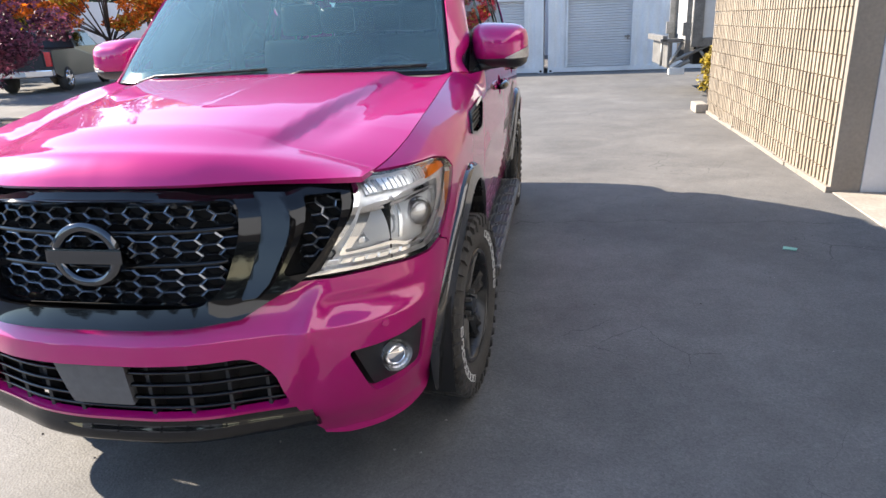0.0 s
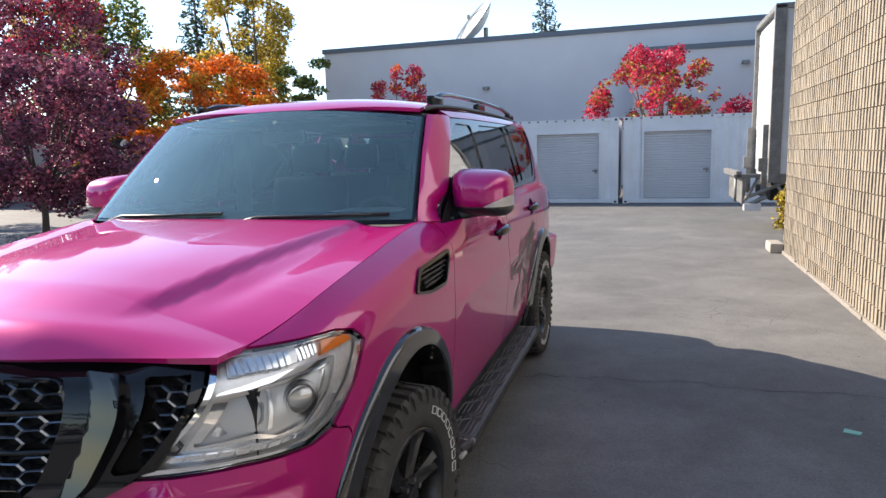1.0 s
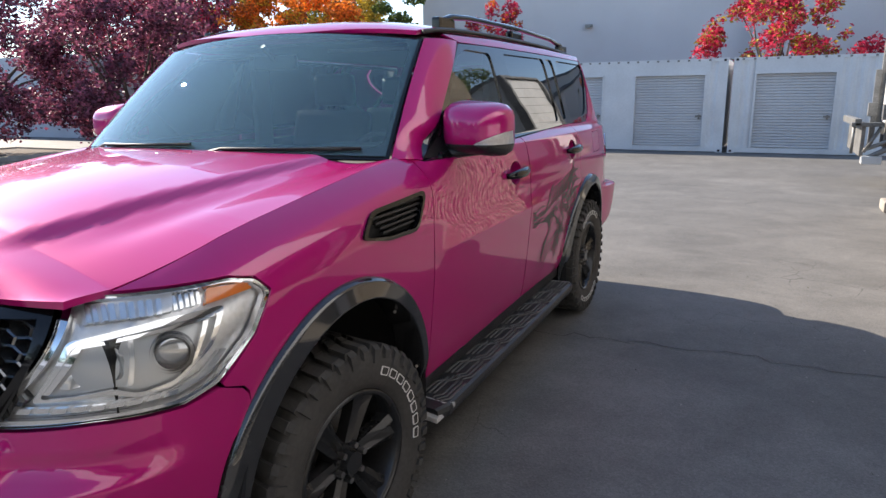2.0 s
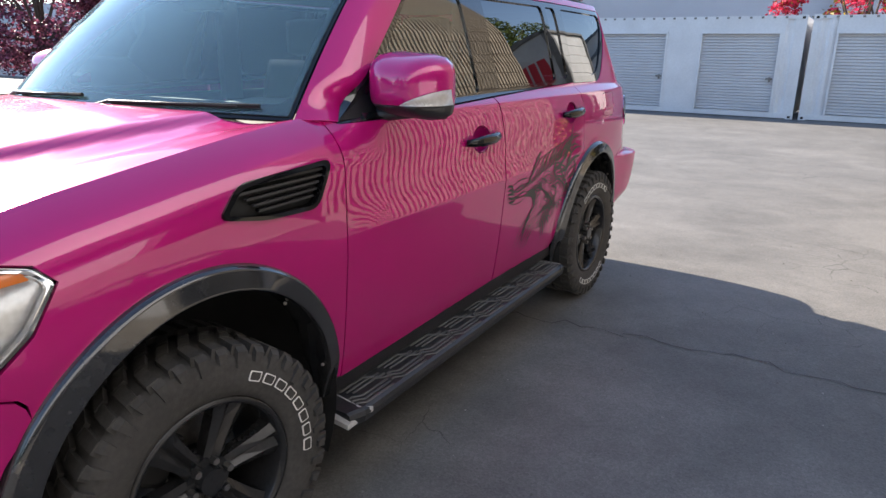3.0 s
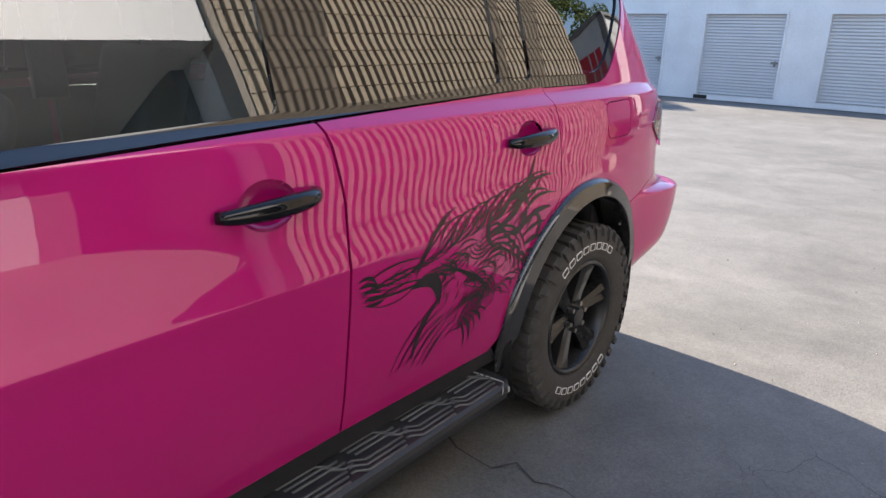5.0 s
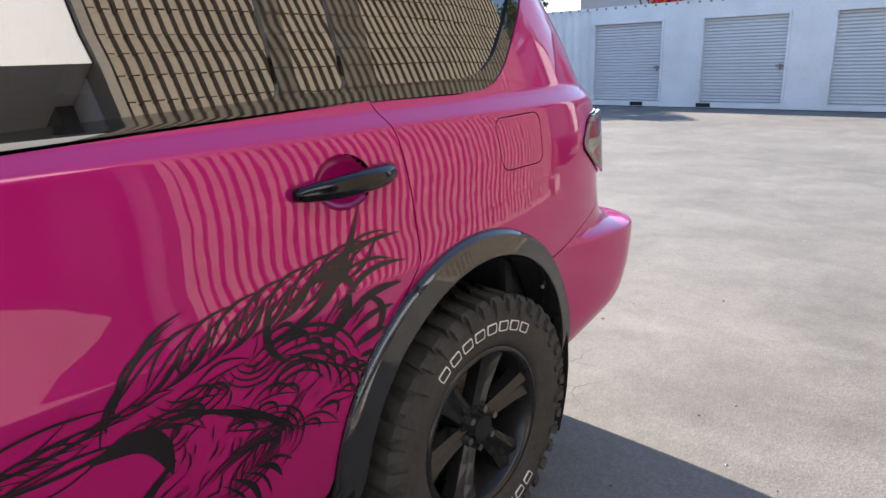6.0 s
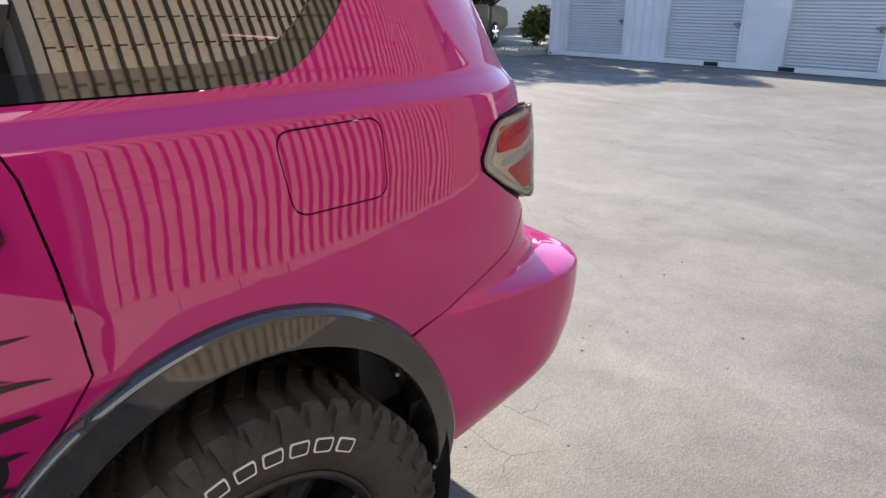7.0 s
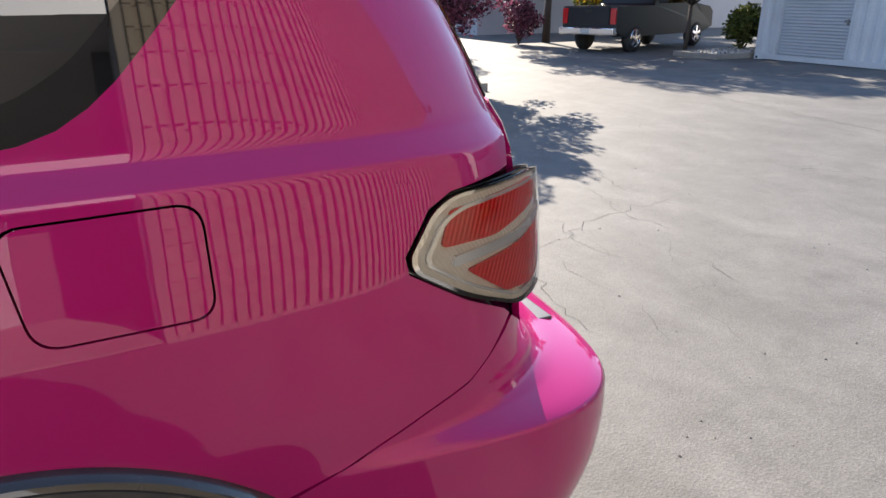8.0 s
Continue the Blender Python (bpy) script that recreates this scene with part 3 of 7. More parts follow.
def container(x0, x1, doors, label, flats=()):
    c = tagged(empty("shipping_container", ((x0 + x1) / 2, CY, 0)), label, "container", "row of storage containers")
    bm = bmesh.new()
    for a in (x0, x1 - .12):
        box(bm, a, a + .12, CY - .005, CY + .12, .02, 2.58)
    box(bm, x0 + .12, x1 - .12, CY, CY + .08, .02, .15)
    box(bm, x0 + .12, x1 - .12, CY + .005, CY + .08, 2.50, 2.58)
    me_frame = bm
    f = part("frame", me_frame, CONT)
    corners = []
    for a in (x0 - .004, x1 - .17):
        for z in (0.0, 2.475):
            bm = bmesh.new()
            box(bm, a, a + .174, CY - .012, CY + .15, z, z + .118, .008)
            g = part("corner_casting", bm, CONT)
            bm = bmesh.new()
            box(bm, a + .05, a + .12, CY - .016, CY - .005, z + .025, z + .085, .01)
            part("lock_hole", bm, DARK, g)
            corners.append(g)
    bm = bmesh.new()
    for k in range(int((x1 - x0) / .28) - 1):
        box(bm, x0 + .20 + k * .28, x0 + .26 + k * .28, CY - .003, CY + .004, 2.515, 2.565)
    corners.append(tagged(part("roof_rivets", bm, GALV), kind="stuff"))
    for a in (x0 + 4.95, x0 + 6.75):
        bm = bmesh.new()
        box(bm, a, a + .36, CY - .004, CY + .06, .03, .13)
        corners.append(part("fork_pocket", bm, DARK))
    edges = [x0 + .12] + [v for a, b in doors for v in (a - .05, b + .05)] + [x1 - .12]
    pieces = []
    for k in range(0, len(edges), 2):
        bm = bmesh.new()
        if k // 2 in flats:
            box(bm, edges[k], edges[k + 1], CY + .012, CY + .04, .15, 2.50)
        else:
            corrugated(bm, edges[k], edges[k + 1], .15, 2.50, CY + .012)
        pieces.append(part("wall_panel", bm, CONT))
    for a, b in doors:
        bm = bmesh.new()
        box(bm, a - .05, b + .05, CY + .010, CY + .05, 2.20, 2.50)
        pieces.append(part("door_header", bm, CONT))
    bm = bmesh.new()
    box(bm, x0 + .02, x1 - .02, CY + .13, CY + 2.42, .12, 2.56)
    v = part("body", bm, CONT)
    for o in (f, v, *corners, *pieces):
        o.parent = c
        o.matrix_parent_inverse = c.matrix_world.inverted()
    before = set(bpy.data.objects)
    for a, b in doors:
        roller_door(None, a, b)
    for o in set(bpy.data.objects) - before:
        if o.parent is None:
            o.parent = c
            o.matrix_parent_inverse = c.matrix_world.inverted()
    return c


container(-11.345, .845, ((-10.72, -8.81), (-7.52, -5.60), (-4.53, -2.61), (-1.64, .265)), "pale grey shipping container with four roller doors", flats=(2, 3))
container(.985, 13.17, ((1.58, 3.455), (5.0, 6.9), (8.4, 10.3)), "pale grey shipping container standing beside the trailer")

# ---- warehouse behind the containers ----


def warehouse():
    b = tagged(empty("warehouse", (-4, 30, 0)), "long pale grey warehouse with a dark roof cap", "building")

    def add(name, mat, label, *boxes):
        bm = bmesh.new()
        for q in boxes:
            box(bm, *q)
        o = part(name, bm, mat, None, label)
        o.parent, o.matrix_parent_inverse = b, b.matrix_world.inverted()
        return o

    add("wall", PALE, "pale grey rendered wall", (-14.3, 34, 30, 48, 0, 6.80))
    add("roof_cap", CAP, "dark blue-grey roof capping", (-14.38, 34, 29.93, 48, 6.80, 7.03))
    add("annexe_wall", PALE, "", (.95, 34, 29.2, 30, 0, 5.72))
    add("annexe_cap", CAP, "", (.88, 34, 29.13, 30, 5.72, 5.93))
    for x, z in ((-5.8, 4.6), (5.4, 5.0)):
        bm = bmesh.new()
        box(bm, x - .15, x + .15, 29.75 if x < 0 else 28.95, 30.0 if x < 0 else 29.2, z, z + .12, .02)
        box(bm, x - .10, x + .10, 29.62 if x < 0 else 28.82, 29.78 if x < 0 else 28.98, z - .06, z + .06, .02)
        o = part("wall_lamp", bm, GALV, None, "small grey wall lamp")
        o.parent, o.matrix_parent_inverse = b, b.matrix_world.inverted()
    return b


warehouse()


def satellite_dish(x, y, z, r):
    d = tagged(empty("satellite_dish", (x, y, z)), "large white satellite dish on the warehouse roof", "dish")
    m = Vector((-.66, -.46, .60)).to_track_quat("Z", "Y").to_matrix().to_4x4()
    rings, seg = 8, 32
    vs, fs = [], []
    for side in (0, 1):
        for i in range(rings + 1):
            q = r * i / rings
            for k in range(seg):
                a = k * math.tau / seg
                vs.append(m @ Vector((q * math.cos(a), q * math.sin(a), .38 * (q / r) ** 2 * r + (.03 if side else 0) + .35)))
    for side in (0, 1):
        for i in range(rings):
            for k in range(seg):
                a, b = side * (rings + 1) * seg + i * seg + k, side * (rings + 1) * seg + i * seg + (k + 1) % seg
                q = (a, b, b + seg, a + seg)
                fs.append(q if side else q[::-1])
    for k in range(seg):
        a, b = rings * seg + k, rings * seg + (k + 1) % seg
        fs.append((a, b, b + (rings + 1) * seg, a + (rings + 1) * seg))
    raw("reflector", vs, fs, TRUCK_WHITE, d, "", True)
    bm = bmesh.new()
    rod(bm, (0, 0, -1.2), (0, 0, .3), .12)
    part("mast", bm, GALV, d)
    bm = bmesh.new()
    tip = m @ Vector((0, 0, .35 + r * .55))
    for k in range(3):
        a = k * 2.1
        rod(bm, m @ Vector((r * .9 * math.cos(a), r * .9 * math.sin(a), .35 + .3 * r)), tip, .02, seg=6)
    rod(bm, tip, tip + Vector((0, 0, .2)), .09)
    part("feed_arm", bm, GALV, d)


satellite_dish(-6.4, 32.5, 7.6, 1.45)


# ---- parked box trailer with a tail lift ----
def trailer():
    """Tail towards local -y; turned so that the tail faces -x."""
    t = tagged(empty("box_trailer", (3.98, 13.75, 0), -90), "white box trailer with a folded tail lift", "trailer")
    X0, X1, Y = -1.25, 1.30, 0.0
    bm = bmesh.new()
    box(bm, X0 + .03, X1 - .03, Y + .06, Y + 9, 1.05, 4.12)
    part("body", bm, TRUCK_WHITE, t)
    for a in (X0, X1 - .12):
        bm = bmesh.new()
        box(bm, a, a + .12, Y - .04, Y + .16, .95, 4.2, .012)
        part("corner_post", bm, GALV, t, "grey steel corner post")
    bm = bmesh.new()
    box(bm, X0, X1, Y - .03, Y + 9, 4.12, 4.22, .012)
    part("roof_rail", bm, GALV, t)
    bm = bmesh.new()
    box(bm, X0 + .01, X1 - .005, Y + .16, Y + 9, .95, 1.12, .008)
    part("side_rail", bm, GALV, t)
    bm = bmesh.new()
    prof = [(1.14 + (k + v) * .24, d) for k in range(12) for v, d in ((0, 0), (.04, -.012), (.94, -.012))]
    cols = [[bm.verts.new((x, Y + .05 + d, z)) for z, d in prof] for x in (X0 + .12, X1 - .12)]
    for i in range(len(prof) - 1):
        bm.faces.new((cols[0][i], cols[1][i], cols[1][i + 1], cols[0][i + 1]))
    part("rear_door", bm, TRUCK_WHITE, t, "white roll-up rear door")
    for k, (a, w) in enumerate(((.35, .22), (.62, .18), (.85, .26), (1.2, .2))):
        bm = bmesh.new()
        box(bm, X1 - .03, X1 - .022, Y + a, Y + a + w, 3.10 - .0 * k, 3.62)
        part("marking", bm, RED_MARK, t, "plain red printed marking")
    for x in (X0 + .08, X1 - .24):
        bm = bmesh.new()
        box(bm, x + .03, x + .10, Y - .14, Y - .04, .62, 2.05, .012)
        box(bm, x, x + .13, Y - .20, Y - .04, 1.16, 1.42, .012)
        part("lift_column", bm, GALV, t, "galvanised lift column")
    bm = bmesh.new()
    box(bm, X0 + .15, X1 + .02, Y - .60, Y - .50, 1.06, 1.18, .012)
    box(bm, X1 - .10, X1 + .02, Y - .64, Y - .20, 1.05, 1.12, .012)
    box(bm, X0 + .2, X1 - .05, Y - .48, Y - .42, .55, 1.12, .012)
    part("lift_platform", bm, GALV, t, "folded lift platform")
    for n, (a, b, r) in enumerate((((X1 - .02, -.60, 1.08), (X1 - .02, -.60, .60), .025), ((X1 - .04, -.20, 1.05), (X1 - .04, -.42, .62), .03), ((X1 - .05, -.42, .66), (X1 - .05, .30, .98), .035), ((X1 - .05, -.36, .52), (X1 - .05, -.05, .70), .045), ((X1 - .06, .05, 1.0), (X1 - .06, .40, .55), .03))):
        bm = bmesh.new()
        rod(bm, a, b, r, seg=8)
        part("lift_arm", bm, GALV, t, "", True)
    bm = bmesh.new()
    box(bm, X1 - .20, X1 + .02, Y - .44, Y - .14, .42, .56, .02)
    part("tail_bracket", bm, TRUCK_WHITE, t)
    for x in (X0 + .35, X1 - .35):
        for y in (1.4, 2.7):
            bm = bmesh.new()
            rod(bm, (x - .22, Y + y, .5), (x + .22, Y + y, .5), .5, seg=28)
            part("wheel", bm, RUBBER, t)
    bm = bmesh.new()
    box(bm, X0 + .25, X1 - .25, Y + .05, Y + 8.8, .60, .95)
    part("chassis", bm, DARK, t)


trailer()


# ---- trees and planting ----
def leaves(spots, count, size, seed, shape=1.6):
    """Many small bent leaves in clumps: spots are (x, y, z, rx, ry, rz)."""
    rnd = random.Random(seed)
    vs, fs = [], []
    weight = [s[3] * s[4] * s[5] for s in spots]
    for _ in range(count):
        s = rnd.choices(spots, weight)[0]
        while True:
            d = (rnd.uniform(-1, 1), rnd.uniform(-1, 1), rnd.uniform(-1, 1))
            q = d[0] ** 2 + d[1] ** 2 + d[2] ** 2
            if q < 1 and rnd.random() < .25 + .75 * q:
                break
        c = Vector((s[0] + d[0] * s[3], s[1] + d[1] * s[4], s[2] + d[2] * s[5]))
        c += Vector((rnd.gauss(0, .05), rnd.gauss(0, .05), rnd.gauss(0, .05)))
        a = Vector((rnd.gauss(0, 1), rnd.gauss(0, 1), rnd.gauss(0, .6))).normalized()
        b = a.cross(Vector((rnd.gauss(0, 1), rnd.gauss(0, 1), rnd.gauss(0, 1)))).normalized()
        z = size * rnd.uniform(.6, 1.3)
        k = len(vs)
        n = a.cross(b) * (.18 * z)
        vs += [c - a * z * shape * .5, c + b * z * .5 + n, c + a * z * shape * .5, c - b * z * .5 + n]
        fs += [(k, k + 1, k + 2), (k, k + 2, k + 3)]
    return vs, fs


def tree(name, x, y, height, trunk, spots, mat, count, size, seed, label, category="tree", second=None):
    """A tapered trunk with limbs reaching the clumps, and a crown of loose leaves."""
    rnd = random.Random(seed)
    t = tagged(empty(name, (x, y, 0)), label, category)
    bm = bmesh.new()
    fork = height * .32
    tube(bm, [(0, 0, -.05), (.03, .02, fork * .5), (.0, .05, fork)], [trunk, trunk * .8, trunk * .7], 9)
    for s in spots[::4]:
        e = Vector(s[:3])
        a = Vector((0, .05, fork * rnd.uniform(.75, 1.0)))
        m = a.lerp(e, .5) + Vector((rnd.gauss(0, .12), rnd.gauss(0, .12), .1))
        tube(bm, [a, m, e], [trunk * .5, trunk * .3, trunk * .08], 6)
        for _ in range(3):
            d = Vector((rnd.uniform(-1, 1) * s[3], rnd.uniform(-1, 1) * s[4], rnd.uniform(-.3, 1) * s[5]))
            tube(bm, [m.lerp(e, .6), e + d * .4, e + d * .95], [trunk * .18, trunk * .1, trunk * .03], 5)
    part("trunk", bm, BARK, t, "", True)
    vs, fs = leaves(spots, count, size, seed)
    raw("crown", vs, fs, mat, t)
    if second:
        vs, fs = leaves([s for s in spots if rnd.random() < .6] or spots, count // 3, size, seed + 50)
        raw("crown", vs, fs, second, t)
    return t


def blobs(seed, n, r, z0, z1, rmin, rmax, flatten=.8):
    rnd = random.Random(seed)
    out = []
    for k in range(n):
        v = (k + .5) / n
        z = z0 + (z1 - z0) * v
        w = r * math.sin(math.pi * (.12 + .80 * v)) ** .7
        a = k * 2.4 + rnd.uniform(-.5, .5)
        q = rnd.uniform(rmin, rmax)
        out.append((math.cos(a) * w * rnd.uniform(.35, 1), math.sin(a) * w * rnd.uniform(.35, 1), z, q, q, q * flatten))
    return out


tree("plum_tree", -9.8, 8.8, 3.8, .08, blobs(1, 85, 2.35, .95, 3.7, .18, .42), PURPLE, 24000, .060, 1, "purple-leaved plum tree in the planting strip")
tree("plum_tree", -18.6, 10.8, 5.4, .13, blobs(2, 70, 3.2, 1.0, 5.4, .30, .70), PURPLE, 20000, .080, 2, "purple-leaved plum tree beside the kerb")
tree("maple_tree", -13.7, 19.3, 5.0, .07, blobs(3, 60, 3.3, 2.0, 5.2, .25, .60, .55), ORANGE, 15000, .085, 3, "orange-leaved autumn tree beside the containers", second=YELLOW)
tree("maple_tree", -19.8, 18.4, 8.0, .16, blobs(4, 60, 3.2, 2.4, 7.8, .35, .80), PURPLE, 15000, .095, 4, "dark red autumn tree behind the pickup", second=RED)
tree("gum_tree", -16.0, 26.0, 10.0, .18, blobs(5, 46, 2.7, 2.6, 9.8, .30, .75), OLIVE, 10000, .11, 5, "gold and green autumn tree", second=YELLOW)
tree("gum_tree", -21.5, 23.0, 8.6, .18, blobs(6, 46, 2.9, 1.2, 8.6, .35, .80), GREEN, 10000, .12, 6, "green and yellow tree behind the yard", second=YELLOW)
tree("gum_tree", -28.0, 27.0, 10.5, .2, blobs(16, 46, 3.4, 1.6, 10.4, .4, .85), YELLOW, 9000, .13, 16, "yellow autumn tree behind the yard", second=GREEN)
tree("locust_tree", -12.7, 22.8, 5.2, .09, [(1.2, 0, 4.6, .5, .5, .22), (.3, .2, 5.1, .4, .4, .2), (1.9, 0, 5.3, .45, .4, .16), (-.6, 0, 3.8, .4, .4, .3), (1.0, .2, 4.0, .5, .4, .18), (1.7, 0, 4.25, .4, .3, .16), (.1, 0, 4.4, .4, .3, .2)], GREEN, 2600, .09, 7, "sparse green tree beside the warehouse corner")
tree("myrtle_tree", -7.4, 23.2, 5.0, .08, blobs(8, 26, 1.3, 2.8, 5.0, .12, .34), RED, 2000, .085, 8, "thin red-leaved tree behind the containers", second=ORANGE)
tree("myrtle_tree", 1.9, 22.9, 5.6, .10, blobs(9, 64, 2.3, 2.2, 4.85, .14, .42), RED, 6000, .085, 9, "red-leaved autumn tree behind the containers", second=OLIVE)
tree("myrtle_tree", 5.2, 23.2, 3.4, .08, blobs(10, 9, 1.3, 2.2, 3.2, .3, .5), RED, 1600, .085, 10, "low red-leaved tree behind the containers")
tree("oak_tree", 11.5, 25.6, 11.0, .2, blobs(17, 60, 3.2, 2.6, 10.5, .4, .9), GREEN, 14000, .12, 17, "tall green tree behind the far containers")
tree("myrtle_tree", 9.2, 23.4, 5.6, .08, blobs(18, 30, 1.5, 2.6, 5.6, .25, .5), RED, 3500, .085, 18, "red-leaved tree behind the far containers")


def conifer(x, y, h, r, seed, label):
    rnd = random.Random(seed)
    t = tagged(empty("conifer", (x, y, 0)), label, "tree")
    bm = bmesh.new()
    rod(bm, (0, 0, 0), (0, 0, h), .28, .03, 8)
    spots = []
    for k in range(60):
        v = (k + 1) / 60
        w = r * (1 - v) ** .8 + .15
        a = k * 2.4
        e = Vector((math.cos(a) * w * rnd.uniform(.6, 1.1), math.sin(a) * w * rnd.uniform(.6, 1.1), h * (.25 + .75 * v) - w * .25))
        tube(bm, [(0, 0, h * (.25 + .75 * v)), e], [.05, .015], 5)
        spots.append((e.x * .7, e.y * .7, e.z + .1, w * .45 + .1, w * .45 + .1, .28))
    part("trunk", bm, BARK, t, "", True)
    vs, fs = leaves(spots, 6000, .14, seed, 2.6)
    raw("crown", vs, fs, PINE, t)


conifer(-7.0, 56, 15.5, 2.6, 21, "tall dark conifer behind the warehouse")
conifer(-31.0, 42, 16, 2.6, 22, "tall dark conifer behind the autumn trees")
conifer(-28.6, 45, 14.5, 2.4, 23, "slender dark conifer behind the autumn trees")
conifer(-46.0, 34, 13.5, 2.8, 24, "dark conifer behind the far building")
for _k, (_x, _y, _h) in enumerate(((-34, -24, 9), (-26, -31, 12), (-19, -27, 8), (-12, -30, 11), (-5, -26, 8), (1, -31, 12), (7, -27, 9))):
    conifer(_x, _y, _h, 3.6, 40 + _k, "dark evergreen in the row across the street")


def planting():
    bm = bmesh.new()
    for x0, x1, y0, y1 in ((-13.1, -11.5, 18.3, 26.0), (-11.5, -8.9, 7.5, 10.1), (-20.6, -16.6, 8.8, 12.8)):
        box(bm, x0, x1, y0, y0 + .15, 0, .14, .02)
        box(bm, x0, x1, y1 - .15, y1, 0, .14, .02)
        box(bm, x0, x0 + .15, y0 + .15, y1 - .15, 0, .14, .02)
        box(bm, x1 - .15, x1, y0 + .15, y1 - .15, 0, .14, .02)
    tagged(part("kerb", bm, KERB), "pale concrete kerb round the planting", "kerb", kind="structure")
    bm = bmesh.new()
    box(bm, -12.95, -11.65, 18.45, 25.85, 0, .09)
    box(bm, -11.35, -9.05, 7.65, 9.95, 0, .09)
    box(bm, -20.45, -16.75, 8.95, 12.65, 0, .09)
    tagged(part("planting_soil", bm, SOIL), "brown mulch in the planting strips", "soil", kind="structure")
    pebbles("river_stones", -12.3, 19.6, .62, 1.1, .12, 420, .085, 5, PEBBLE, "grey river stones in the planting strip")
    pebbles("river_stones", -10.2, 8.8, 1.0, 1.0, .12, 420, .085, 6, PEBBLE, "grey river stones under the plum trees")


planting()


def shrub(x, y, r, h, mat, count, seed, label, size=.07):
    t = tagged(empty("shrub", (x, y, 0)), label, "shrub")
    bm = bmesh.new()
    rnd = random.Random(seed)
    spots = blobs(seed, 9, r * .7, h * .3, h * .85, r * .3, r * .45)
    for s in spots:
        tube(bm, [(0, 0, 0), (s[0] * .4, s[1] * .4, s[2] * .5), s[:3]], [.03, .02, .006], 5)
    part("stems", bm, BARK, t)
    vs, fs = leaves(spots, count, size, seed)
    raw("foliage", vs, fs, mat, t)


shrub(-12.55, 20.3, .7, 1.35, GREEN, 2600, 31, "green shrub in the planting strip")
shrub(-12.3, 23.8, .8, 1.9, GREEN, 2400, 32, "tall green shrub beside the container")
shrub(3.95, 10.35, .20, 1.1, OLIVE, 800, 33, "yellow-green shrub at the wall's corner", .05)
shrub(-19.4, 17.0, .9, 1.6, PURPLE, 2600, 34, "dark red shrub beside the far wall")


def kerb_block():
    bm = bmesh.new()
    box(bm, 3.62, 3.82, 9.82, 10.30, 0, .15, .03)
    tagged(part("kerb", bm, KERB), "short concrete kerb at the wall's foot", "kerb", kind="structure")


kerb_block()


def far_walls():
    bm = bmesh.new()
    box(bm, -42, -25.5, 18.5, 40, 0, 3.6)
    tagged(part("wall_west", bm, PALE), "grey wall of the building across the yard", "wall", kind="structure")
    bm = bmesh.new()
    box(bm, -70, -40, -30, 17, 0, 5.0)
    box(bm, -60, 12, -70, -58, 0, 4.0)
    tagged(part("wall_south", bm, PALE), "plain pale building that closes the yard", "wall", kind="structure")


far_walls()


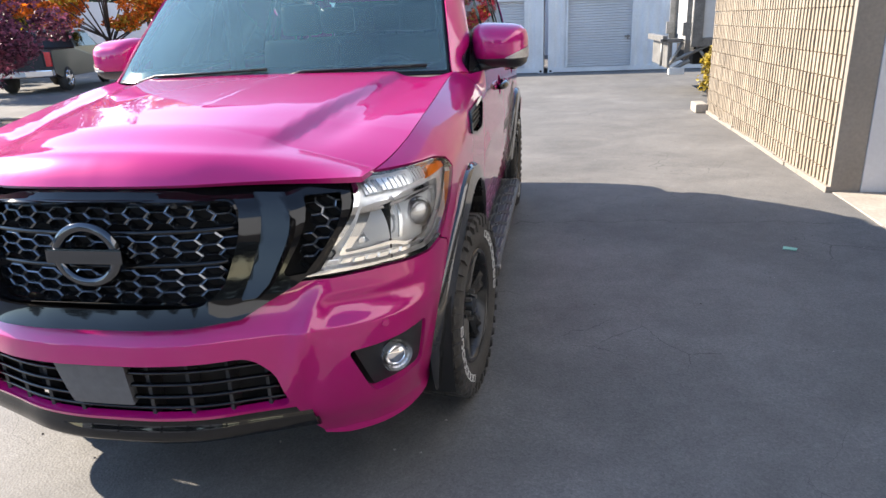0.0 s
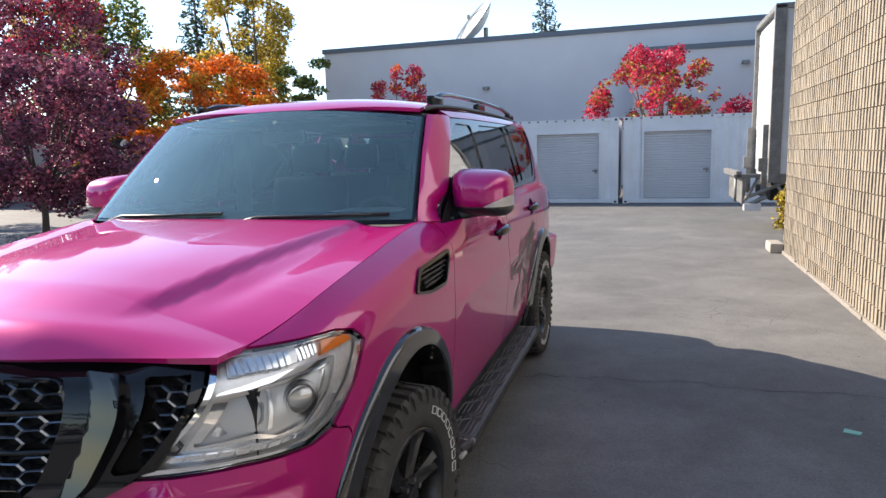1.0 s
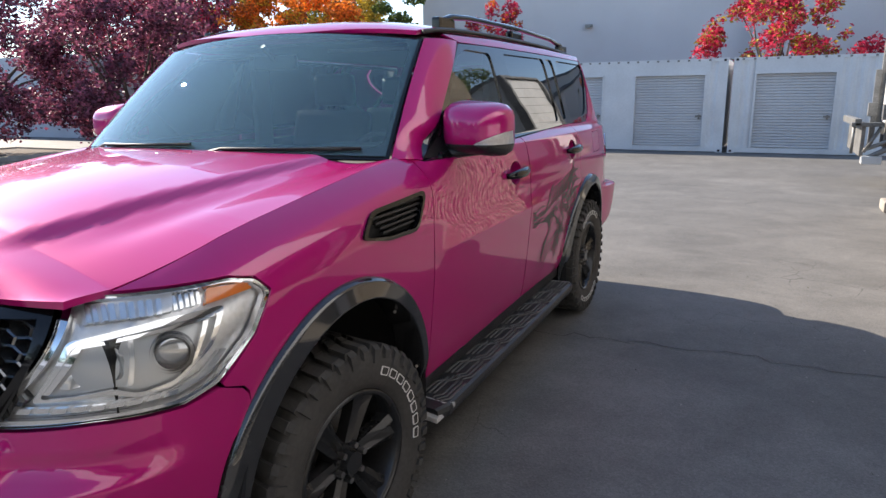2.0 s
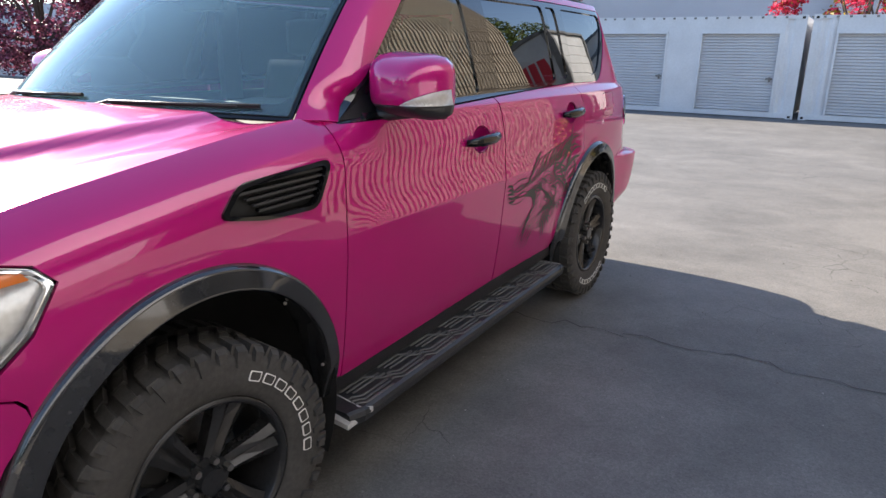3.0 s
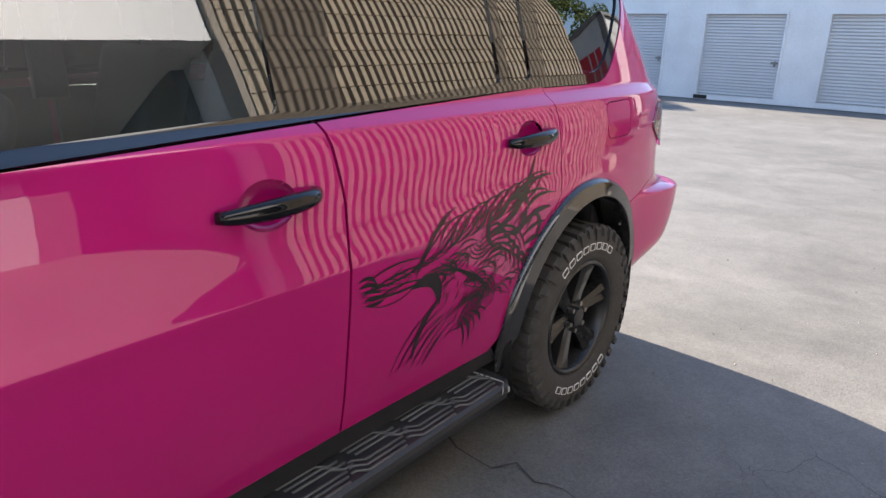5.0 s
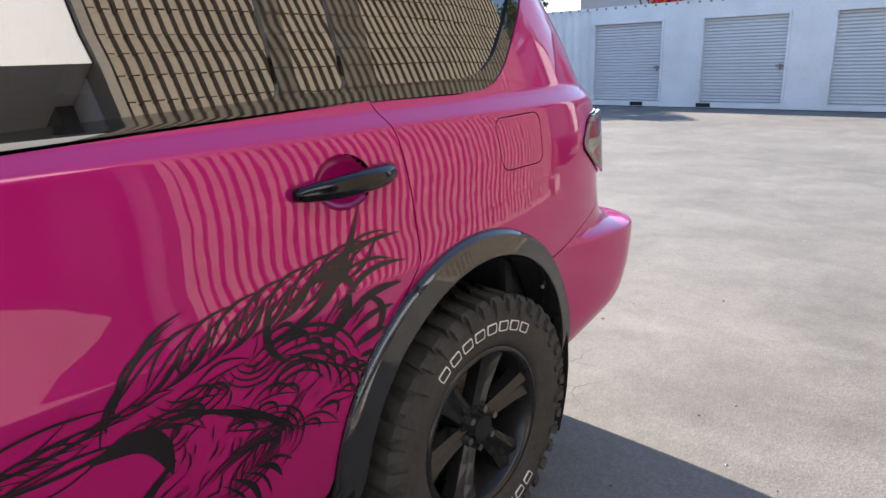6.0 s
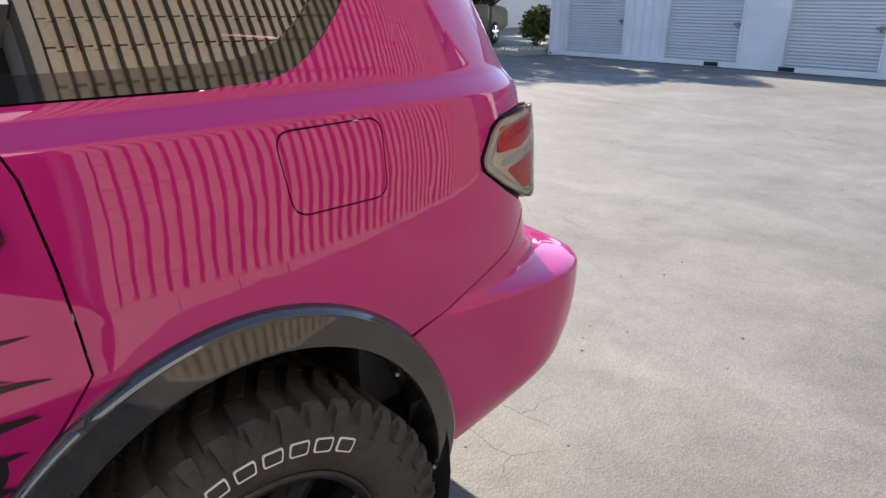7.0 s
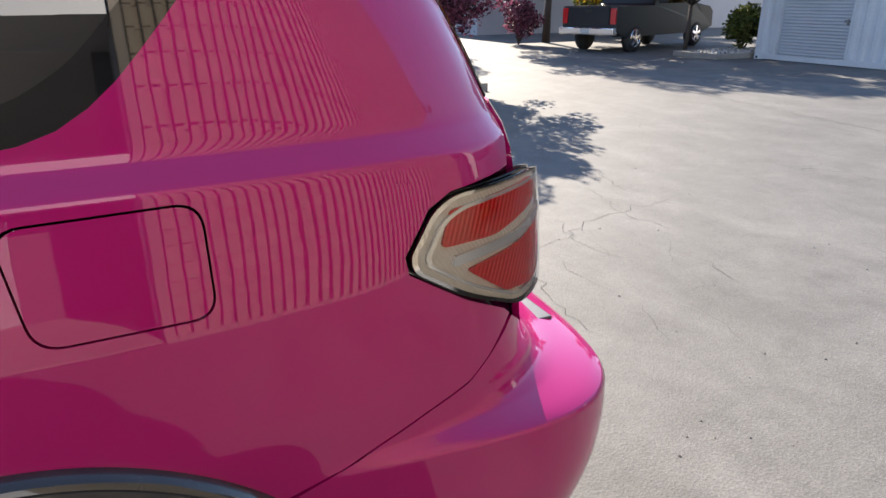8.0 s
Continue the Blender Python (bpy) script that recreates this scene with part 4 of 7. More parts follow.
# ---- parked pickup ----
def pickup():
    p = tagged(empty("pickup_truck", (-15.3, 16.95, 0), 18), "dark grey pickup truck parked beside the planting", "pickup")
    prof = [(0, .62), (0, 1.02), (.02, 1.30), (1.95, 1.32), (2.0, 1.36), (2.18, 1.86), (2.5, 1.93), (3.6, 1.90), (4.35, 1.40), (5.5, 1.26), (5.75, 1.1), (5.8, .62), (5.2, .45), (.5, .45)]

    def shell(b, z):
        return .98 - .16 * max(0, (z - 1.32) / .6) - .03 * max(0, (.8 - z))
    bm = bmesh.new()
    rows = []
    for s in (-1, -.9, 0, .9, 1):
        rows.append([bm.verts.new((s * shell(y, z) if abs(s) == 1 else s * shell(y, z), y + (.02 if abs(s) == 1 else 0), z + (0 if abs(s) == 1 else .015))) for y, z in prof])
    for a, b in zip(rows, rows[1:]):
        for i in range(len(prof)):
            j = (i + 1) % len(prof)
            bm.faces.new((a[i], a[j], b[j], b[i]))
    bm.faces.new(rows[0][::-1])
    bm.faces.new(rows[-1])
    bmesh.ops.recalc_face_normals(bm, faces=bm.faces[:])
    part("body", bm, PICKUP, p)
    bm = bmesh.new()
    box(bm, -.72, .72, -.03, .0, .80, 1.28, .012)
    gate = part("tailgate", bm, PICKUP, p)
    bm = bmesh.new()
    box(bm, -.12, .12, -.05, -.03, 1.15, 1.22, .01)
    part("handle", bm, BLACK_SATIN, gate)
    bm = bmesh.new()
    box(bm, -.97, .97, -.17, .06, .52, .72, .03)
    part("rear_bumper", bm, CHROME, p, "chrome rear bumper")
    bm = bmesh.new()
    box(bm, -.16, .16, -.18, -.165, .56, .68)
    part("number_plate", bm, TRUCK_WHITE, p, "plain white number plate")
    for s in (-1, 1):
        bm = bmesh.new()
        box(bm, s * .86 - .09, s * .86 + .09, -.035, .02, .82, 1.26, .015)
        part("tail_lamp", bm, RED_LENS, p, "red tail lamp")
        bm = bmesh.new()
        for y0, y1 in ((2.25, 2.95), (3.0, 3.75)):
            vs = [bm.verts.new((s * (.845 + .145 * max(0, (1.9 - z) / .55)), y, z)) for y, z in ((y0, 1.38), (y1 + (.35 if y0 > 2.9 else 0), 1.38), (y1, 1.82), (y0 + .05, 1.84))]
            bm.faces.new(vs)
        part("side_window", bm, BLACK_GLOSS, p, "dark side window")
        for y in (1.05, 4.75):
            w = empty("wheel", (0, 0, 0))
            w.parent = p
            bm = bmesh.new()
            bmesh.ops.create_cone(bm, cap_ends=True, segments=32, radius1=.40, radius2=.40, depth=.26, matrix=pose(s * .86, y, .40, 0, 90, 0))
            bmesh.ops.bevel(bm, geom=[e for e in bm.edges if len(e.link_faces) == 2 and e.calc_face_angle() > 1], offset=.04, segments=3, affect="EDGES")
            part("tyre", bm, RUBBER, w, "", True)
            bm = bmesh.new()
            for k in range(5):
                a = k * math.tau / 5
                box(bm, -.012, .012, -.045, .045, .05, .25, .008, pose(s * .995, y, .40) @ Matrix.Rotation(a, 4, "X"))
            bmesh.ops.create_cone(bm, cap_ends=True, segments=24, radius1=.06, radius2=.06, depth=.05, matrix=pose(s * .99, y, .40, 0, 90, 0))
            for k in range(24):
                a, b = k * math.tau / 24, (k + 1) * math.tau / 24
                rod(bm, (s * .985, y + .25 * math.cos(a), .40 + .25 * math.sin(a)), (s * .985, y + .25 * math.cos(b), .40 + .25 * math.sin(b)), .02, seg=5)
            part("rim", bm, CHROME, w, "bright alloy rim")


pickup()

# ---- the car ----
suv = tagged(empty("suv", (0, 2.5, 0)), "magenta pearl off-road suv with black trim on the asphalt", "car")
suv.matrix_world = Matrix.Identity(4)

ARCH = {"front": (.89, .43, .575, .585), "rear": (4.005, .45, .535, .592)}


def arch(which, start, stop, n=26, grow=0.0):
    y, z, a, b = ARCH[which]
    return [(u_y(p), q) for p, q in ellipse(y, z, a + grow, b + grow, n, start, stop, False)]


def sided(points, s):
    return [(u * s, z) for u, z in points]


def yz(points):
    return [(u_y(y), z) for y, z in points]


def line(a, b, n):
    return [(a[0] + (b[0] - a[0]) * k / n, a[1] + (b[1] - a[1]) * k / n) for k in range(n)]


HL = [(.628, .852), (.905, 1.146), (1.10, 1.145), (1.30, 1.145), (1.375, 1.130), (1.415, 1.09), (1.345, .985), (1.21, .885), (1.11, .860), (.90, .866)]
GRILLE_EDGE = [(.0, .752), (.30, .752), (.455, .760), (.53, .800), (.622, .846)]
HOOD_FRONT_Z = 1.152


def nose_top(u):
    return HOOD_FRONT_Z + .018 * max(0, 1 - (u / .95) ** 2)


def hood_front(x):
    u = u_x(x)
    return skin(u, nose_top(u)).y


WING_TOP = [(u_y(y), hood_edge(y)) for y in (1.42, 1.2, 1.0, .8, .7, .6, .52, .45, .38, .32, .26, .20, .155, .13)]
HOOD_SIDE = [(p.x, p.y) for p in [skin(u, z) for u, z in WING_TOP[::-1]]]
_EY, _EX, _EZ = [skin(u, z).y for u, z in WING_TOP[::-1]], [skin(u, z).x for u, z in WING_TOP[::-1]], [z for u, z in WING_TOP[::-1]]


def cowl(x):
    return 1.165 + .215 * (x / .86) ** 2


_HT, _HC = (0, .025, .055, .09, .125, .18, .32, .55, .85, 1.15, 1.42), (0, .036, .067, .090, .100, .108, .129, .160, .192, .218, .236)


def hood(x, y):
    a = min(abs(x), .90)
    t = y - float(np.interp(a, _HX, _HY))
    k = (a / float(np.interp(y, _EY, _EX))) ** 2.2
    c = curve(max(t, 0), _HT, _HC)
    e = float(np.interp(y, _EY, _EZ)) - HOOD_FRONT_Z
    lift = (nose_top(u_x(a)) - HOOD_FRONT_Z) * (1 - step(0, .5, t))
    ridge = .45 + .16 * y
    dome = .024 * (1 - step(ridge - .055, ridge + .02, a)) * step(.12, .36, t)
    dip = .010 * math.exp(-((a - ridge - .10) / .07) ** 2) * step(.15, .5, t)
    z = HOOD_FRONT_Z + lift + (1 - k) * c + k * e + dome - dip
    return Vector((x, y, z + min(0, t) * 1.2))


_HX = np.linspace(0, .90, 40)
_HY = [hood_front(v) for v in _HX]


def hood_panel():
    front = [(x, hood_front(abs(x)) + .004) for x in np.linspace(-HOOD_SIDE[0][0] + .012, HOOD_SIDE[0][0] - .012, 41)]
    right = [(x - .003, y) for x, y in HOOD_SIDE]
    back = [(x, cowl(x)) for x in np.linspace(.83, -.83, 25)]
    left = [(-x + .003, y) for x, y in HOOD_SIDE[::-1]]
    return panel("hood", [(float(a), float(b)) for a, b in front + right + back + left], hood, PAINT, suv, cell=.022, lip=.02)


hood_panel()


# windshield, pillars, roof
def screen(s, t):
    b = Vector((.858 * s, 1.195 + .215 * s * s, 1.385 - .012 * s * s))
    e = Vector((.745 * s, 1.79 + .13 * s * s, 1.925 - .050 * s * s))
    return b.lerp(e, t) + Vector((0, -.45, .55)) * (.035 * 4 * t * (1 - t) * (1 - .5 * s * s))


def roof(x, y):
    z = curve(y, (1.6, 1.80, 1.86, 1.96, 2.12, 2.4, 3.0, 3.8, 4.3, 4.75), (1.80, 1.920, 1.948, 1.975, 1.994, 2.006, 2.012, 2.002, 1.976, 1.918))
    return Vector((x, y, z - .062 * (abs(x) / .745) ** 2.6))


def pillar(s, side):
    def f(a, b):
        p = screen(1.012, b)
        q = skin(u_y(1.56 + .61 * b), 1.360 + .515 * b)
        r = p.lerp(q, a) + Vector((.7, -.4, .2)) * (.020 * 4 * a * (1 - a))
        return Vector((r.x * side, r.y, r.z))
    return f


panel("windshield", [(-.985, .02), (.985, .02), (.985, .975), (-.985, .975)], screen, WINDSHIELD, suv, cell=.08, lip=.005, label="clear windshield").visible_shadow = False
band = panel("windshield_seal", [(-1.0, .0), (1.0, .0), (1.0, 1.0), (-1.0, 1.0)], screen, BLACK_GLOSS, suv, holes=[rounded([(-.965, .085), (.965, .085), (.945, .955), (-.945, .955)], .07)], cell=.08, off=-.006, lip=.01, label="black windshield border")
panel("cowl", [(float(x), float(cowl(abs(x)) - .03)) for x in np.linspace(-.86, .86, 25)] + [(float(x), float(cowl(abs(x)) + .07)) for x in np.linspace(.86, -.86, 25)],
      lambda x, y: Vector((x, y, hood(x, cowl(abs(x))).z - .03 + .25 * (y - cowl(abs(x))))), BLACK_SATIN, suv, cell=.06, lip=.02, label="black cowl")
roof_edge = [(float(x), float(1.792 + .13 * (x / .745) ** 2)) for x in np.linspace(-.72, .72, 21)]
panel("roof", roof_edge + [(.735, 2.6), (.735, 3.8), (.70, 4.40), (.45, 4.66), (0, 4.72), (-.45, 4.66), (-.70, 4.40), (-.735, 3.8), (-.735, 2.6)], roof, PAINT, suv, cell=.06, lip=.02)

FRONT_WIN = [(1.67, 1.390), (2.545, 1.420), (2.545, 1.838), (2.24, 1.842), (2.11, 1.80)]
REAR_WIN = [(2.745, 1.427), (3.455, 1.452), (3.455, 1.850), (2.745, 1.846)]
SMALL_WIN = [(3.505, 1.454), (3.640, 1.459), (3.640, 1.850), (3.505, 1.850)]
QUARTER_WIN = [(3.735, 1.462), (4.06, 1.463), (4.145, 1.478), (4.215, 1.520), (4.31, 1.62), (4.40, 1.74), (4.44, 1.82), (4.40, 1.846), (3.735, 1.850)]


def surround_outline():
    low = [(y, belt(y) + .004) for y in (1.55, 1.9, 2.3, 2.7, 3.1, 3.5)] + [(3.80, 1.426)]
    back = [(float(a), float(b)) for a, b in _spline([(4.06, 1.424), (4.13, 1.427), (4.195, 1.447), (4.255, 1.490), (4.31, 1.547), (4.39, 1.640), (4.48, 1.765), (4.545, 1.868)], 14)]
    top = [(4.2, 1.874), (3.6, 1.876), (3.0, 1.876), (2.5, 1.874), (2.18, 1.866)]
    return low + back + top + [(1.87, 1.63)]


def side_body(s):
    """One flank: front wing, two doors, rear quarter and their windows."""
    def sk(u, z):
        return skin(u, z)

    def pane(u, z):
        """Glass runs straight down past the shoulder."""
        p = skin(u, max(z, 1.45))
        return Vector((p.x + math.copysign(.275 * max(0.0, 1.45 - z), u), p.y, z))
    fa, ra = ARCH["front"], ARCH["rear"]
    waist = [(s * CREASE_RISE, CREASE_AT + q) for q in (-.012, -.004, .0, .004, .012)]
    shoulder = [(0, q) for q in (1.356, 1.364, 1.370, 1.376, 1.394, 1.400, 1.406, 1.412)]
    # front wing
    top = [(u_y(1.497), belt(1.497) + .02)] + WING_TOP
    lamp = [(u_y(.20), 1.152), (1.30, 1.152), (1.38, 1.137), (1.424, 1.092), (1.353, .982), (1.225, .880), (1.235, .866)]
    seam = [(1.30, .846), (u_y(.42), .824)]
    wing = top + lamp + seam + arch("front", math.degrees(math.atan2((.80 - fa[1]) / fa[3], (.40 - fa[0]) / fa[2])), 2, 26) + [(u_y(1.43), .425), (u_y(1.497), .425)]
    vent = yz(rounded([(.972, 1.148), (1.05, 1.214), (1.418, 1.243), (1.345, 1.118), (1.14, 1.122)], .035))
    w = panel("front_wing", sided(wing, s), sk, PAINT, suv, holes=[sided(vent, s)], cuts=waist)
    big = yz(rounded([(.958, 1.143), (1.045, 1.226), (1.435, 1.255), (1.352, 1.106), (1.135, 1.110)], .04))
    small = yz(rounded([(.984, 1.1475), (1.054, 1.212), (1.409, 1.2395), (1.344, 1.1205), (1.138, 1.1235)], .03))
    v = panel("side_vent", sided(big, s), sk, BLACK_GLOSS, suv, holes=[sided(small, s)], off=.010, lip=.03, label="dark louvred wing vent")
    panel("vent_backing", sided(big, s), sk, DARK, v, off=-.028, lip=0)
    for k in range(5):
        z0 = 1.136 + k * .0205
        a, b = 0, 1.348 + .014 * k
        a = 1.118 - .022 * k
        panel("vent_slat", sided(yz([(a, z0), (b, z0 + .008), (b, z0 + .0155), (a, z0 + .0075)]), s), sk, BLACK_SATIN, v, off=-.006 + .002 * (k % 2), lip=.015, cell=.06)
    # doors
    def cup(y, z):
        return yz(ellipse(y, z, .082, .062, 28))
    lower = .418
    fd = yz([(1.503, lower), (2.676, lower + .045), (2.690, .90), (2.682, 1.18), (2.655, 1.33), (2.632, belt(2.63))]) + yz([(y, belt(y)) for y in (2.3, 2.0, 1.75, 1.56)]) + yz([(1.503, belt(1.503) + .018)])
    front = panel("front_door", sided(fd, s), sk, PAINT, suv, holes=[sided(cup(2.452, 1.216), s)], cuts=waist + shoulder[:4])
    rd = yz([(2.684, lower + .045), (3.40, .468)]) + [(u_y(3.448), .50)] + arch("rear", 172, 140, 9, .012) + yz([(3.705, .955), (3.762, 1.03), (3.757, 1.10), (3.747, 1.20), (3.728, 1.33), (3.703, 1.395), (3.690, belt(3.69))]) \
        + yz([(y, belt(y)) for y in (3.4, 3.0, 2.642)]) + yz([(2.665, 1.33), (2.691, 1.18), (2.699, .90)])
    rear = panel("rear_door", sided(rd, s), sk, PAINT, suv, holes=[sided(cup(3.545, 1.262), s)], cuts=waist + shoulder)
    for d, y, z in ((front, 2.452, 1.216), (rear, 3.545, 1.262)):
        hy = u_y(y)

        def bowl(u, q, hy=hy, z=z):
            p = skin(u, q)
            r = ((abs(u) - hy) / .083) ** 2 + ((q - z) / .063) ** 2
            return Vector((p.x - math.copysign(.034 * max(0, 1 - r) ** .6, u), p.y, p.z))
        panel("handle_cup", sided(yz(ellipse(y, z, .0822, .0622, 28)), s), bowl, PAINT, d, cell=.012, lip=0)
        bm = bmesh.new()
        n, pts, rr = 15, [], []
        for k in range(n):
            v_ = k / (n - 1)
            yy = y - .140 + .280 * v_
            p = skin(u_y(yy) * s, z - .004 + .010 * v_)
            pts.append(p + Vector((s * (.004 + .034 * math.sin(math.pi * min(1, max(0, v_ * 1.02))) ** .45), 0, 0)))
            rr.append(.006 + .017 * math.sin(math.pi * (.06 + .74 * v_)) ** .55)
        tube(bm, pts, rr, 12, 1.15, (0, 0, 1))
        h = part("door_handle", bm, BLACK_GLOSS, d, "gloss black door handle", True)
    # rear quarter with the roof pillar
    arc = arch("rear", 141, 44.6, 24)
    fuel_hole = yz(rounded([(4.105, 1.349), (4.337, 1.352), (4.338, 1.197), (4.126, 1.196)], .035, 6))
    qp = yz([(3.694, 1.4225), (3.7072, 1.395), (3.7325, 1.33), (3.7515, 1.20), (3.7615, 1.10), (3.7665, 1.03), (3.709, .951)])[::1] + arc + yz([(4.475, .892), (4.55, .9175), (4.64, .9465), (4.73, .9715), (4.785, 1.0015)]) + [(5.765, 1.055)] \
        + [(5.745, 1.072), (5.646, 1.122), (5.530, 1.195), (5.524, 1.225), (5.577, 1.290), (5.625, 1.310), (5.79, 1.321)] + [(5.83, 1.40), (5.83, 1.55), (5.83, 1.70), (5.80, 1.82), (5.72, 1.885)] \
        + yz([(4.50, 1.885)]) + [(u_y(y), z) for y, z in reversed(surround_outline()[7:21])] + yz([(4.0, 1.420), (3.80, 1.422)])
    q = panel("rear_quarter", sided(qp, s), sk, PAINT, suv, holes=[sided(fuel_hole, s)], cuts=waist + shoulder)
    if s > 0:
        panel("fuel_flap", yz(rounded([(4.1083, 1.3457), (4.3338, 1.3487), (4.3347, 1.2003), (4.1288, 1.1993)], .033, 6)), sk, PAINT, q, lip=.012)
    else:
        panel("side_cover", sided(fuel_hole, s), sk, PAINT, q, lip=0)
    # windows
    holes = [rounded(k, .03) for k in (FRONT_WIN, REAR_WIN, SMALL_WIN, QUARTER_WIN)]
    sur = panel("window_surround", sided(yz(surround_outline()), s), sk, PILLAR_GLOSS, suv, holes=[sided(yz(h), s) for h in holes], off=-.004, lip=.016, label="gloss black window surround")
    for name, w_, g, lab in (("front_window", FRONT_WIN, SIDE_GLASS, "lightly tinted door glass"), ("rear_window", REAR_WIN, TINTED, "dark privacy glass"), ("rear_vent_window", SMALL_WIN, TINTED, ""), ("quarter_window", QUARTER_WIN, TINTED, "")):
        cy = sum(p[0] for p in w_) / len(w_)
        cz = sum(p[1] for p in w_) / len(w_)
        o = panel(name, sided(yz([(cy + (y - cy) * 1.01, cz + (z - cz) * 1.02) for y, z in w_]), s), pane, g, sur, off=-.012, lip=.003, label=lab, cell=.06)
    panel("belt_trim", sided(yz([(y, belt(y) + .004) for y in (1.66, 2.0, 2.4, 2.8, 3.2, 3.5, 3.68)] + [(y, belt(y) + .024) for y in (3.68, 3.5, 3.2, 2.8, 2.4, 2.0, 1.66)]), s), sk, PILLAR_GLOSS, suv, off=.006, lip=.012, cell=.08, label="black belt trim")
    panel("roof_side", sided(yz([(2.20, 1.872), (2.7, 1.879), (3.6, 1.880), (4.48, 1.872), (4.48, 1.905), (3.6, 1.918), (2.7, 1.918), (2.05, 1.900)]), s), sk, PAINT, suv, cell=.06)
    panel("windshield_pillar", [(0, 0), (1, 0), (1, 1), (0, 1)], pillar(0, s), PAINT, suv, cell=.05, lip=.012)
    panel("rocker", sided(yz([(1.44, .335), (3.50, .385), (3.44, .462), (2.68, .456), (1.46, .412)]), s), sk, BLACK_SATIN, suv, off=-.012, cell=.08, label="black rocker panel")


for side in (1, -1):
    side_body(side)

# nose: bumper, grille, lamps
def bumper_front():
    top = [(-u, z) for u, z in reversed(GRILLE_EDGE[1:])] + GRILLE_EDGE
    right = [(.72, .846), (.90, .856), (1.11, .851), (1.22, .868), (1.295, .840), (u_y(.415), .818)]
    arc = arch("front", math.degrees(math.atan2((.80 - .43) / .585, (.40 - .89) / .575)), 188, 10)
    low = [(u_y(.345), .288), (1.18, .254), (1.05, .236), (.90, .224), (.76, .222), (.672, .236), (.636, .315)]
    half = right + arc + low
    outline = top + half + [(.60, .412), (-.60, .412)] + [(-u, z) for u, z in reversed(half)]
    intake = rounded([(.470, .632), (.545, .565), (.590, .424), (-.590, .424), (-.545, .565), (-.470, .632)], .04)
    fog = [sided(rounded([(.785, .606), (1.125, .622), (1.115, .440), (.880, .412)], .03), s) for s in (1, -1)]

    def f(u, z):
        p = skin(u, z)
        a = abs(u)
        crease = .020 * math.exp(-((a - .655 - (z - .70) * .30) / .042) ** 2) * step(.40, .60, z) * (1 - step(.72, .86, z))
        brow = .012 * step(.70, .73, z) * (1 - step(.76, .80, z)) * step(.66, .72, a) * (1 - step(1.0, 1.15, a))
        return p + Vector((0, -crease + brow, 0))
    b = panel("front_bumper", outline, f, PAINT, suv, holes=[intake] + fog, cell=.03, lip=.03, cuts=[(0, q) for q in (.688, .695, .702, .709)])
    for s in (1, -1):
        panel("fog_pocket", sided(rounded([(.78, .612), (1.13, .627), (1.12, .435), (.875, .407)], .03), s), lambda u, z: skin(u, z) + Vector((0, .045, 0)), BLACK_SATIN, b, lip=0, cell=.03, label="black fog lamp bezel", inward=False)
        c = skin(.975 * s, .535)
        lampm = Matrix.Translation(c + Vector((-.012 * s, .004, 0))) @ Matrix.Rotation(radians(38 * s), 4, "Z") @ Matrix.Rotation(radians(90), 4, "X")
        bm = bmesh.new()
        bmesh.ops.create_cone(bm, cap_ends=False, segments=32, radius1=.050, radius2=.056, depth=.035, matrix=lampm)
        bmesh.ops.create_cone(bm, cap_ends=False, segments=32, radius1=.040, radius2=.044, depth=.037, matrix=lampm)
        ring = part("fog_lamp", bm, SILVER, b, "round chrome fog lamp", True)
        bm = bmesh.new()
        bmesh.ops.create_uvsphere(bm, u_segments=24, v_segments=10, radius=.040, matrix=lampm @ Matrix.Diagonal((1, 1, .45, 1)))
        part("lens", bm, CHROME, ring, "", True)
        bm = bmesh.new()
        q = skin(.918 * s, .680)
        bmesh.ops.create_cone(bm, cap_ends=True, segments=20, radius1=.0135, radius2=.0115, depth=.012, matrix=Matrix.Translation(q) @ Matrix.Rotation(radians(34 * s), 4, "Z") @ Matrix.Rotation(radians(90), 4, "X"))
        part("parking_sensor", bm, PAINT, b)
    # lower intake
    panel("intake_backing", [(-.62, .38), (.62, .38), (.62, .66), (-.62, .66)], lambda u, z: skin(u, z) + Vector((0, .11, 0)), DARK, suv, lip=0, cell=.08)
    for k, z in enumerate((.592, .545, .498, .454)):
        w = .50 + .03 * k
        bm = bmesh.new()
        tube(bm, [skin(float(u), z) + Vector((0, .035, 0)) for u in np.linspace(-w, w, 25)], .011, 8, .55)
        part("intake_bar", bm, BLACK_GLOSS, suv, "satin dark grille bar", True)
    for u in np.linspace(-.5, .5, 9):
        if abs(u) < .1:
            continue
        bm = bmesh.new()
        p = skin(float(u), .51)
        box(bm, p.x - .006, p.x + .006, p.y + .04, p.y + .10, .405, .61)
        part("intake_rib", bm, BLACK_SATIN, suv)
    panel("sensor_panel", rounded([(-.165, .625), (.075, .620), (.075, .470), (-.140, .470)], .008), lambda u, z: skin(u, z) + Vector((0, .018, 0)), PLATE, suv, lip=.03, cell=.05, label="flat grey radar panel")
    # lower skid strip
    def skid(u, z):
        return skin(u, z) + Vector((0, .012 - .050 * step(.415, .325, z) + .13 * step(.335, .225, z), 0))
    panel("skid_strip", rounded([(-.640, .414), (.640, .414), (.690, .310), (.60, .225), (-.60, .225), (-.690, .310)], .03), skid, BLACK_GLOSS, suv, lip=.04, cell=.04, label="gloss black lower bumper strip")
    for s in (-1, 1):
        panel("skid_slot", sided([(.10, .318), (.30, .318), (.28, .296), (.13, .296)], s), lambda u, z: skid(u, z) + Vector((0, -.003, 0)), DARK, suv, lip=0, cell=.05)
    bm = bmesh.new()
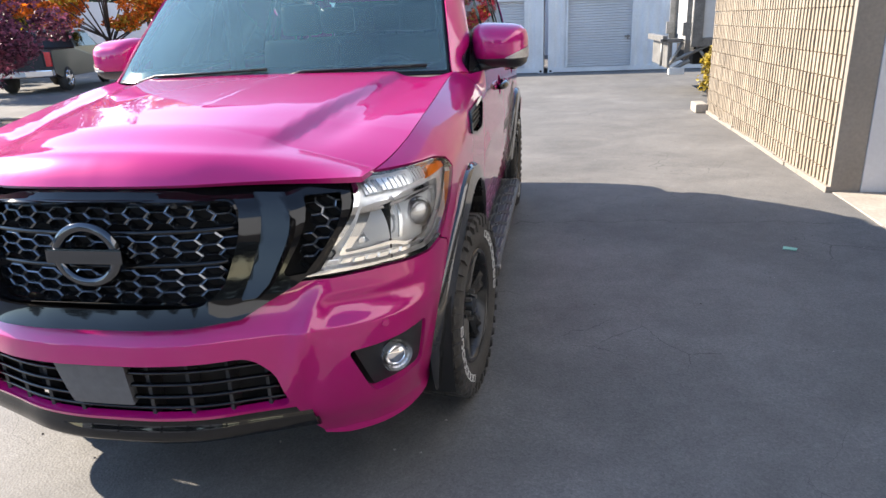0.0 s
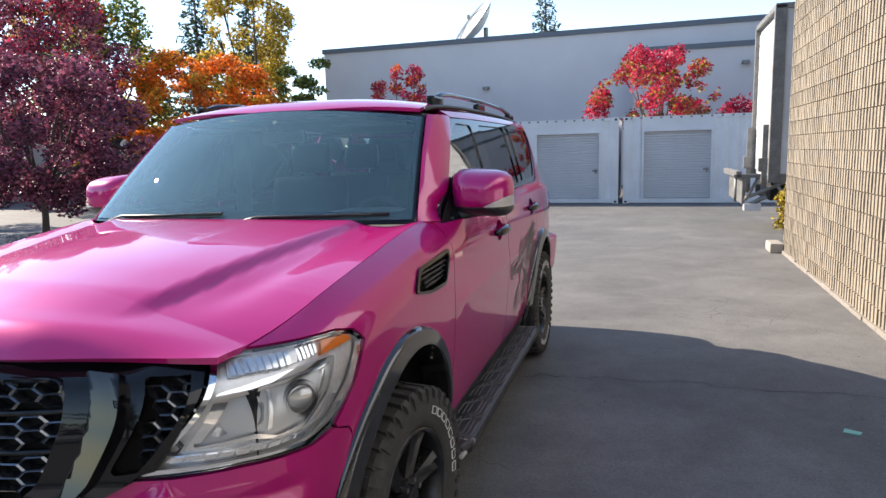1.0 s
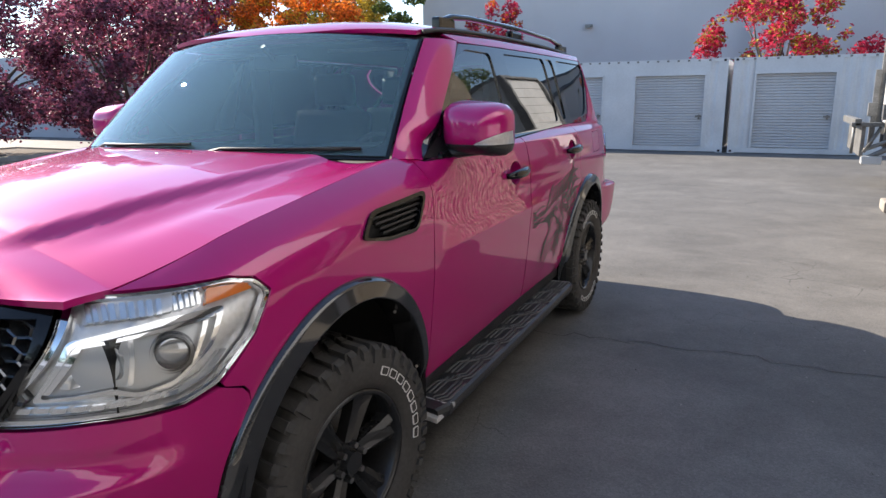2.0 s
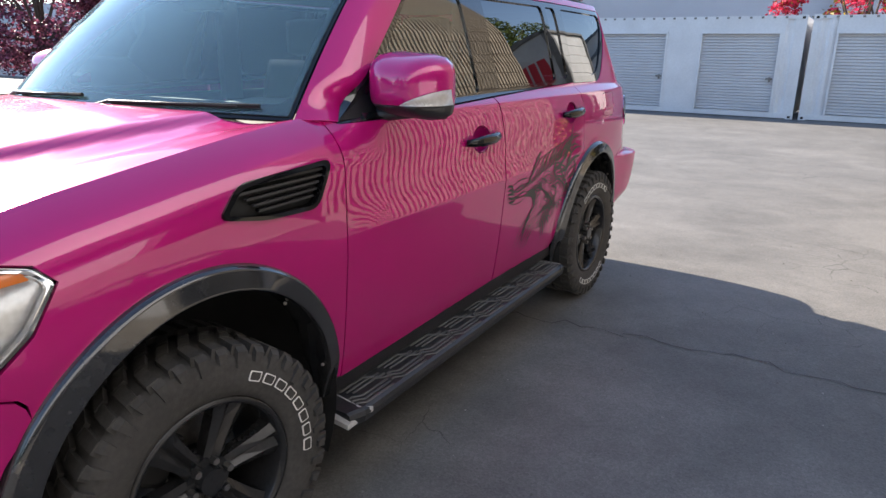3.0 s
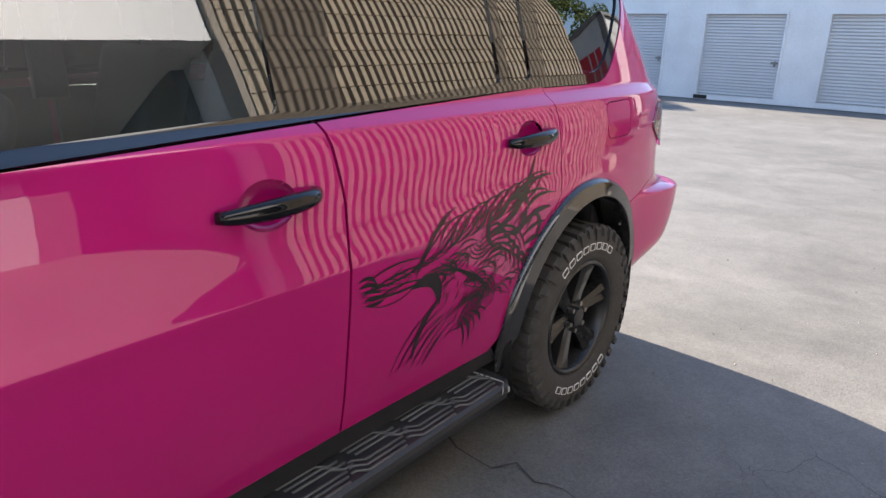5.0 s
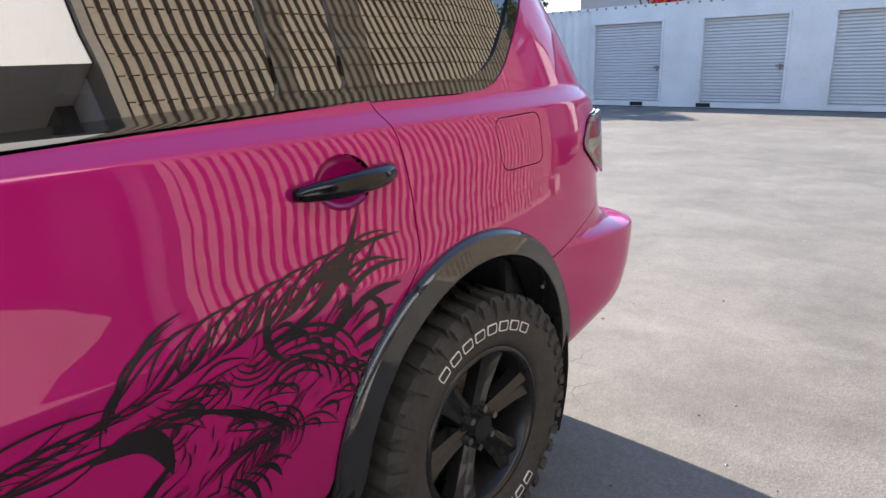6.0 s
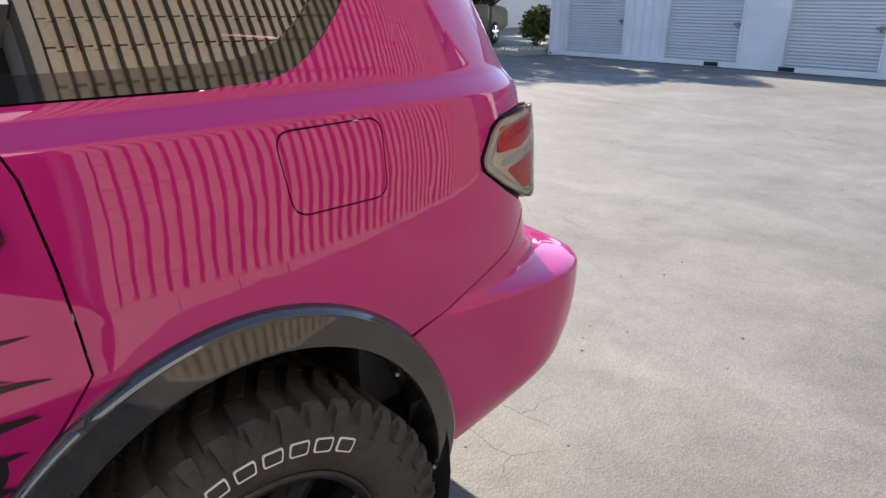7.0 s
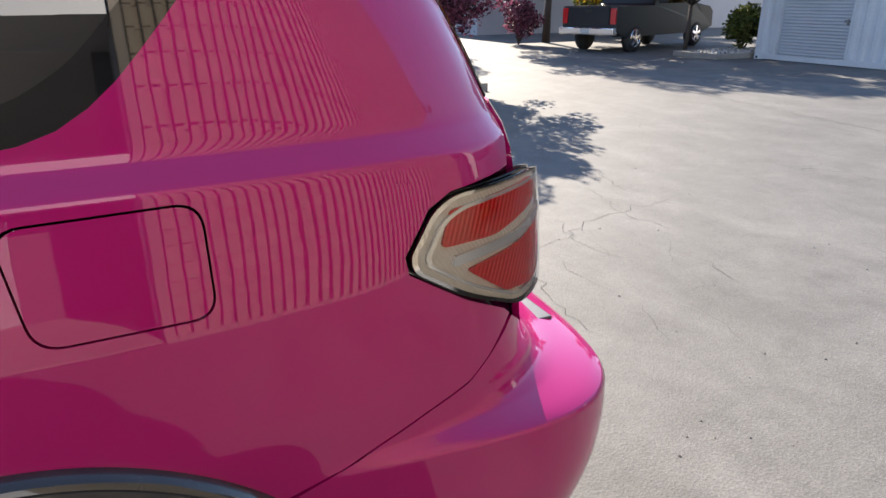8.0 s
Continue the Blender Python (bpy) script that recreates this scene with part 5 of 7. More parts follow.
    tube(bm, [(.02, .32, .21), (.02, .16, .22), (.03, .12, .235), (.03, .20, .25)], [.014] * 4, 8)
    part("tow_hook", bm, STEEL, suv, "bare steel tow hook", True)


bumper_front()


def hexes(a0, a1, z0, z1, wide, high, wall, keep):
    """Flattened honeycomb openings: outlines (outer, inner) inside a field."""
    out, row, z = [], 0, z0
    while z < z1 + high:
        a = a0 + (wide * .77 if row % 2 else 0)
        while a < a1 + wide:
            ring = lambda k: [(a + wide * k * c, z + high * k * d) for c, d in ((.5, 0), (.27, .62), (-.27, .62), (-.5, 0), (-.27, -.62), (.27, -.62))]
            if keep(a, z):
                out.append((ring(1.04), ring(wall)))
            a += wide * 1.54
        z += high * .62
        row += 1
    return out


def honeycomb(name, rings, surface, mat, parent, depth, label=""):
    vs, fs = [], []
    for big, small in rings:
        k = len(vs)
        for loop, off in ((big, .004), (small, 0), (small, depth)):
            vs += [surface(u, z) + Vector((0, off, 0)) for u, z in loop]
        for i in range(6):
            j = (i + 1) % 6
            fs.append((k + i, k + j, k + 6 + j, k + 6 + i))
            fs.append((k + 6 + i, k + 6 + j, k + 12 + j, k + 12 + i))
    return raw(name, vs, fs, mat, parent, label)


def grille():
    g = panel("grille_frame", [(-u, z) for u, z in reversed(GRILLE_EDGE[1:])] + [(u, z + .003) for u, z in GRILLE_EDGE] + [(.895, 1.146), (.72, nose_top(.72) - .005), (.5, nose_top(.5) - .005), (.25, nose_top(.25) - .005), (-.25, nose_top(.25) - .005), (-.5, nose_top(.5) - .005), (-.72, nose_top(.72) - .005), (-.895, 1.146)],
              lambda u, z: skin(u, z) + Vector((0, -.004 - (.10 * (1.14 - z) - .03 * step(1.10, 1.15, z)) * (1 - step(.62, .78, abs(u))), 0)), BLACK_GLOSS, suv,
              holes=[rounded([(-.480, 1.118), (0, 1.134), (.480, 1.118), (.462, 1.04), (.400, .862), (.34, .812), (-.34, .812), (-.400, .862), (-.462, 1.04)], .03)] +
                    [sided(rounded([(.705, 1.115), (.838, 1.112), (.676, .882), (.590, .876), (.580, .890)], .012), s) for s in (1, -1)], cell=.03, lip=.03, label="gloss black grille surround")
    back = lambda u, z: skin(u, z) + Vector((0, .075, 0))
    panel("grille_backing", [(-.84, .78), (.84, .78), (.84, 1.14), (-.84, 1.14)], back, DARK, suv, lip=0, cell=.08)
    half = lambda z: float(np.interp(z, (.82, .862, 1.04, 1.12), (.345, .40, .462, .482)))
    surf = lambda u, z: skin(u, z) + Vector((0, .022, 0))
    keep = lambda a, z: abs(a) < half(z) and .825 < z < 1.112 and not any(abs(z - q) < .014 for q in (.925, 1.03))
    honeycomb("grille_mesh", hexes(-.56, .56, .826, 1.12, .084, .029, .86, keep), surf, MESH_BLACK, g, .035, "dark honeycomb grille mesh")
    for z in (.925, 1.03):
        bm = bmesh.new()
        w = half(z) - .01
        tube(bm, [surf(float(u), z) + Vector((0, .012, 0)) for u in np.linspace(-w, w, 21)], .012, 8, .8)
        part("grille_bar", bm, BLACK_GLOSS, g, "", True)
    bm = bmesh.new()
    loop = rounded([(-.486, 1.124), (0, 1.140), (.486, 1.124), (.468, 1.04), (.405, .857), (.345, .806), (-.345, .806), (-.405, .857), (-.468, 1.04)], .03)
    n = len(loop)
    rim = [[bm.verts.new(skin(u * k, .965 + (z - .965) * k) + Vector((0, o, 0))) for u, z in loop] for k, o in ((1.0, .001), (1.0, -.010), (.985, -.012), (.975, .01))]
    for a, b in zip(rim, rim[1:]):
        for i in range(n):
            bm.faces.new((a[i], a[(i + 1) % n], b[(i + 1) % n], b[i]))
    bmesh.ops.recalc_face_normals(bm, faces=bm.faces[:])
    part("grille_rim", bm, BLACK_GLOSS, g)
    for s in (1, -1):
        inside = lambda a, z: (.58 + (z - .885) / .227 * .125) < a < (.672 + (z - .885) / .227 * .158) and .895 < z < 1.105
        honeycomb("side_mesh", [(sided(a, s), sided(b, s)) for a, b in hexes(.54, .84, .900, 1.105, .066, .030, .85, inside)], surf, MESH_BLACK, g, .035)
        # raised wing either side of the mesh
        panel("grille_wing", sided(rounded([(.560, 1.138), (.690, 1.138), (.668, 1.11), (.548, .868), (.508, .828), (.452, .818), (.474, .88), (.545, 1.08)], .01), s),
              lambda u, z: skin(u, z) + Vector((0, -.010 - .085 * (1.14 - z) - .042 * min(1, max(0, (abs(u) - .510 - (z - .98) * .36) / .105)), 0)), BLACK_GLOSS, g, lip=.06, cell=.02, label="gloss black grille wing")
        panel("lamp_trim", sided(rounded([(.850, 1.137), (.893, 1.140), (.622, .853), (.565, .856), (.600, .870), (.682, .872)], .008), s), lambda u, z: skin(u, z) + Vector((0, -.008, 0)), BLACK_GLOSS, g, lip=.03, cell=.03)
    # badge: a plain ring with a plain bar
    c = skin(-.0, .965) + Vector((0, -.012, .01))
    m = Matrix.Translation(c) @ Matrix.Rotation(radians(90 - 4), 4, "X")
    bm = bmesh.new()
    seg, tseg, R = 44, 10, .088
    rings = []
    for i in range(seg):
        a = i * math.tau / seg
        rings.append([bm.verts.new(m @ Vector((1.06 * math.cos(a) * (R + .017 * math.cos(b)), math.sin(a) * (R + .017 * math.cos(b)), .014 * math.sin(b)))) for b in [j * math.tau / tseg for j in range(tseg)]])
    for i in range(seg):
        for j in range(tseg):
            bm.faces.new((rings[i][j], rings[(i + 1) % seg][j], rings[(i + 1) % seg][(j + 1) % tseg], rings[i][(j + 1) % tseg]))
    badge = part("badge", bm, BADGE, g, "plain black chrome ring badge", True)
    bm = bmesh.new()
    box(bm, -.120, .120, -.024, .024, -.016, .020, .006, m)
    part("badge_bar", bm, BADGE, badge)


grille()


def headlight(s):
    lam = empty("headlight")
    lam.parent = suv
    hl = sided(rounded(HL, .012, 3), s)
    centre = (1.02, 1.0)

    def inset(points, k, du=0, dz=0):
        return sided([(centre[0] + (u - centre[0]) * k + du, centre[1] + (z - centre[1]) * k + dz) for u, z in points], s)

    def deep(d):
        return lambda u, z: skin(u, z) - (skin(u, z) - Vector((.55 * s, .75, 1.0))).normalized() * d
    panel("lens", hl, skin, CLEAR, lam, cell=.03, lip=.02, label="clear headlight lens").visible_shadow = False
    panel("housing", hl, deep(.042), LAMP_GREY, lam, cell=.03, lip=0)
    # pale edge round the lens
    panel("bezel", sided(rounded(HL, .012, 3), s), deep(.010), CHROME, lam, holes=[sided(rounded([(.656, .866), (.918, 1.138), (1.29, 1.138), (1.364, 1.122), (1.400, 1.088), (1.332, .988), (1.200, .896), (1.10, .871), (.90, .875)], .02), s)], cell=.03, lip=.02, label="chrome lamp surround")
    # light guide framing the two beams
    frame_out = [(.735, .905), (.845, 1.055), (1.08, 1.082), (1.255, 1.085), (1.20, .985), (1.085, .908), (.99, .898), (.93, .918)]
    frame_in = [(.755, .914), (.855, 1.043), (1.08, 1.067), (1.228, 1.071), (1.182, .985), (1.080, .920), (.995, .909), (.935, .930)]
    panel("light_guide", sided(rounded(frame_out, .02), s), deep(.022), CHROME, lam, holes=[sided(rounded(frame_in, .02), s)], cell=.03, lip=.014, label="bright chrome light guide")
    # upper strip with the marker
    panel("upper_strip", sided(rounded([(.895, 1.088), (.925, 1.130), (1.13, 1.132), (1.105, 1.095)], .006), s), deep(.028), LAMP_GREY, lam, cell=.03, lip=.03)
    for k in range(5):
        a = 1.112 + k * .016
        panel("marker_rib", sided([(a, 1.096 + .001 * k), (a + .010, 1.097 + .001 * k), (a + .022, 1.131), (a + .012, 1.131)], s), deep(.026 - .002 * (k % 2)), SILVER, lam, cell=.03, lip=.02)
    panel("indicator", sided(rounded([(1.198, 1.096), (1.222, 1.133), (1.345, 1.127), (1.362, 1.108)], .006), s), deep(.020), AMBER, lam, cell=.03, lip=.03, label="amber side marker")
    # clear teeth in the upper strip and cells in the day lamp
    for k in range(9):
        a = .915 + k * .0195
        panel("strip_tooth", sided([(a, 1.094), (a + .013, 1.094), (a + .027, 1.128), (a + .015, 1.128)], s), deep(.020 - .004 * (k % 2)), SILVER, lam, cell=.03, lip=.012)
    for k in range(9):
        a = .700 + k * .044
        panel("lamp_cell", sided([(a, .879 + .0006 * k), (a + .034, .880 + .0006 * k), (a + .040, .894 + .0004 * k), (a + .008, .893 + .0004 * k)], s), deep(.019 + .003 * (k % 2)), CHROME, lam, cell=.03, lip=.010, label="small day lamp cell")
    # beams
    def bowl(u0, z0, r, d):
        def f(u, z):
            q = ((abs(u) - u0) ** 2 + (z - z0) ** 2) / r**2
            return deep(d + .035 * max(0, 1 - q))(u, z)
        return f
    panel("beam_plate", sided(rounded(frame_in, .02), s), deep(.038), LAMP_DARK, lam, cell=.03, lip=0)
    panel("reflector", sided(rounded([(.80, .935), (.868, 1.022), (.955, 1.035), (.945, .948), (.90, .942)], .02), s), bowl(.885, .985, .07, .028), SILVER, lam, cell=.015, lip=.01, label="chrome beam reflector")
    panel("brow", sided([(.760, .925), (.780, .925), (.872, 1.036), (1.215, 1.062), (1.222, 1.070), (.856, 1.044)], s), deep(.026), CHROME, lam, cell=.03, lip=.012)
    panel("chamber_fin", sided([(1.13, .95), (1.142, .952), (1.195, 1.058), (1.178, 1.058)], s), deep(.020), CHROME, lam, cell=.03, lip=.016)
    panel("divider", sided([(.962, .930), (.975, .930), (.992, 1.045), (.979, 1.045)], s), deep(.030), SILVER, lam, cell=.03, lip=.008)
    c = deep(.034)(1.075 * s, .992)
    mm = Matrix.Translation(c) @ Matrix.Rotation(radians(52 * s), 4, "Z") @ Matrix.Rotation(radians(90), 4, "X")
    bm = bmesh.new()
    for r, d in ((.055, .016), (.047, .022)):
        bmesh.ops.create_cone(bm, cap_ends=False, segments=32, radius1=r, radius2=r * .95, depth=d, matrix=mm)
    part("projector_ring", bm, DARK_CHROME, lam, "", True)
    bm = bmesh.new()
    bmesh.ops.create_uvsphere(bm, u_segments=28, v_segments=14, radius=.044, matrix=mm @ Matrix.Diagonal((1, 1, .3, 1)))
    part("projector", bm, DARK_CHROME, lam, "dark glass projector", True)
    # row of small day lamps along the foot
    panel("day_lamp", sided(rounded([(.684, .876), (.90, .884), (1.09, .882), (1.185, .908), (1.245, .960), (1.22, .965), (1.165, .922), (1.085, .897), (.93, .900), (.704, .894)], .004), s), deep(.026), SILVER, lam, cell=.03, lip=.02, label="silver day lamp strip")
    panel("side_chamber", sided(rounded([(1.225, .975), (1.265, 1.082), (1.345, 1.084), (1.318, 1.010), (1.265, .955)], .01), s), deep(.045), LAMP_GREY, lam, cell=.03, lip=.02)


for side in (1, -1):
    headlight(side)


# wheels
TR, HUB = .424, .422


def lug_ring(bm, x0, x1, r0, r1, n, half, phase, skew=0.0, chamfer=.8):
    for k in range(n):
        a = (k + phase) * math.tau / n
        rows = []
        for r, h in ((r0, half), (r1, half * chamfer)):
            rows.append([bm.verts.new((x, r * math.cos(a + b + skew * q), r * math.sin(a + b + skew * q))) for x, q in ((x0, 0), (x1, 1)) for b in (-h, h)])
        lo, hi = rows
        for q in ((hi[0], hi[1], hi[3], hi[2]), (lo[0], lo[1], hi[1], hi[0]), (lo[2], hi[2], hi[3], lo[3]), (lo[0], hi[0], hi[2], lo[2]), (lo[1], lo[3], hi[3], hi[1])):
            bm.faces.new(q)


def wheel_build():
    """A wheel about its own axis along x, outer face towards +x, centre at the origin."""
    w = empty("wheel")
    bm = bmesh.new()
    prof = [(-.135, .262), (-.150, .300), (-.150, .360), (-.138, .400), (-.115, TR - .016), (.115, TR - .016), (.138, .402), (.152, .372), (.154, .330), (.148, .290), (.138, .268), (.118, .258)]
    n = 72
    rings = [[bm.verts.new((x, r * math.cos(k * math.tau / n), r * math.sin(k * math.tau / n))) for k in range(n)] for x, r in prof]
    for a, b in zip(rings, rings[1:]):
        for k in range(n):
            bm.faces.new((a[k], b[k], b[(k + 1) % n], a[(k + 1) % n]))
    tyre = part("tyre", bm, RUBBER, w, "chunky all-terrain tyre", True)
    bm = bmesh.new()
    lug_ring(bm, .060, .142, TR - .030, TR, 40, .052, 0, .02)
    lug_ring(bm, -.142, -.060, TR - .030, TR, 40, .052, .5, -.02)
    lug_ring(bm, .006, .052, TR - .024, TR, 40, .050, .5, .06)
    lug_ring(bm, -.052, -.006, TR - .024, TR, 40, .050, 0, .06)
    for k in range(40):
        a0 = k * math.tau / 40
        long = .028 if k % 2 else .046
        vs = []
        for r, x, h in ((TR - .004, .141, .040), (TR - .018, .1575, .038), (TR - long - .02, .1605, .026)):
            vs.append([bm.verts.new((x, r * math.cos(a0 + q), r * math.sin(a0 + q))) for q in (-h, h)])
        base = [bm.verts.new((.140, r * math.cos(a0 + q), r * math.sin(a0 + q))) for r in (TR - .004, TR - long - .02) for q in (-.040, .040)]
        for p, q in zip(vs, vs[1:]):
            bm.faces.new((p[0], p[1], q[1], q[0]))
        bm.faces.new((vs[0][0], vs[1][0], vs[2][0], base[2]))
        bm.faces.new((vs[0][1], base[3], vs[2][1], vs[1][1]))
        bm.faces.new((vs[2][0], vs[2][1], base[3], base[2]))
    bmesh.ops.recalc_face_normals(bm, faces=bm.faces[:])
    part("tread", bm, RUBBER, tyre, "deep tread blocks")
    # raised white outline marks, plain blocks in place of lettering
    for arc0, count, gap in ((63, 8, 9.6), (243, 8, 9.6)):
        for k in range(count):
            mid = radians(arc0 + 34 - k * gap)
            vs, fs = [], []
            for grow in (1.0, .80):
                loop = rounded([(-.064 * grow - .0, -.0155 * grow), (.064 * grow, -.0155 * grow), (.064 * grow, .0155 * grow), (-.064 * grow, .0155 * grow)], .012)
                vs += [(.1565, (.332 + q) * math.cos(mid + p), (.332 + q) * math.sin(mid + p)) for p, q in [(p if grow == 1 else math.copysign(abs(p) + .004, p), q) for p, q in loop]]
            m = len(vs) // 2
            fs = [(i, (i + 1) % m, m + (i + 1) % m, m + i) for i in range(m)]
            vs += [(x - .006, y, z) for x, y, z in vs]
            fs += [(i, 2 * m + i, 2 * m + (i + 1) % m, (i + 1) % m) for i in range(m)]
            raw("raised_mark", vs, fs, WHITE_MARK, tyre, "white outlined raised mark")
    # rim
    bm = bmesh.new()
    prof = [(.128, .266), (.140, .262), (.142, .250), (.128, .240), (.060, .232), (.0, .222), (-.12, .215)]
    rings = [[bm.verts.new((x, r * math.cos(k * math.tau / n), r * math.sin(k * math.tau / n))) for k in range(n)] for x, r in prof]
    for a, b in zip(rings, rings[1:]):
        for k in range(n):
            bm.faces.new((a[k], b[k], b[(k + 1) % n], a[(k + 1) % n]))
    rim = part("rim", bm, RIM_BLACK, w, "matt black six-spoke alloy rim", True)
    for k in range(6):
        bm = bmesh.new()
        t = Matrix.Rotation(k * math.tau / 6 + .2, 4, "X")
        sec = ((.045, .030, .096, .055), (.12, .036, .100, .05), (.19, .046, .108, .05), (.238, .060, .116, .055))
        rows = []
        for r, h, x, d in sec:
            rows.append([bm.verts.new(t @ Vector(p)) for p in ((x - d, -h, r), (x - .006, -h, r), (x + .006, -h * .45, r), (x - .010, 0, r), (x + .006, h * .45, r), (x - .006, h, r), (x - d, h, r))])
        for a, b in zip(rows, rows[1:]):
            for i in range(6):
                bm.faces.new((a[i], a[i + 1], b[i + 1], b[i]))
        bmesh.ops.recalc_face_normals(bm, faces=bm.faces[:])
        part("spoke", bm, RIM_BLACK, rim)
    bm = bmesh.new()
    bmesh.ops.create_cone(bm, cap_ends=True, segments=32, radius1=.078, radius2=.070, depth=.09, matrix=pose(.055, 0, 0, 0, 90, 0))
    bmesh.ops.create_cone(bm, cap_ends=True, segments=28, radius1=.046, radius2=.040, depth=.03, matrix=pose(.112, 0, 0, 0, 90, 0))
    part("hub", bm, RIM_BLACK, rim)
    for k in range(6):
        a = k * math.tau / 6 + .2 + math.pi / 6
        bm = bmesh.new()
        bmesh.ops.create_cone(bm, cap_ends=True, segments=6, radius1=.0125, radius2=.0115, depth=.035, matrix=pose(.108, .062 * math.sin(a), .062 * math.cos(a), 0, 90, 0))
        part("wheel_nut", bm, STEEL, rim)
    bm = bmesh.new()
    bmesh.ops.create_cone(bm, cap_ends=True, segments=40, radius1=.165, radius2=.165, depth=.03, matrix=pose(-.02, 0, 0, 0, 90, 0))
    disc = part("brake_disc", bm, STEEL, w, "dull steel brake disc")
    bm = bmesh.new()
    box(bm, -.05, .03, -.17, -.08, -.07, .09, .015)
    part("brake_caliper", bm, DARK, w)
    return w


master = wheel_build()
master.name = "wheel"
places = [(.895, .872, 1, -34), (.880, 4.01, 1, 29), (-.880, .872, -1, 10), (-.880, 4.01, -1, 40)]
for i, (x, y, s, a) in enumerate(places):
    m = Matrix.Translation((x, y, .372 if y < 2 else HUB)) @ Matrix.Rotation((0 if s > 0 else math.pi) - (radians(6) if y < 2 else 0), 4, "Z") @ Matrix.Rotation(radians(a), 4, "X")
    if i == 0:
        first = m
    else:
        c = copy_thing(master, m)
        c.parent = suv
master.matrix_basis = first
master.parent = suv


def wheel_well(which, s):
    y, z, a, b = ARCH[which]
    bm = bmesh.new()
    n, rings = 28, []
    for x in (1.0, .80, .50):
        rings.append([bm.verts.new((s * x, y + (a - .055 + .02) * math.cos(q), z + (b - .055 + .02) * math.sin(q))) for q in [math.pi * (1.15 - 1.30 * k / (n - 1)) for k in range(n)]])
    for p, q in zip(rings, rings[1:]):
        for k in range(n - 1):
            bm.faces.new((p[k], p[k + 1], q[k + 1], q[k]))
    bm.faces.new(rings[-1])
    part("wheel_well", bm, DARK, suv, "dark wheel well liner", True)


def flare(which, s, a0, a1):
    """A pocketless black flare that follows the arch: a swept strip with thickness."""
    y, z, a, b = ARCH[which]
    n = 77
    prof = [(.008, -.006), (.006, .006), (.0, .020), (-.008, .026), (-.012, .026), (-.060, .038), (-.066, .038), (-.070, .032), (-.071, .018), (-.070, -.05), (-.062, -.10)]
    bm = bmesh.new()
    rows = []
    for k in range(n):
        q = radians(a0 + (a1 - a0) * k / (n - 1))
        row = []
        for grow, out in prof:
            yy, zz = y + (a + grow) * math.cos(q), z + (b + grow) * math.sin(q)
            base = skin(u_y(min(max(yy, .2), 4.75)), max(zz, .42)).x
            end = min(1, .25 + min(k, n - 1 - k) / 8)
            row.append(bm.verts.new((s * (base + out * end), yy, zz)))
        rows.append(row)
    for p, q in zip(rows, rows[1:]):
        for i in range(len(prof) - 1):
            bm.faces.new((p[i], p[i + 1], q[i + 1], q[i]))
    bmesh.ops.recalc_face_normals(bm, faces=bm.faces[:])
    f = part("fender_flare", bm, FLARE_BLACK, suv, "glossy black fender flare", True)
    f.data.set_sharp_from_angle(angle=radians(32))
    for k in (6, 21, 38, 56, 70):
        q = radians(a0 + (a1 - a0) * k / (n - 1))
        bm = bmesh.new()
        yy, zz = y + (a - .078) * math.cos(q), z + (b - .078) * math.sin(q)
        bmesh.ops.create_icosphere(bm, subdivisions=1, radius=.007, matrix=Matrix.Translation((s * .985, yy, zz)))
        part("flare_screw", bm, STEEL, f)


for side in (1, -1):
    wheel_well("front", side)
    wheel_well("rear", side)
    flare("front", side, 200, -5)
    flare("rear", side, 190, -14)


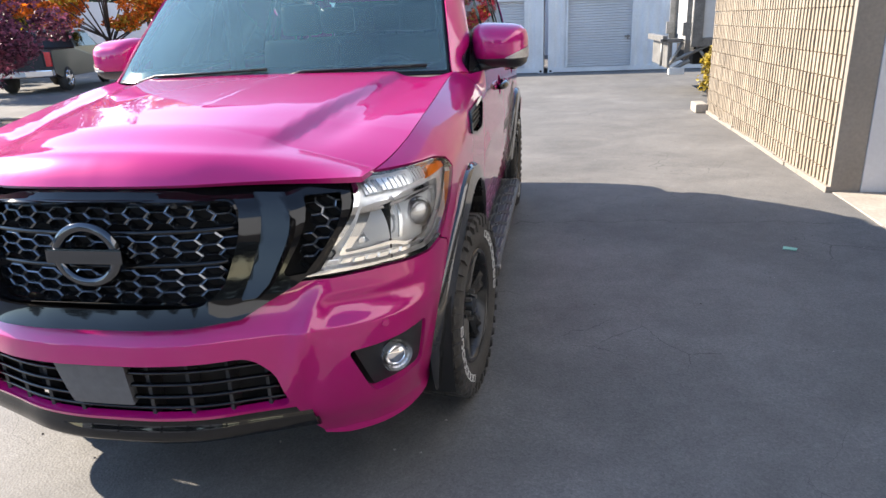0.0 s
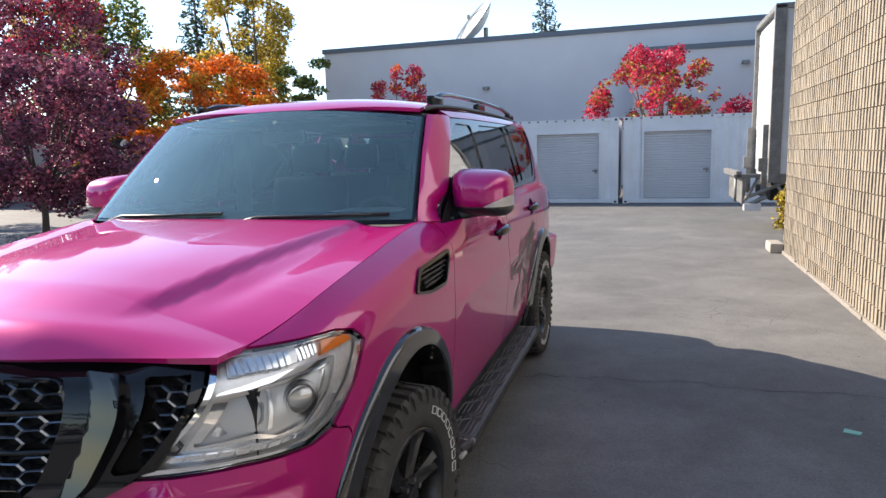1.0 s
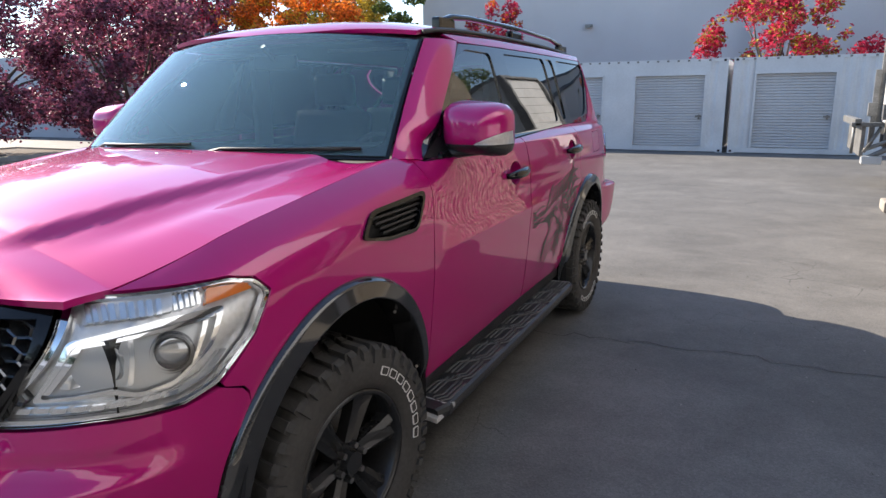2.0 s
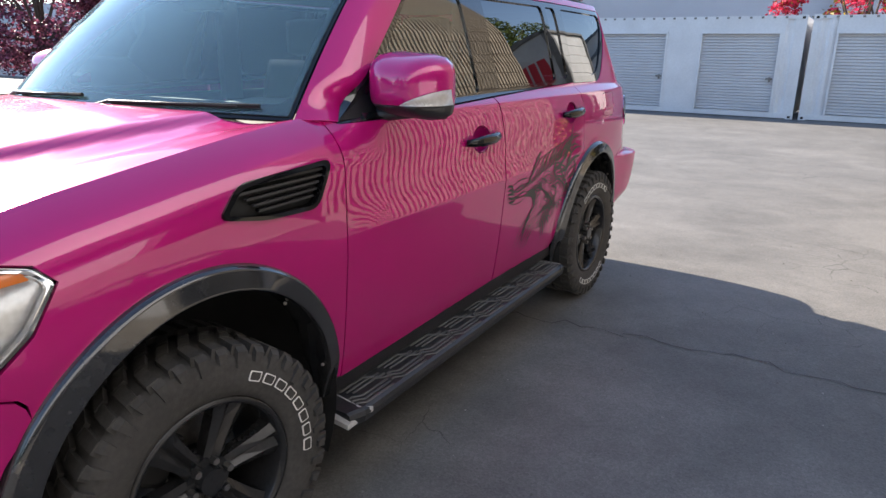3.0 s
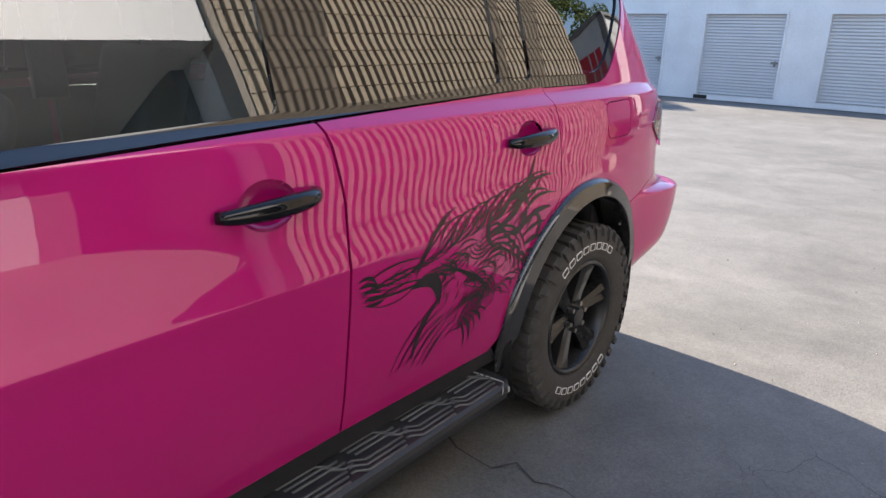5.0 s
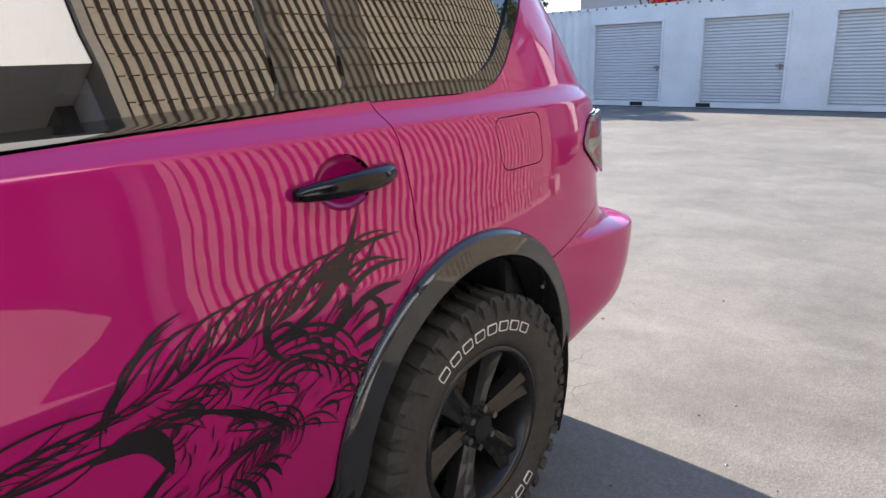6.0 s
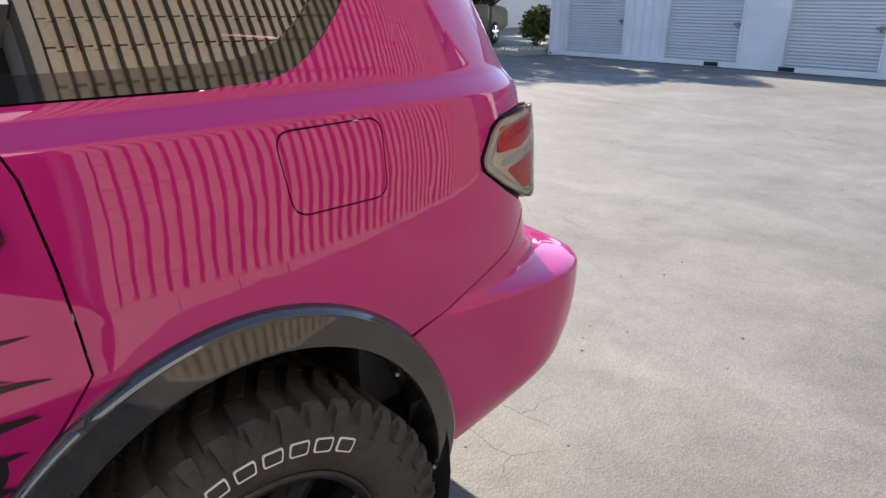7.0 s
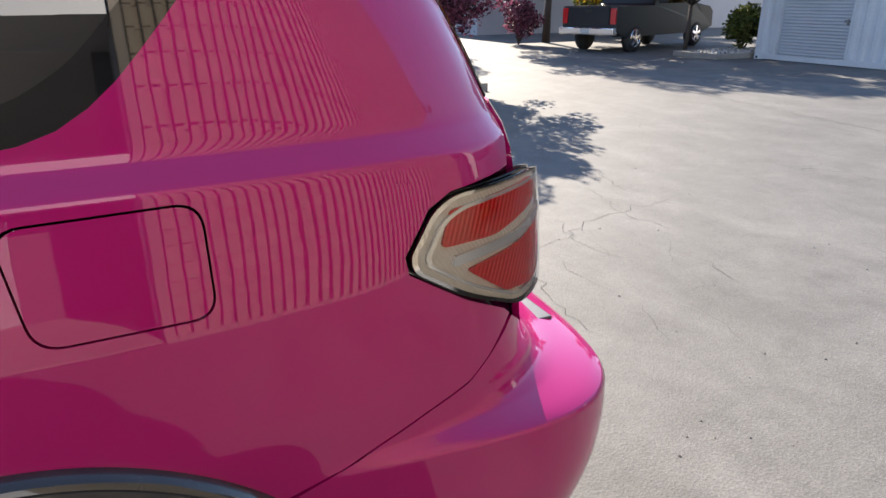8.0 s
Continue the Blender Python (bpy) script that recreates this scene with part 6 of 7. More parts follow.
# running boards
def running_board(s):
    r = empty("running_board")
    r.parent = suv
    Y0, Y1, X0, X1 = 1.44, 3.43, .905, 1.085

    def top(x, y):
        return .322 + .052 * (y - Y0) / (Y1 - Y0)
    bm = bmesh.new()
    sec = [(X0, -.055), (X0, .0), (X0 + .02, .006), (X1 - .018, .006), (X1 - .004, -.002), (X1, -.02), (X1 - .006, -.05)]
    ends = []
    for y, shrink in ((Y0, .0), (Y0 + .05, 1.0), (Y1 - .05, 1.0), (Y1, 0.0)):
        ends.append([bm.verts.new((s * (x - (0 if shrink else .035 * (x > 1.0))), y, top(x, y) + dz - (0 if shrink else .012))) for x, dz in sec])
    for p, q in zip(ends, ends[1:]):
        for i in range(len(sec)):
            j = (i + 1) % len(sec)
            bm.faces.new((p[i], p[j], q[j], q[i]))
    bm.faces.new(ends[0][::-1])
    bm.faces.new(ends[-1])
    bmesh.ops.recalc_face_normals(bm, faces=bm.faces[:])
    part("board", bm, BLACK_SATIN, r, "black running board")
    # raised step ribs: bars with a kink, in repeating fields
    pitch = .236
    for k in range(8):
        y = Y0 + .085 + k * pitch
        bm = bmesh.new()
        for n, x in enumerate((.930, .953, .976)):
            pts = [(x, y + .012 * n), (x, y + .135 + .012 * n), (x + .030, y + .165 + .012 * n), (x + .030, y + .20 + .012 * n)]
            tube(bm, [(s * px, min(py, Y1 - .06), top(px, py) + .008) for px, py in pts], .0052, 6, .9)
        for n, x in enumerate((1.062, 1.040, 1.018)):
            pts = [(x - .026, y - .045 + .012 * n), (x - .026, y - .028 + .012 * n), (x, y + .004 + .012 * n), (x, y + .165 + .012 * n)]
            tube(bm, [(s * px, min(max(py, Y0 + .05), Y1 - .06), top(px, py) + .008) for px, py in pts], .0052, 6, .9)
        part("step_rib", bm, STEP_RIB, r, "raised rubber step ribs", True)
    for y, d in ((Y0, -1), (Y1, 1)):
        bm = bmesh.new()
        e = [(s * .93, y - d * .07, top(1, y) + .010), (s * 1.06, y - d * .05, top(1, y) + .009), (s * 1.088, y - d * .09, top(1, y) - .0), (s * 1.05, y + d * .012, top(1, y) - .045), (s * .94, y + d * .016, top(1, y) - .03)]
        vs = [bm.verts.new(p) for p in e]
        lo = [bm.verts.new((p[0], p[1], p[2] - .02)) for p in e]
        bm.faces.new(vs)
        bm.faces.new(lo[::-1])
        for i in range(5):
            bm.faces.new((vs[i], lo[i], lo[(i + 1) % 5], vs[(i + 1) % 5]))
        bmesh.ops.recalc_face_normals(bm, faces=bm.faces[:])
        part("end_cap", bm, END_CAP, r, "pale folded end cap")
    for y in (1.75, 2.45, 3.15):
        bm = bmesh.new()
        box(bm, min(s * .6, s * .95), max(s * .6, s * .95), y - .03, y + .03, top(1, y) - .055, top(1, y) - .02, .006)
        part("bracket", bm, DARK, r)


for side in (1, -1):
    running_board(side)


# mirrors
def mirror(s):
    mi = empty("door_mirror")
    mi.parent = suv

    C = Vector((s * 1.070, 1.815, 1.478))
    bm = bmesh.new()
    nu, nv = 28, 16
    grid = []
    for i in range(nv + 1):
        t = i / nv
        row = []
        for k in range(nu):
            a = k * math.tau / nu
            cx, cz = math.cos(a), math.sin(a)
            q = (abs(cx) ** 4.3 + abs(cz) ** 4.3) ** (-1 / 4.3)
            r = math.sin(t * math.pi / 2) ** .62 if i < nv else 1
            x = cx * q * .152 * r
            z = cz * q * .116 * r
            depth = -.185 * math.cos(t * math.pi / 2) ** 1.0 + .055
            row.append(bm.verts.new(C + Vector((x, depth + .10 * (s * x + .148) * .35 - .02, z + .035 * (s * x) / .148 * -.3))))
        grid.append(row)
    for a, b in zip(grid, grid[1:]):
        for k in range(nu):
            bm.faces.new((a[k], b[k], b[(k + 1) % nu], a[(k + 1) % nu]))
    bmesh.ops.remove_doubles(bm, verts=bm.verts[:], dist=1e-4)
    bm.faces.new([v for v in grid[-1] if v.is_valid])
    bmesh.ops.recalc_face_normals(bm, faces=bm.faces[:])
    # lower third is the black base
    bm2 = bm.copy()
    bmesh.ops.bisect_plane(bm, geom=bm.verts[:] + bm.edges[:] + bm.faces[:], plane_co=C + Vector((0, 0, -.062)), plane_no=(0, 0, 1), clear_inner=True)
    part("shell", bm, PAINT, mi, "magenta mirror shell", True)
    bmesh.ops.bisect_plane(bm2, geom=bm2.verts[:] + bm2.edges[:] + bm2.faces[:], plane_co=C + Vector((0, 0, -.064)), plane_no=(0, 0, 1), clear_outer=True)
    bmesh.ops.holes_fill(bm2, edges=bm2.edges[:], sides=0)
    part("base", bm2, BLACK_SATIN, mi, "black mirror base", True)
    bm = bmesh.new()
    # indicator lens wrapped over the outer lower edge
    n = 16
    rows = [[], [], []]
    for k in range(n):
        v = k / (n - 1)
        x = .035 + .116 * v
        for j, h in enumerate((-.063, -.061 + .026 * v, -.060 + .052 * v)):
            best = None
            for t in range(60):
                a = t / 59
                dep = -.185 * math.cos(a * math.pi / 2) + .055
                r = max(1e-4, math.sin(a * math.pi / 2) ** .62)
                if (abs(x / (.152 * r)) ** 4.3 + abs(h / (.116 * r)) ** 4.3) <= 1:
                    best = dep
                    break
            if best is None:
                best = .045
            rows[j].append(bm.verts.new(C + Vector((s * (x + .004), best + .10 * (x + .148) * .35 - .026, h))))
    for a, b in zip(rows, rows[1:]):
        for k in range(n - 1):
            bm.faces.new((a[k], a[k + 1], b[k + 1], b[k]))
    bmesh.ops.solidify(bm, geom=bm.faces[:], thickness=-.010)
    bmesh.ops.recalc_face_normals(bm, faces=bm.faces[:])
    part("indicator", bm, LAMP_SILVER, mi, "clear indicator lens", True)
    bm = bmesh.new()
    tube(bm, [C + Vector((s * .02, .01, -.085)), C + Vector((-s * .06, .0, -.100)), (s * .955, 1.745, 1.372)], [.042, .035, .038], 10, .7)
    part("arm", bm, BLACK_SATIN, mi, "", True)
    bm = bmesh.new()
    vs = [bm.verts.new(skin(s * u_y(y), z) + Vector((s * .006, 0, 0))) for y, z in ((1.56, 1.364), (1.80, 1.374), (1.93, 1.56), (1.83, 1.56))]
    bm.faces.new(vs)
    bmesh.ops.solidify(bm, geom=bm.faces[:], thickness=.012)
    part("sail", bm, BLACK_SATIN, mi)


for side in (1, -1):
    mirror(side)


# rear: bumper, tail lamps, tailgate
def rear_end():
    top = [(u_y(4.3965), .8590), (u_y(4.47), .888), (u_y(4.55), .914), (u_y(4.64), .943), (u_y(4.73), .968), (u_y(4.785), .998), (5.775, 1.045)]
    arc = [(u_y(4.475 - .0), .80), (u_y(4.535), .62), (u_y(4.53), .52)]
    low = [(u_y(4.60), .475), (u_y(4.72), .50), (u_y(4.85), .55), (6.2, .57)]
    half = [(5.9, .96)] + top[::-1] + arch("rear", 43, 6, 10, -.035) + low
    END = float(_U[-1])

    def f(v, z):
        # v runs across the tail: 0 is the middle
        a = END - abs(v)
        p = skin(a, z)
        return Vector((math.copysign(p.x, v) if v else 0.0, p.y, p.z))
    conv = [(END - u, z) for u, z in half]
    panel("rear_bumper", conv + [(-a, z) for a, z in reversed(conv)], f, PAINT, suv, cell=.025, lip=.03, cuts=[(0, q) for q in (.866, .872, .880, .890, .900, .908, .914)])
    g = panel("tailgate", [(END - 5.90, .965), (END - 5.845, 1.06), (END - 5.845, 1.415), (-(END - 5.845), 1.415), (-(END - 5.845), 1.06), (-(END - 5.90), .965)], f, PAINT, suv, cell=.04)
    panel("rear_glass", [(END - 5.84, 1.425), (END - 5.84, 1.80), (END - 5.86, 1.84), (-(END - 5.86), 1.84), (-(END - 5.84), 1.80), (-(END - 5.84), 1.425)], f, TINTED, suv, cell=.05, lip=.006, label="dark privacy rear glass")
    panel("roof_spoiler", [(END - 5.70, 1.845), (END - 5.70, 1.93), (-(END - 5.70), 1.93), (-(END - 5.70), 1.845)], f, PAINT, suv, cell=.05, lip=.02)
    for s in (1, -1):
        lam = empty("tail_lamp")
        lam.parent = suv
        outer = [(5.745, 1.0745), (5.647, 1.1245), (5.533, 1.1965), (5.527, 1.2245), (5.579, 1.288), (5.6255, 1.3075), (5.80, 1.316), (5.885, 1.300), (5.905, 1.22), (5.885, 1.13), (5.81, 1.082)]

        def sk(u, z):
            p = skin(u, z)
            return p + Vector((0, .038 * step(5.60, 5.84, abs(u)), 0))
        panel("lamp_seal", sided(rounded(outer, .03), s), sk, BLACK_GLOSS, lam, cell=.03, off=-.007, lip=.02)
        inn = [(5.744, 1.0775), (5.648, 1.1275), (5.537, 1.198), (5.5315, 1.2235), (5.582, 1.2855), (5.6265, 1.304), (5.80, 1.310), (5.880, 1.295), (5.898, 1.22), (5.880, 1.134), (5.808, 1.088)]
        panel("lens", sided(rounded(inn, .025), s), sk, CLEAR, lam, cell=.03, off=.009, lip=.006, label="clear tail lamp lens").visible_shadow = False
        panel("reflector", sided(rounded(inn, .025), s), sk, LAMP_SILVER, lam, cell=.03, off=.0, lip=.0, label="pale chrome lamp interior")
        ring_in = [(5.742, 1.094), (5.660, 1.140), (5.562, 1.203), (5.560, 1.219), (5.597, 1.268), (5.635, 1.284), (5.80, 1.296), (5.866, 1.284), (5.884, 1.22), (5.866, 1.145), (5.802, 1.101)]
        panel("chrome_ring", sided(rounded(inn, .025), s), sk, CHROME, lam, holes=[sided(rounded([(5.744 + (u - 5.744) * .95, 1.20 + (z - 1.20) * .94) for u, z in inn], .025), s)], cell=.03, off=.005, lip=.006)
        panel("chrome_ring", sided(rounded(ring_in, .02), s), sk, SILVER, lam, holes=[sided(rounded([(5.74 + (u - 5.74) * .95, 1.20 + (z - 1.20) * .94) for u, z in ring_in], .02), s)], cell=.03, off=.006, lip=.006)
        panel("brake_lamp", sided(rounded([(5.592, 1.226), (5.616, 1.282), (5.80, 1.297), (5.862, 1.270), (5.70, 1.222)], .012), s), sk, RED_LENS, lam, cell=.03, off=.004, lip=.006, label="red ribbed lamp field")
        panel("turn_lamp", sided(rounded([(5.640, 1.178), (5.745, 1.192), (5.862, 1.224), (5.872, 1.155), (5.797, 1.103), (5.72, 1.113)], .012), s), sk, RED_LENS, lam, cell=.03, off=.004, lip=.006, label="red lower lamp field")
        panel("chrome_blade", sided(rounded([(5.612, 1.190), (5.615, 1.207), (5.74, 1.216), (5.845, 1.243), (5.847, 1.226), (5.745, 1.198)], .006), s), sk, SILVER, lam, cell=.03, off=.007, lip=.008)
    for x in (-.55, .55):
        bm = bmesh.new()
        box(bm, x - .14, x + .14, 4.99, 5.08, .888, .900, .004)
        part("step_pad", bm, PLATE, suv, "grey bumper step pad")


rear_end()


# roof rails
def roof_rail(s):
    rl = empty("roof_rail")
    rl.parent = suv
    bm = bmesh.new()
    pts = [(2.13, -.012), (2.20, .030), (2.30, .052), (2.5, .062), (3.2, .066), (3.9, .062), (4.15, .046), (4.26, .016), (4.32, -.012)]
    tube(bm, [(s * (.705 - .0), y, roof(.705, y).z + h) for y, h in pts], [.012, .020, .021, .018, .018, .018, .020, .018, .010], 10, .8)
    part("rail", bm, BLACK_GLOSS, rl, "gloss black roof rail", True)
    for y in (2.22, 3.2, 4.2):
        bm = bmesh.new()
        z = roof(.705, y).z
        box(bm, s * .705 - .022, s * .705 + .022, y - .09, y + .09, z - .02, z + .045, .014)
        part("foot", bm, BLACK_GLOSS, rl)


for side in (1, -1):
    roof_rail(side)
    bm = bmesh.new()
    tube(bm, [(side * .742, float(y), roof(.742, float(y)).z - .006) for y in np.linspace(1.94, 4.5, 18)], .012, 6)
    part("roof_gutter", bm, BLACK_SATIN, suv, "", True)


# wipers
def wiper(x0, x1):
    bm = bmesh.new()
    def at(x, t, h):
        p = screen(x / .83, t)
        return p + Vector((0, -.45, .8)).normalized() * h
    tube(bm, [at(x0, -.02, .012), at(x0 + .10 * (1 if x1 > x0 else -1), .012, .024), at((x0 + x1) / 2, .022, .022), at(x1, .038, .016)], [.013, .009, .0065, .005], 8, .7)
    arm = part("wiper", bm, BLACK_SATIN, suv, "black wiper arm", True)
    bm = bmesh.new()
    tube(bm, [at(x0 + (x1 - x0) * v, .012 + .034 * v, .012) for v in (.18, .5, .8, 1.12)], .007, 6)
    part("blade", bm, DARK, arm)


wiper(.08, .66)
wiper(-.66, -.06)


# cabin
def cabin():
    bm = bmesh.new()
    box(bm, -.80, .80, 1.50, 3.42, .52, .60)
    box(bm, -.48, .48, 3.42, 4.75, .52, .60)
    box(bm, -.84, .84, 4.35, 4.62, .60, 1.30, .03)
    part("cabin_floor", bm, CLOTH, suv)
    bm = bmesh.new()
    secs = [(-.82, 0), (-.4, .0), (0, .01), (.30, .01), (.42, .03), (.62, .03), (.82, 0)]
    rows = []
    for x, up in secs:
        b = 1.20 + .2 * (x / .86) ** 2
        rows.append([bm.verts.new((x, b + dy, z + (up if dy > .3 else 0))) for dy, z in ((.02, 1.33), (.20, 1.385), (.42, 1.385), (.54, 1.355), (.58, 1.25), (.52, .75))])
    for a, b in zip(rows, rows[1:]):
        for i in range(5):
            bm.faces.new((a[i], a[i + 1], b[i + 1], b[i]))
    bmesh.ops.recalc_face_normals(bm, faces=bm.faces[:])
    part("dashboard", bm, DASH, suv, "dark grey dashboard", True)
    sw = empty("steering_wheel")
    sw.parent = suv
    m = pose(.40, 2.02, 1.27, 62, 0, 0)
    bm = bmesh.new()
    tube(bm, [m @ Vector((.185 * math.cos(a), .185 * math.sin(a), 0)) for a in [k * math.tau / 28 for k in range(29)]], .016, 8, 1, (.1, .4, .9))
    part("rim", bm, CLOTH, sw, "", True)
    bm = bmesh.new()
    box(bm, -.07, .07, -.06, .06, -.03, .015, .02, m)
    for a in (0, math.pi, -math.pi / 2):
        rod(bm, m @ Vector((0, 0, 0)), m @ Vector((.17 * math.cos(a), .17 * math.sin(a), 0)), .016)
    part("hub", bm, DASH, sw)
    bm = bmesh.new()
    rod(bm, (.40, 2.0, 1.26), (.40, 1.72, 1.18), .04)
    part("column", bm, DASH, sw)

    def seat(x, y, wide, name):
        st = empty(name)
        st.parent = suv
        bm = bmesh.new()
        box(bm, x - wide / 2, x + wide / 2, y - .5, y, .80, 1.0, .05)
        part("cushion", bm, CLOTH, st, "", True)
        bm = bmesh.new()
        box(bm, x - wide / 2, x + wide / 2, -.07, .07, 0, .62, .06, Matrix.Translation((0, y + .02, .93)) @ Matrix.Rotation(radians(-14), 4, "X"))
        part("backrest", bm, CLOTH, st, "", True)
        heads = (x,) if wide < .8 else (x - .42, x, x + .42)
        for h in heads:
            bm = bmesh.new()
            box(bm, h - .13, h + .13, y + .13, y + .24, 1.56, 1.77, .045)
            for q in (-.05, .05):
                rod(bm, (h + q, y + .17, 1.45), (h + q, y + .18, 1.60), .008)
            part("headrest", bm, CLOTH, st, "", True)
    seat(.40, 2.72, .52, "front_seat")
    seat(-.40, 2.72, .52, "front_seat")
    seat(0, 3.62, 1.35, "rear_seat")
    bm = bmesh.new()
    p = screen(0, .86)
    box(bm, -.12, .12, p.y + .10, p.y + .13, p.z - .11, p.z - .04, .012)
    rod(bm, (0, p.y + .10, p.z - .06), (0, p.y + .03, p.z + .0), .012)
    part("rear_view_mirror", bm, BLACK_SATIN, suv)
    bm = bmesh.new()
    for s in (-1, 1):
        box(bm, s * .40 - .22, s * .40 + .22, 1.98, 2.14, 1.83, 1.85, .006)
    part("sun_visor", bm, PLATE, suv, "folded grey sun visors")
    bm = bmesh.new()
    box(bm, -.70, .70, 2.0, 4.45, 1.875, 1.89)
    part("headliner", bm, PLATE, suv, "grey headliner")
    for s in (-1, 1):
        bm = bmesh.new()
        for y0, y1 in ((1.55, 2.66), (2.70, 3.70)):
            box(bm, min(s * .86, s * .90), max(s * .86, s * .90), y0, y1, .55, 1.345, .01)
        part("door_card", bm, CLOTH, suv)
        bm = bmesh.new()
        box(bm, min(s * .76, s * .80), max(s * .76, s * .80), 2.58, 2.72, 1.30, 1.86, .01)
        part("inner_pillar", bm, DASH, suv)


cabin()


def underbody():
    bm = bmesh.new()
    box(bm, -.50, .50, .25, 4.6, .34, .52)
    for x in (-.45, .45):
        box(bm, x - .06, x + .06, .2, 4.7, .30, .42)
    box(bm, -.85, .85, 1.45, 3.45, .42, .56)
    box(bm, -.85, .85, .12, .30, .55, 1.05)
    box(bm, -.86, .86, .30, 1.25, 1.02, 1.06)
    box(bm, -.84, .84, 4.5, 4.75, .50, .95)
    for y in (.935, 4.01):
        rod(bm, (-.75, y, HUB), (.75, y, HUB), .06)
    part("underbody", bm, DARK, suv)


underbody()


# black vinyl graphic: flowing abstract strokes on the rear door
def stroke(pts, width, seed=0):
    """A tapered ribbon on the door's skin through (y, z) points."""
    dense = _spline(pts, 8 * len(pts))
    n = len(dense)
    vs = []
    for i, (y, z) in enumerate(dense):
        a, b = dense[max(i - 1, 0)], dense[min(i + 1, n - 1)]
        d = Vector((b[0] - a[0], b[1] - a[1])).normalized()
        w = width * math.sin(math.pi * min(1, max(.02, i / (n - 1)))) ** .8
        for k in (-1, 1):
            yy, zz = y - d.y * w * k, z + d.x * w * k
            p = skin(u_y(yy), zz)
            vs.append((p.x + .0022, p.y, p.z))
    fs = [(2 * i, 2 * i + 1, 2 * i + 3, 2 * i + 2) for i in range(n - 1)]
    return vs, fs


def graphic():
    """Flowing tribal ribbons: long blades, paired outlines, knots of arcs and barbs."""
    rnd = random.Random(12)
    vs, fs = [], []

    def add(points, w):
        a, b = stroke(points, w)
        k = len(vs)
        vs.extend(a)
        fs.extend([tuple(i + k for i in f) for f in b])

    def arc(y, z, r, a0, a1, w, flatten=.85, tighten=1.0):
        n = 9
        add([(y + r * (1 + (tighten - 1) * k / (n - 1)) * math.cos(a0 + (a1 - a0) * k / (n - 1)), z + flatten * r * (1 + (tighten - 1) * k / (n - 1)) * math.sin(a0 + (a1 - a0) * k / (n - 1))) for k in range(n)], w)

    def sweep(p, q, bow, w, hook=0.0):
        """A blade from p to q, bowed sideways, its tip hooked."""
        d = Vector((q[0] - p[0], q[1] - p[1]))
        s = Vector((-d.y, d.x))
        pts = []
        for k in range(6):
            v = k / 5
            c = Vector(p) + d * v + s * (bow * math.sin(math.pi * v) + hook * v * v * v)
            pts.append((c.x, c.y))
        add(pts, w)

    def leaf_shape(p, q, bow, gap, w):
        """A hollow leaf: two blades that meet at both ends."""
        sweep(p, q, bow + gap, w)
        sweep(p, q, bow - gap, w * .7)

    # crest: hollow leaves that rise to the rear
    for k in range(9):
        v = k / 8
        p = (2.98 + .50 * v, .945 + .10 * v)
        leaf_shape(p, (p[0] + .13 + .05 * v, p[1] + .105 - .02 * v), .14, .07, .0035)
        sweep((p[0] + .03, p[1] - .005), (p[0] + .15, p[1] + .075), -.10, .0050 + .0020 * (k % 2), .08)
        if k % 2:
            arc(p[0] + .085, p[1] + .028, .030, .6, 5.2, .0028, 1, .4)
    for k in range(6):
        sweep((2.955 + .012 * k, .88 + .024 * k), (3.03 + .022 * k, 1.02 + .014 * k), .12, .0034)
    # tall flame and barbs over the wheel arch
    sweep((3.28, .955), (3.60, 1.165), -.12, .013, .12)
    sweep((3.30, .985), (3.57, 1.125), .05, .005)
    sweep((3.44, 1.075), (3.70, 1.118), .06, .006)
    sweep((3.50, 1.060), (3.66, 1.090), .02, .005, -.2)
    for k in range(6):
        sweep((3.47 + .02 * k, .965 - .032 * k), (3.715 - .025 * k, 1.045 - .052 * k), .16 - .03 * k, .007 + .004 * (k % 2))
        sweep((3.52 + .01 * k, .945 - .034 * k), (3.69 - .03 * k, 1.000 - .055 * k), .10, .0035)
    # bold crescents
    arc(3.47, 1.00, .085, 2.5, .1, .013, .9, .8)
    arc(3.46, .985, .060, -.4, -2.2, .014, .8)
    arc(3.385, .985, .085, 2.2, 4.4, .010, 1.0)
    sweep((3.44, .93), (3.52, 1.02), -.25, .017)
    arc(3.56, .93, .065, 1.5, -1.3, .010)
    # plaited bands behind
    for k in range(6):
        arc(3.37, .80, .075 + .022 * k, 2.6 - .06 * k, .25, .0030 + .0012 * (k % 3), .95)
    for k in range(7):
        sweep((3.34 + .028 * k, .925 - .016 * k), (3.40 + .030 * k, .850 - .024 * k), .2, .0038)
    for k in range(4):
        arc(3.12, .955, .050 + .020 * k, 3.6, 5.9, .0030, .8)
        arc(3.27, .955, .030 + .016 * k, 3.3, 6.0, .0028, .9)
    for k in range(7):
        sweep((2.985 + .035 * k, .895 - .004 * k), (3.20 + .032 * k, .835 - .022 * k), .16 - .02 * k, .0026 + .0010 * (k % 3))
    # ribbons that run forward
    for k in range(8):
        v = k / 7
        sweep((2.715 + .02 * v, .935 - .075 * v), (2.94 + .07 * v + .05 * (k % 3), .965 - .105 * v), (-.13, .10, -.04)[k % 3], .0018 + .0012 * (k % 3), .10 - .08 * (k % 2))
    for k in range(5):
        sweep((2.715 + .010 * k, .945 - .020 * k), (2.795 + .008 * k, .915 - .012 * k), .25 - .08 * k, .0060)
    # dark sweep and flowing tails below
    sweep((2.935, .865), (3.075, .770), .34, .024)
    sweep((3.085, .800), (2.96, .600), -.12, .012)
    for k in range(6):
        sweep((3.10 + .004 * k, .780 - .022 * k), (2.86 + .030 * k, .575 - .004 * k), -.13 + .02 * k, .0028 + .0012 * (k % 2))
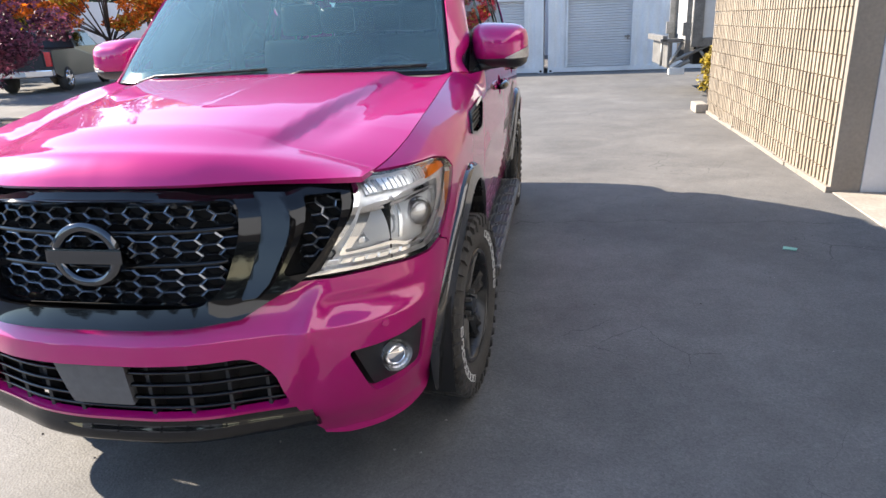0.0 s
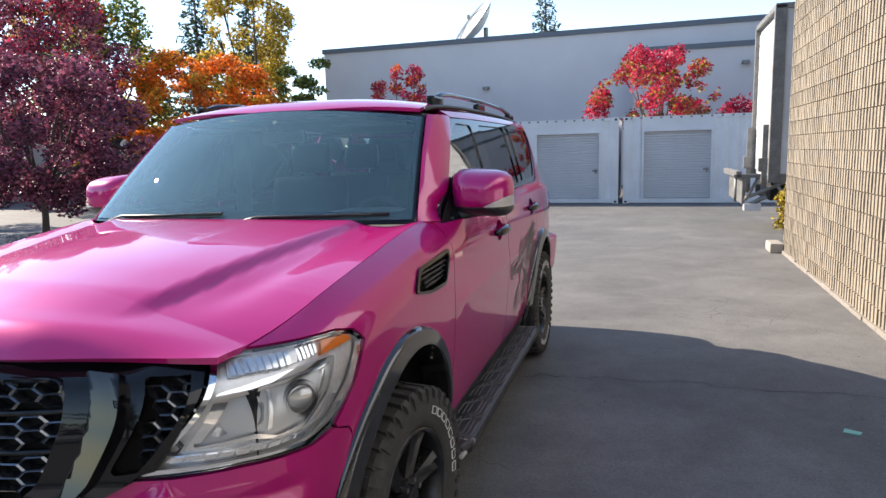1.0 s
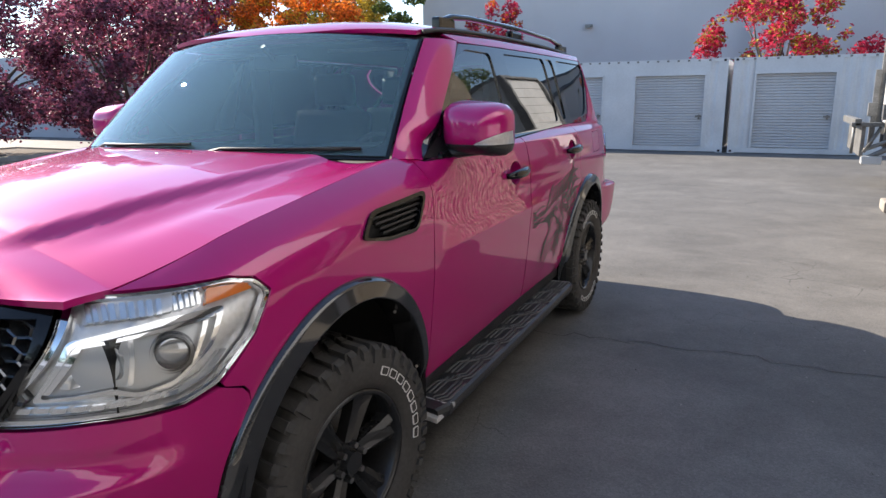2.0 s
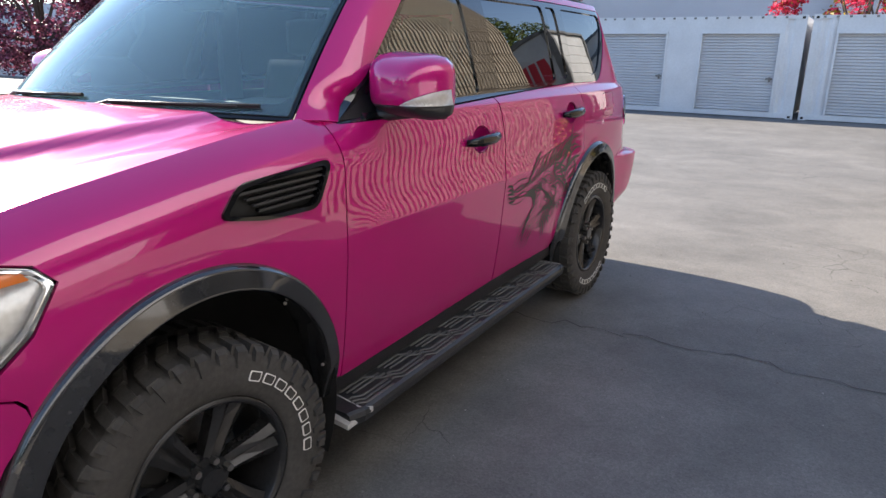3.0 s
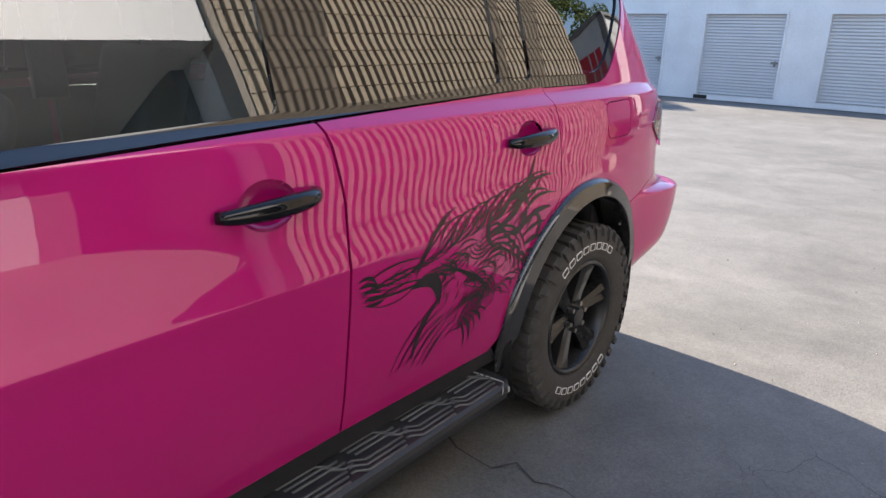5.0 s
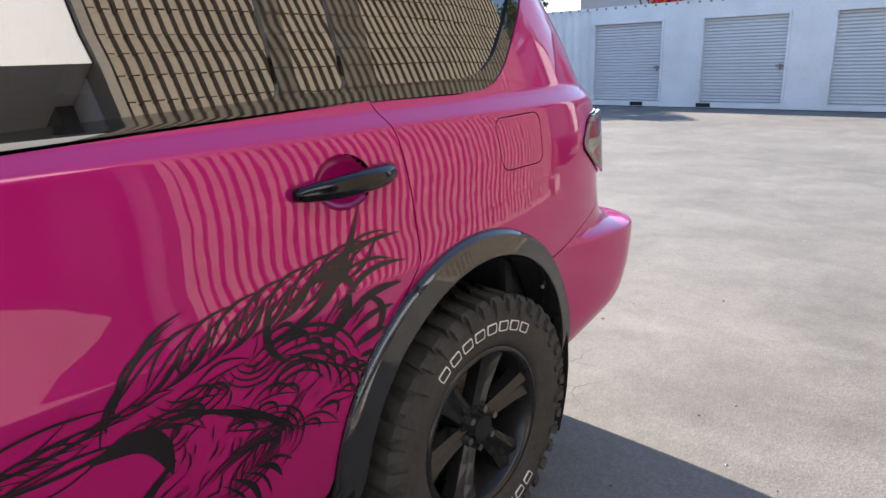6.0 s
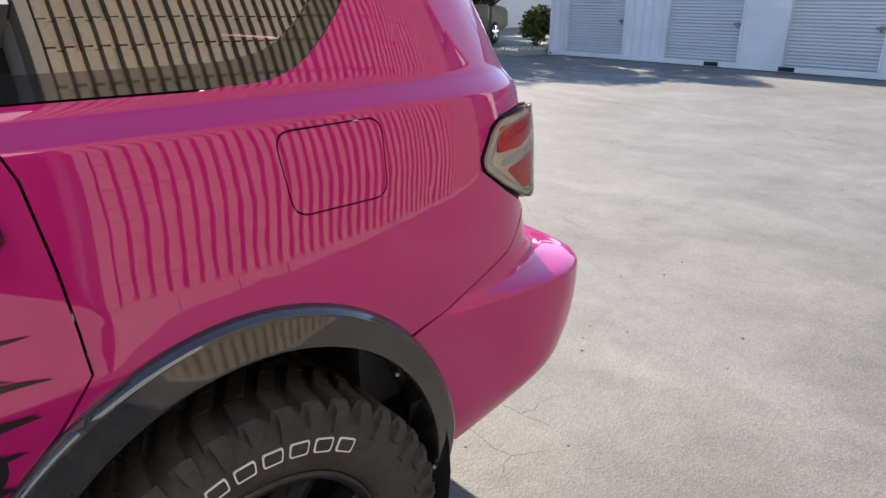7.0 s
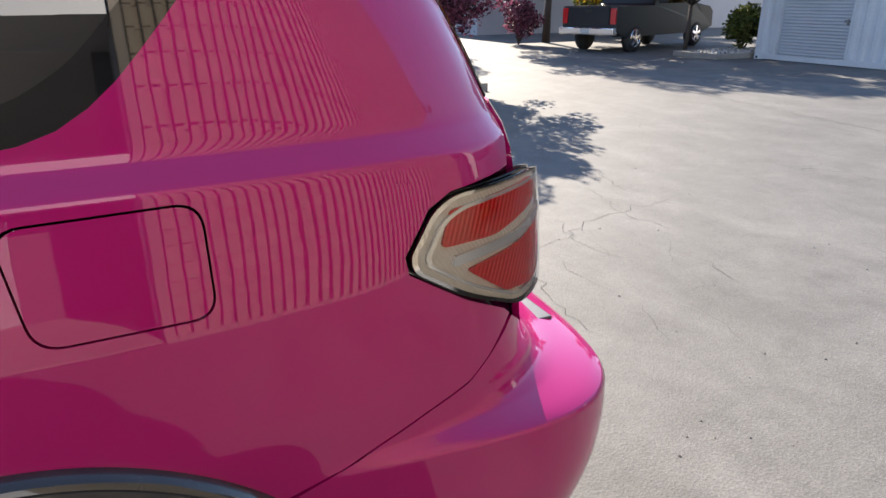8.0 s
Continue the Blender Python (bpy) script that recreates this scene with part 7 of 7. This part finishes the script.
    for k in range(6):
        sweep((3.10 + .035 * k, .685 + .014 * k), (3.335 - .004 * k, .770 - .012 * k), .10, .0030)
        sweep((3.13 + .028 * k, .650 + .012 * k), (3.33, .705 + .016 * k), -.14, .0026)
    for k in range(5):
        sweep((3.165 + .028 * k, .690), (3.225 + .030 * k, .545 + .028 * k), .16, .0040 + .0035 * (k % 2))
    for k in range(5):
        arc(3.285, .735, .030 + .016 * k, 1.9, -.9, .0030)
    for k in range(5):
        sweep((3.03 + .07 * k, .60 + .012 * k), (3.12 + .065 * k, .655 + .010 * k), .08, .0016)
    # knots of hollow bands across the middle
    for k in range(10):
        y, z = 3.02 + .055 * k, .885 - .024 * k + .045 * (k % 3)
        leaf_shape((y, z), (y + .13, z - .05 + .035 * (k % 3)), .22 - .05 * (k % 4), .10, .0030)
        arc(y + .05, z - .03, .034, 2.8, -.6 - .3 * (k % 2), .0042, .9, .6)
    for k in range(8):
        y = 3.30 + .035 * k
        sweep((y, .985 - .030 * k), (y + .06, .935 - .030 * k), .5, .0060, .2)
    for k in range(7):
        leaf_shape((2.745 + .045 * k, .905 + .004 * k), (2.86 + .040 * k, .885 + .010 * k), .12, .08, .0022)
    for k in range(6):
        leaf_shape((3.18 + .030 * k, .64 + .02 * k), (3.26 + .028 * k, .735 + .018 * k), .10, .09, .0028)
    for _ in range(110):
        y, z = rnd.uniform(2.98, 3.56), rnd.uniform(.66, 1.05)
        if z < .60 + max(0, y - 3.22) * 1.0 or z > .98 + (y - 2.95) * .22:
            continue
        a, q = rnd.uniform(.2, 1.4), rnd.uniform(.03, .06)
        sweep((y, z), (y + q * math.cos(a), z + q * math.sin(a)), rnd.uniform(-.2, .2), rnd.uniform(.0012, .0026))
    tagged(raw("vinyl_graphic", vs, fs, DECAL, suv, "black abstract swirling vinyl graphic"), kind="stuff")


graphic()


def widen():
    """The flank away from the drive stands a little further out."""
    for ob in bpy.data.objects:
        top = ob
        while top.parent:
            top = top.parent
        if top is not suv:
            continue
        if ob.name.startswith("wheel") and ob.data is None:
            if ob.matrix_basis.translation.x < 0:
                ob.matrix_basis = Matrix.Translation((-.11, 0, 0)) @ ob.matrix_basis
        elif ob.data and ob.data.users == 1 and not (ob.parent.name.startswith("wheel") or ob.parent.name.startswith("rim") or ob.parent.name.startswith("tyre")):
            for v in ob.data.vertices:
                if v.co.x < .3:
                    v.co.x -= .085 * (.3 - v.co.x)


widen()


# ---- fluted blocks of the wall, laid last ----
def block_mesh(name, length, height=.190, ribs=4):
    """One split-face block: upright ribs with worn, uneven faces."""
    rnd = random.Random(len(name) + int(length * 100))
    prof = []
    p = length / ribs
    for k in range(ribs):
        a = -length / 2 + k * p
        prof += [(a + p * .02, .0), (a + p * .06, -.045 - rnd.uniform(0, .004)), (a + p * .58, -.046 - rnd.uniform(0, .004)), (a + p * .63, 0.0)]
    rows = []
    vs, fs = [], []
    for z in (.0005, height * .5, height):
        rows.append(len(vs))
        vs += [(d + (rnd.uniform(-.0015, .0015) if d else 0), y, z) for y, d in prof]
    n = len(prof)
    for a, b in zip(rows, rows[1:]):
        for i in range(n - 1):
            fs.append((a + i + 1, a + i, b + i, b + i + 1))
    k = len(vs)
    vs += [(.02, y, z) for z in (.0005, height) for y, d in prof]
    for i in range(n - 1):
        fs.append((rows[0] + i, rows[0] + i + 1, k + i + 1, k + i))
        fs.append((rows[2] + i + 1, rows[2] + i, k + n + i, k + n + i + 1))
    me = bpy.data.meshes.new(name)
    me.from_pydata(vs, [], fs)
    me.materials.append(BLOCK)
    return me


def lay_blocks():
    meshes = [block_mesh("block_face_%s" % w, .3985) for w in ("a", "bb", "ccc")]
    half = block_mesh("half_face", .1985, ribs=2)
    rnd = random.Random(5)
    far_v, far_f = [], []
    made = 0
    for c in range(COURSES):
        z = c * .2
        y = WY0 + .105
        first = True
        while y < WY1 - .05:
            if first and c % 2:
                me, w = half, .2
            elif WY1 - y < .3:
                me, w = half, .2
            else:
                me, w = rnd.choice(meshes), .4
            first = False
            place = Vector((WX - .004 + rnd.uniform(-.002, .002), y + w / 2, z))
            if made < 300:
                o = new("block", me)
                o.parent = wall_east
                o.location = place
                made += 1
            else:
                k = len(far_v)
                far_v += [tuple(v.co + place) for v in me.vertices]
                far_f += [tuple(i + k for i in p.vertices) for p in me.polygons]
            y += w
    o = raw("upper_blocks", far_v, far_f, BLOCK, wall_east)
    tagged(o, kind="stuff")


lay_blocks()
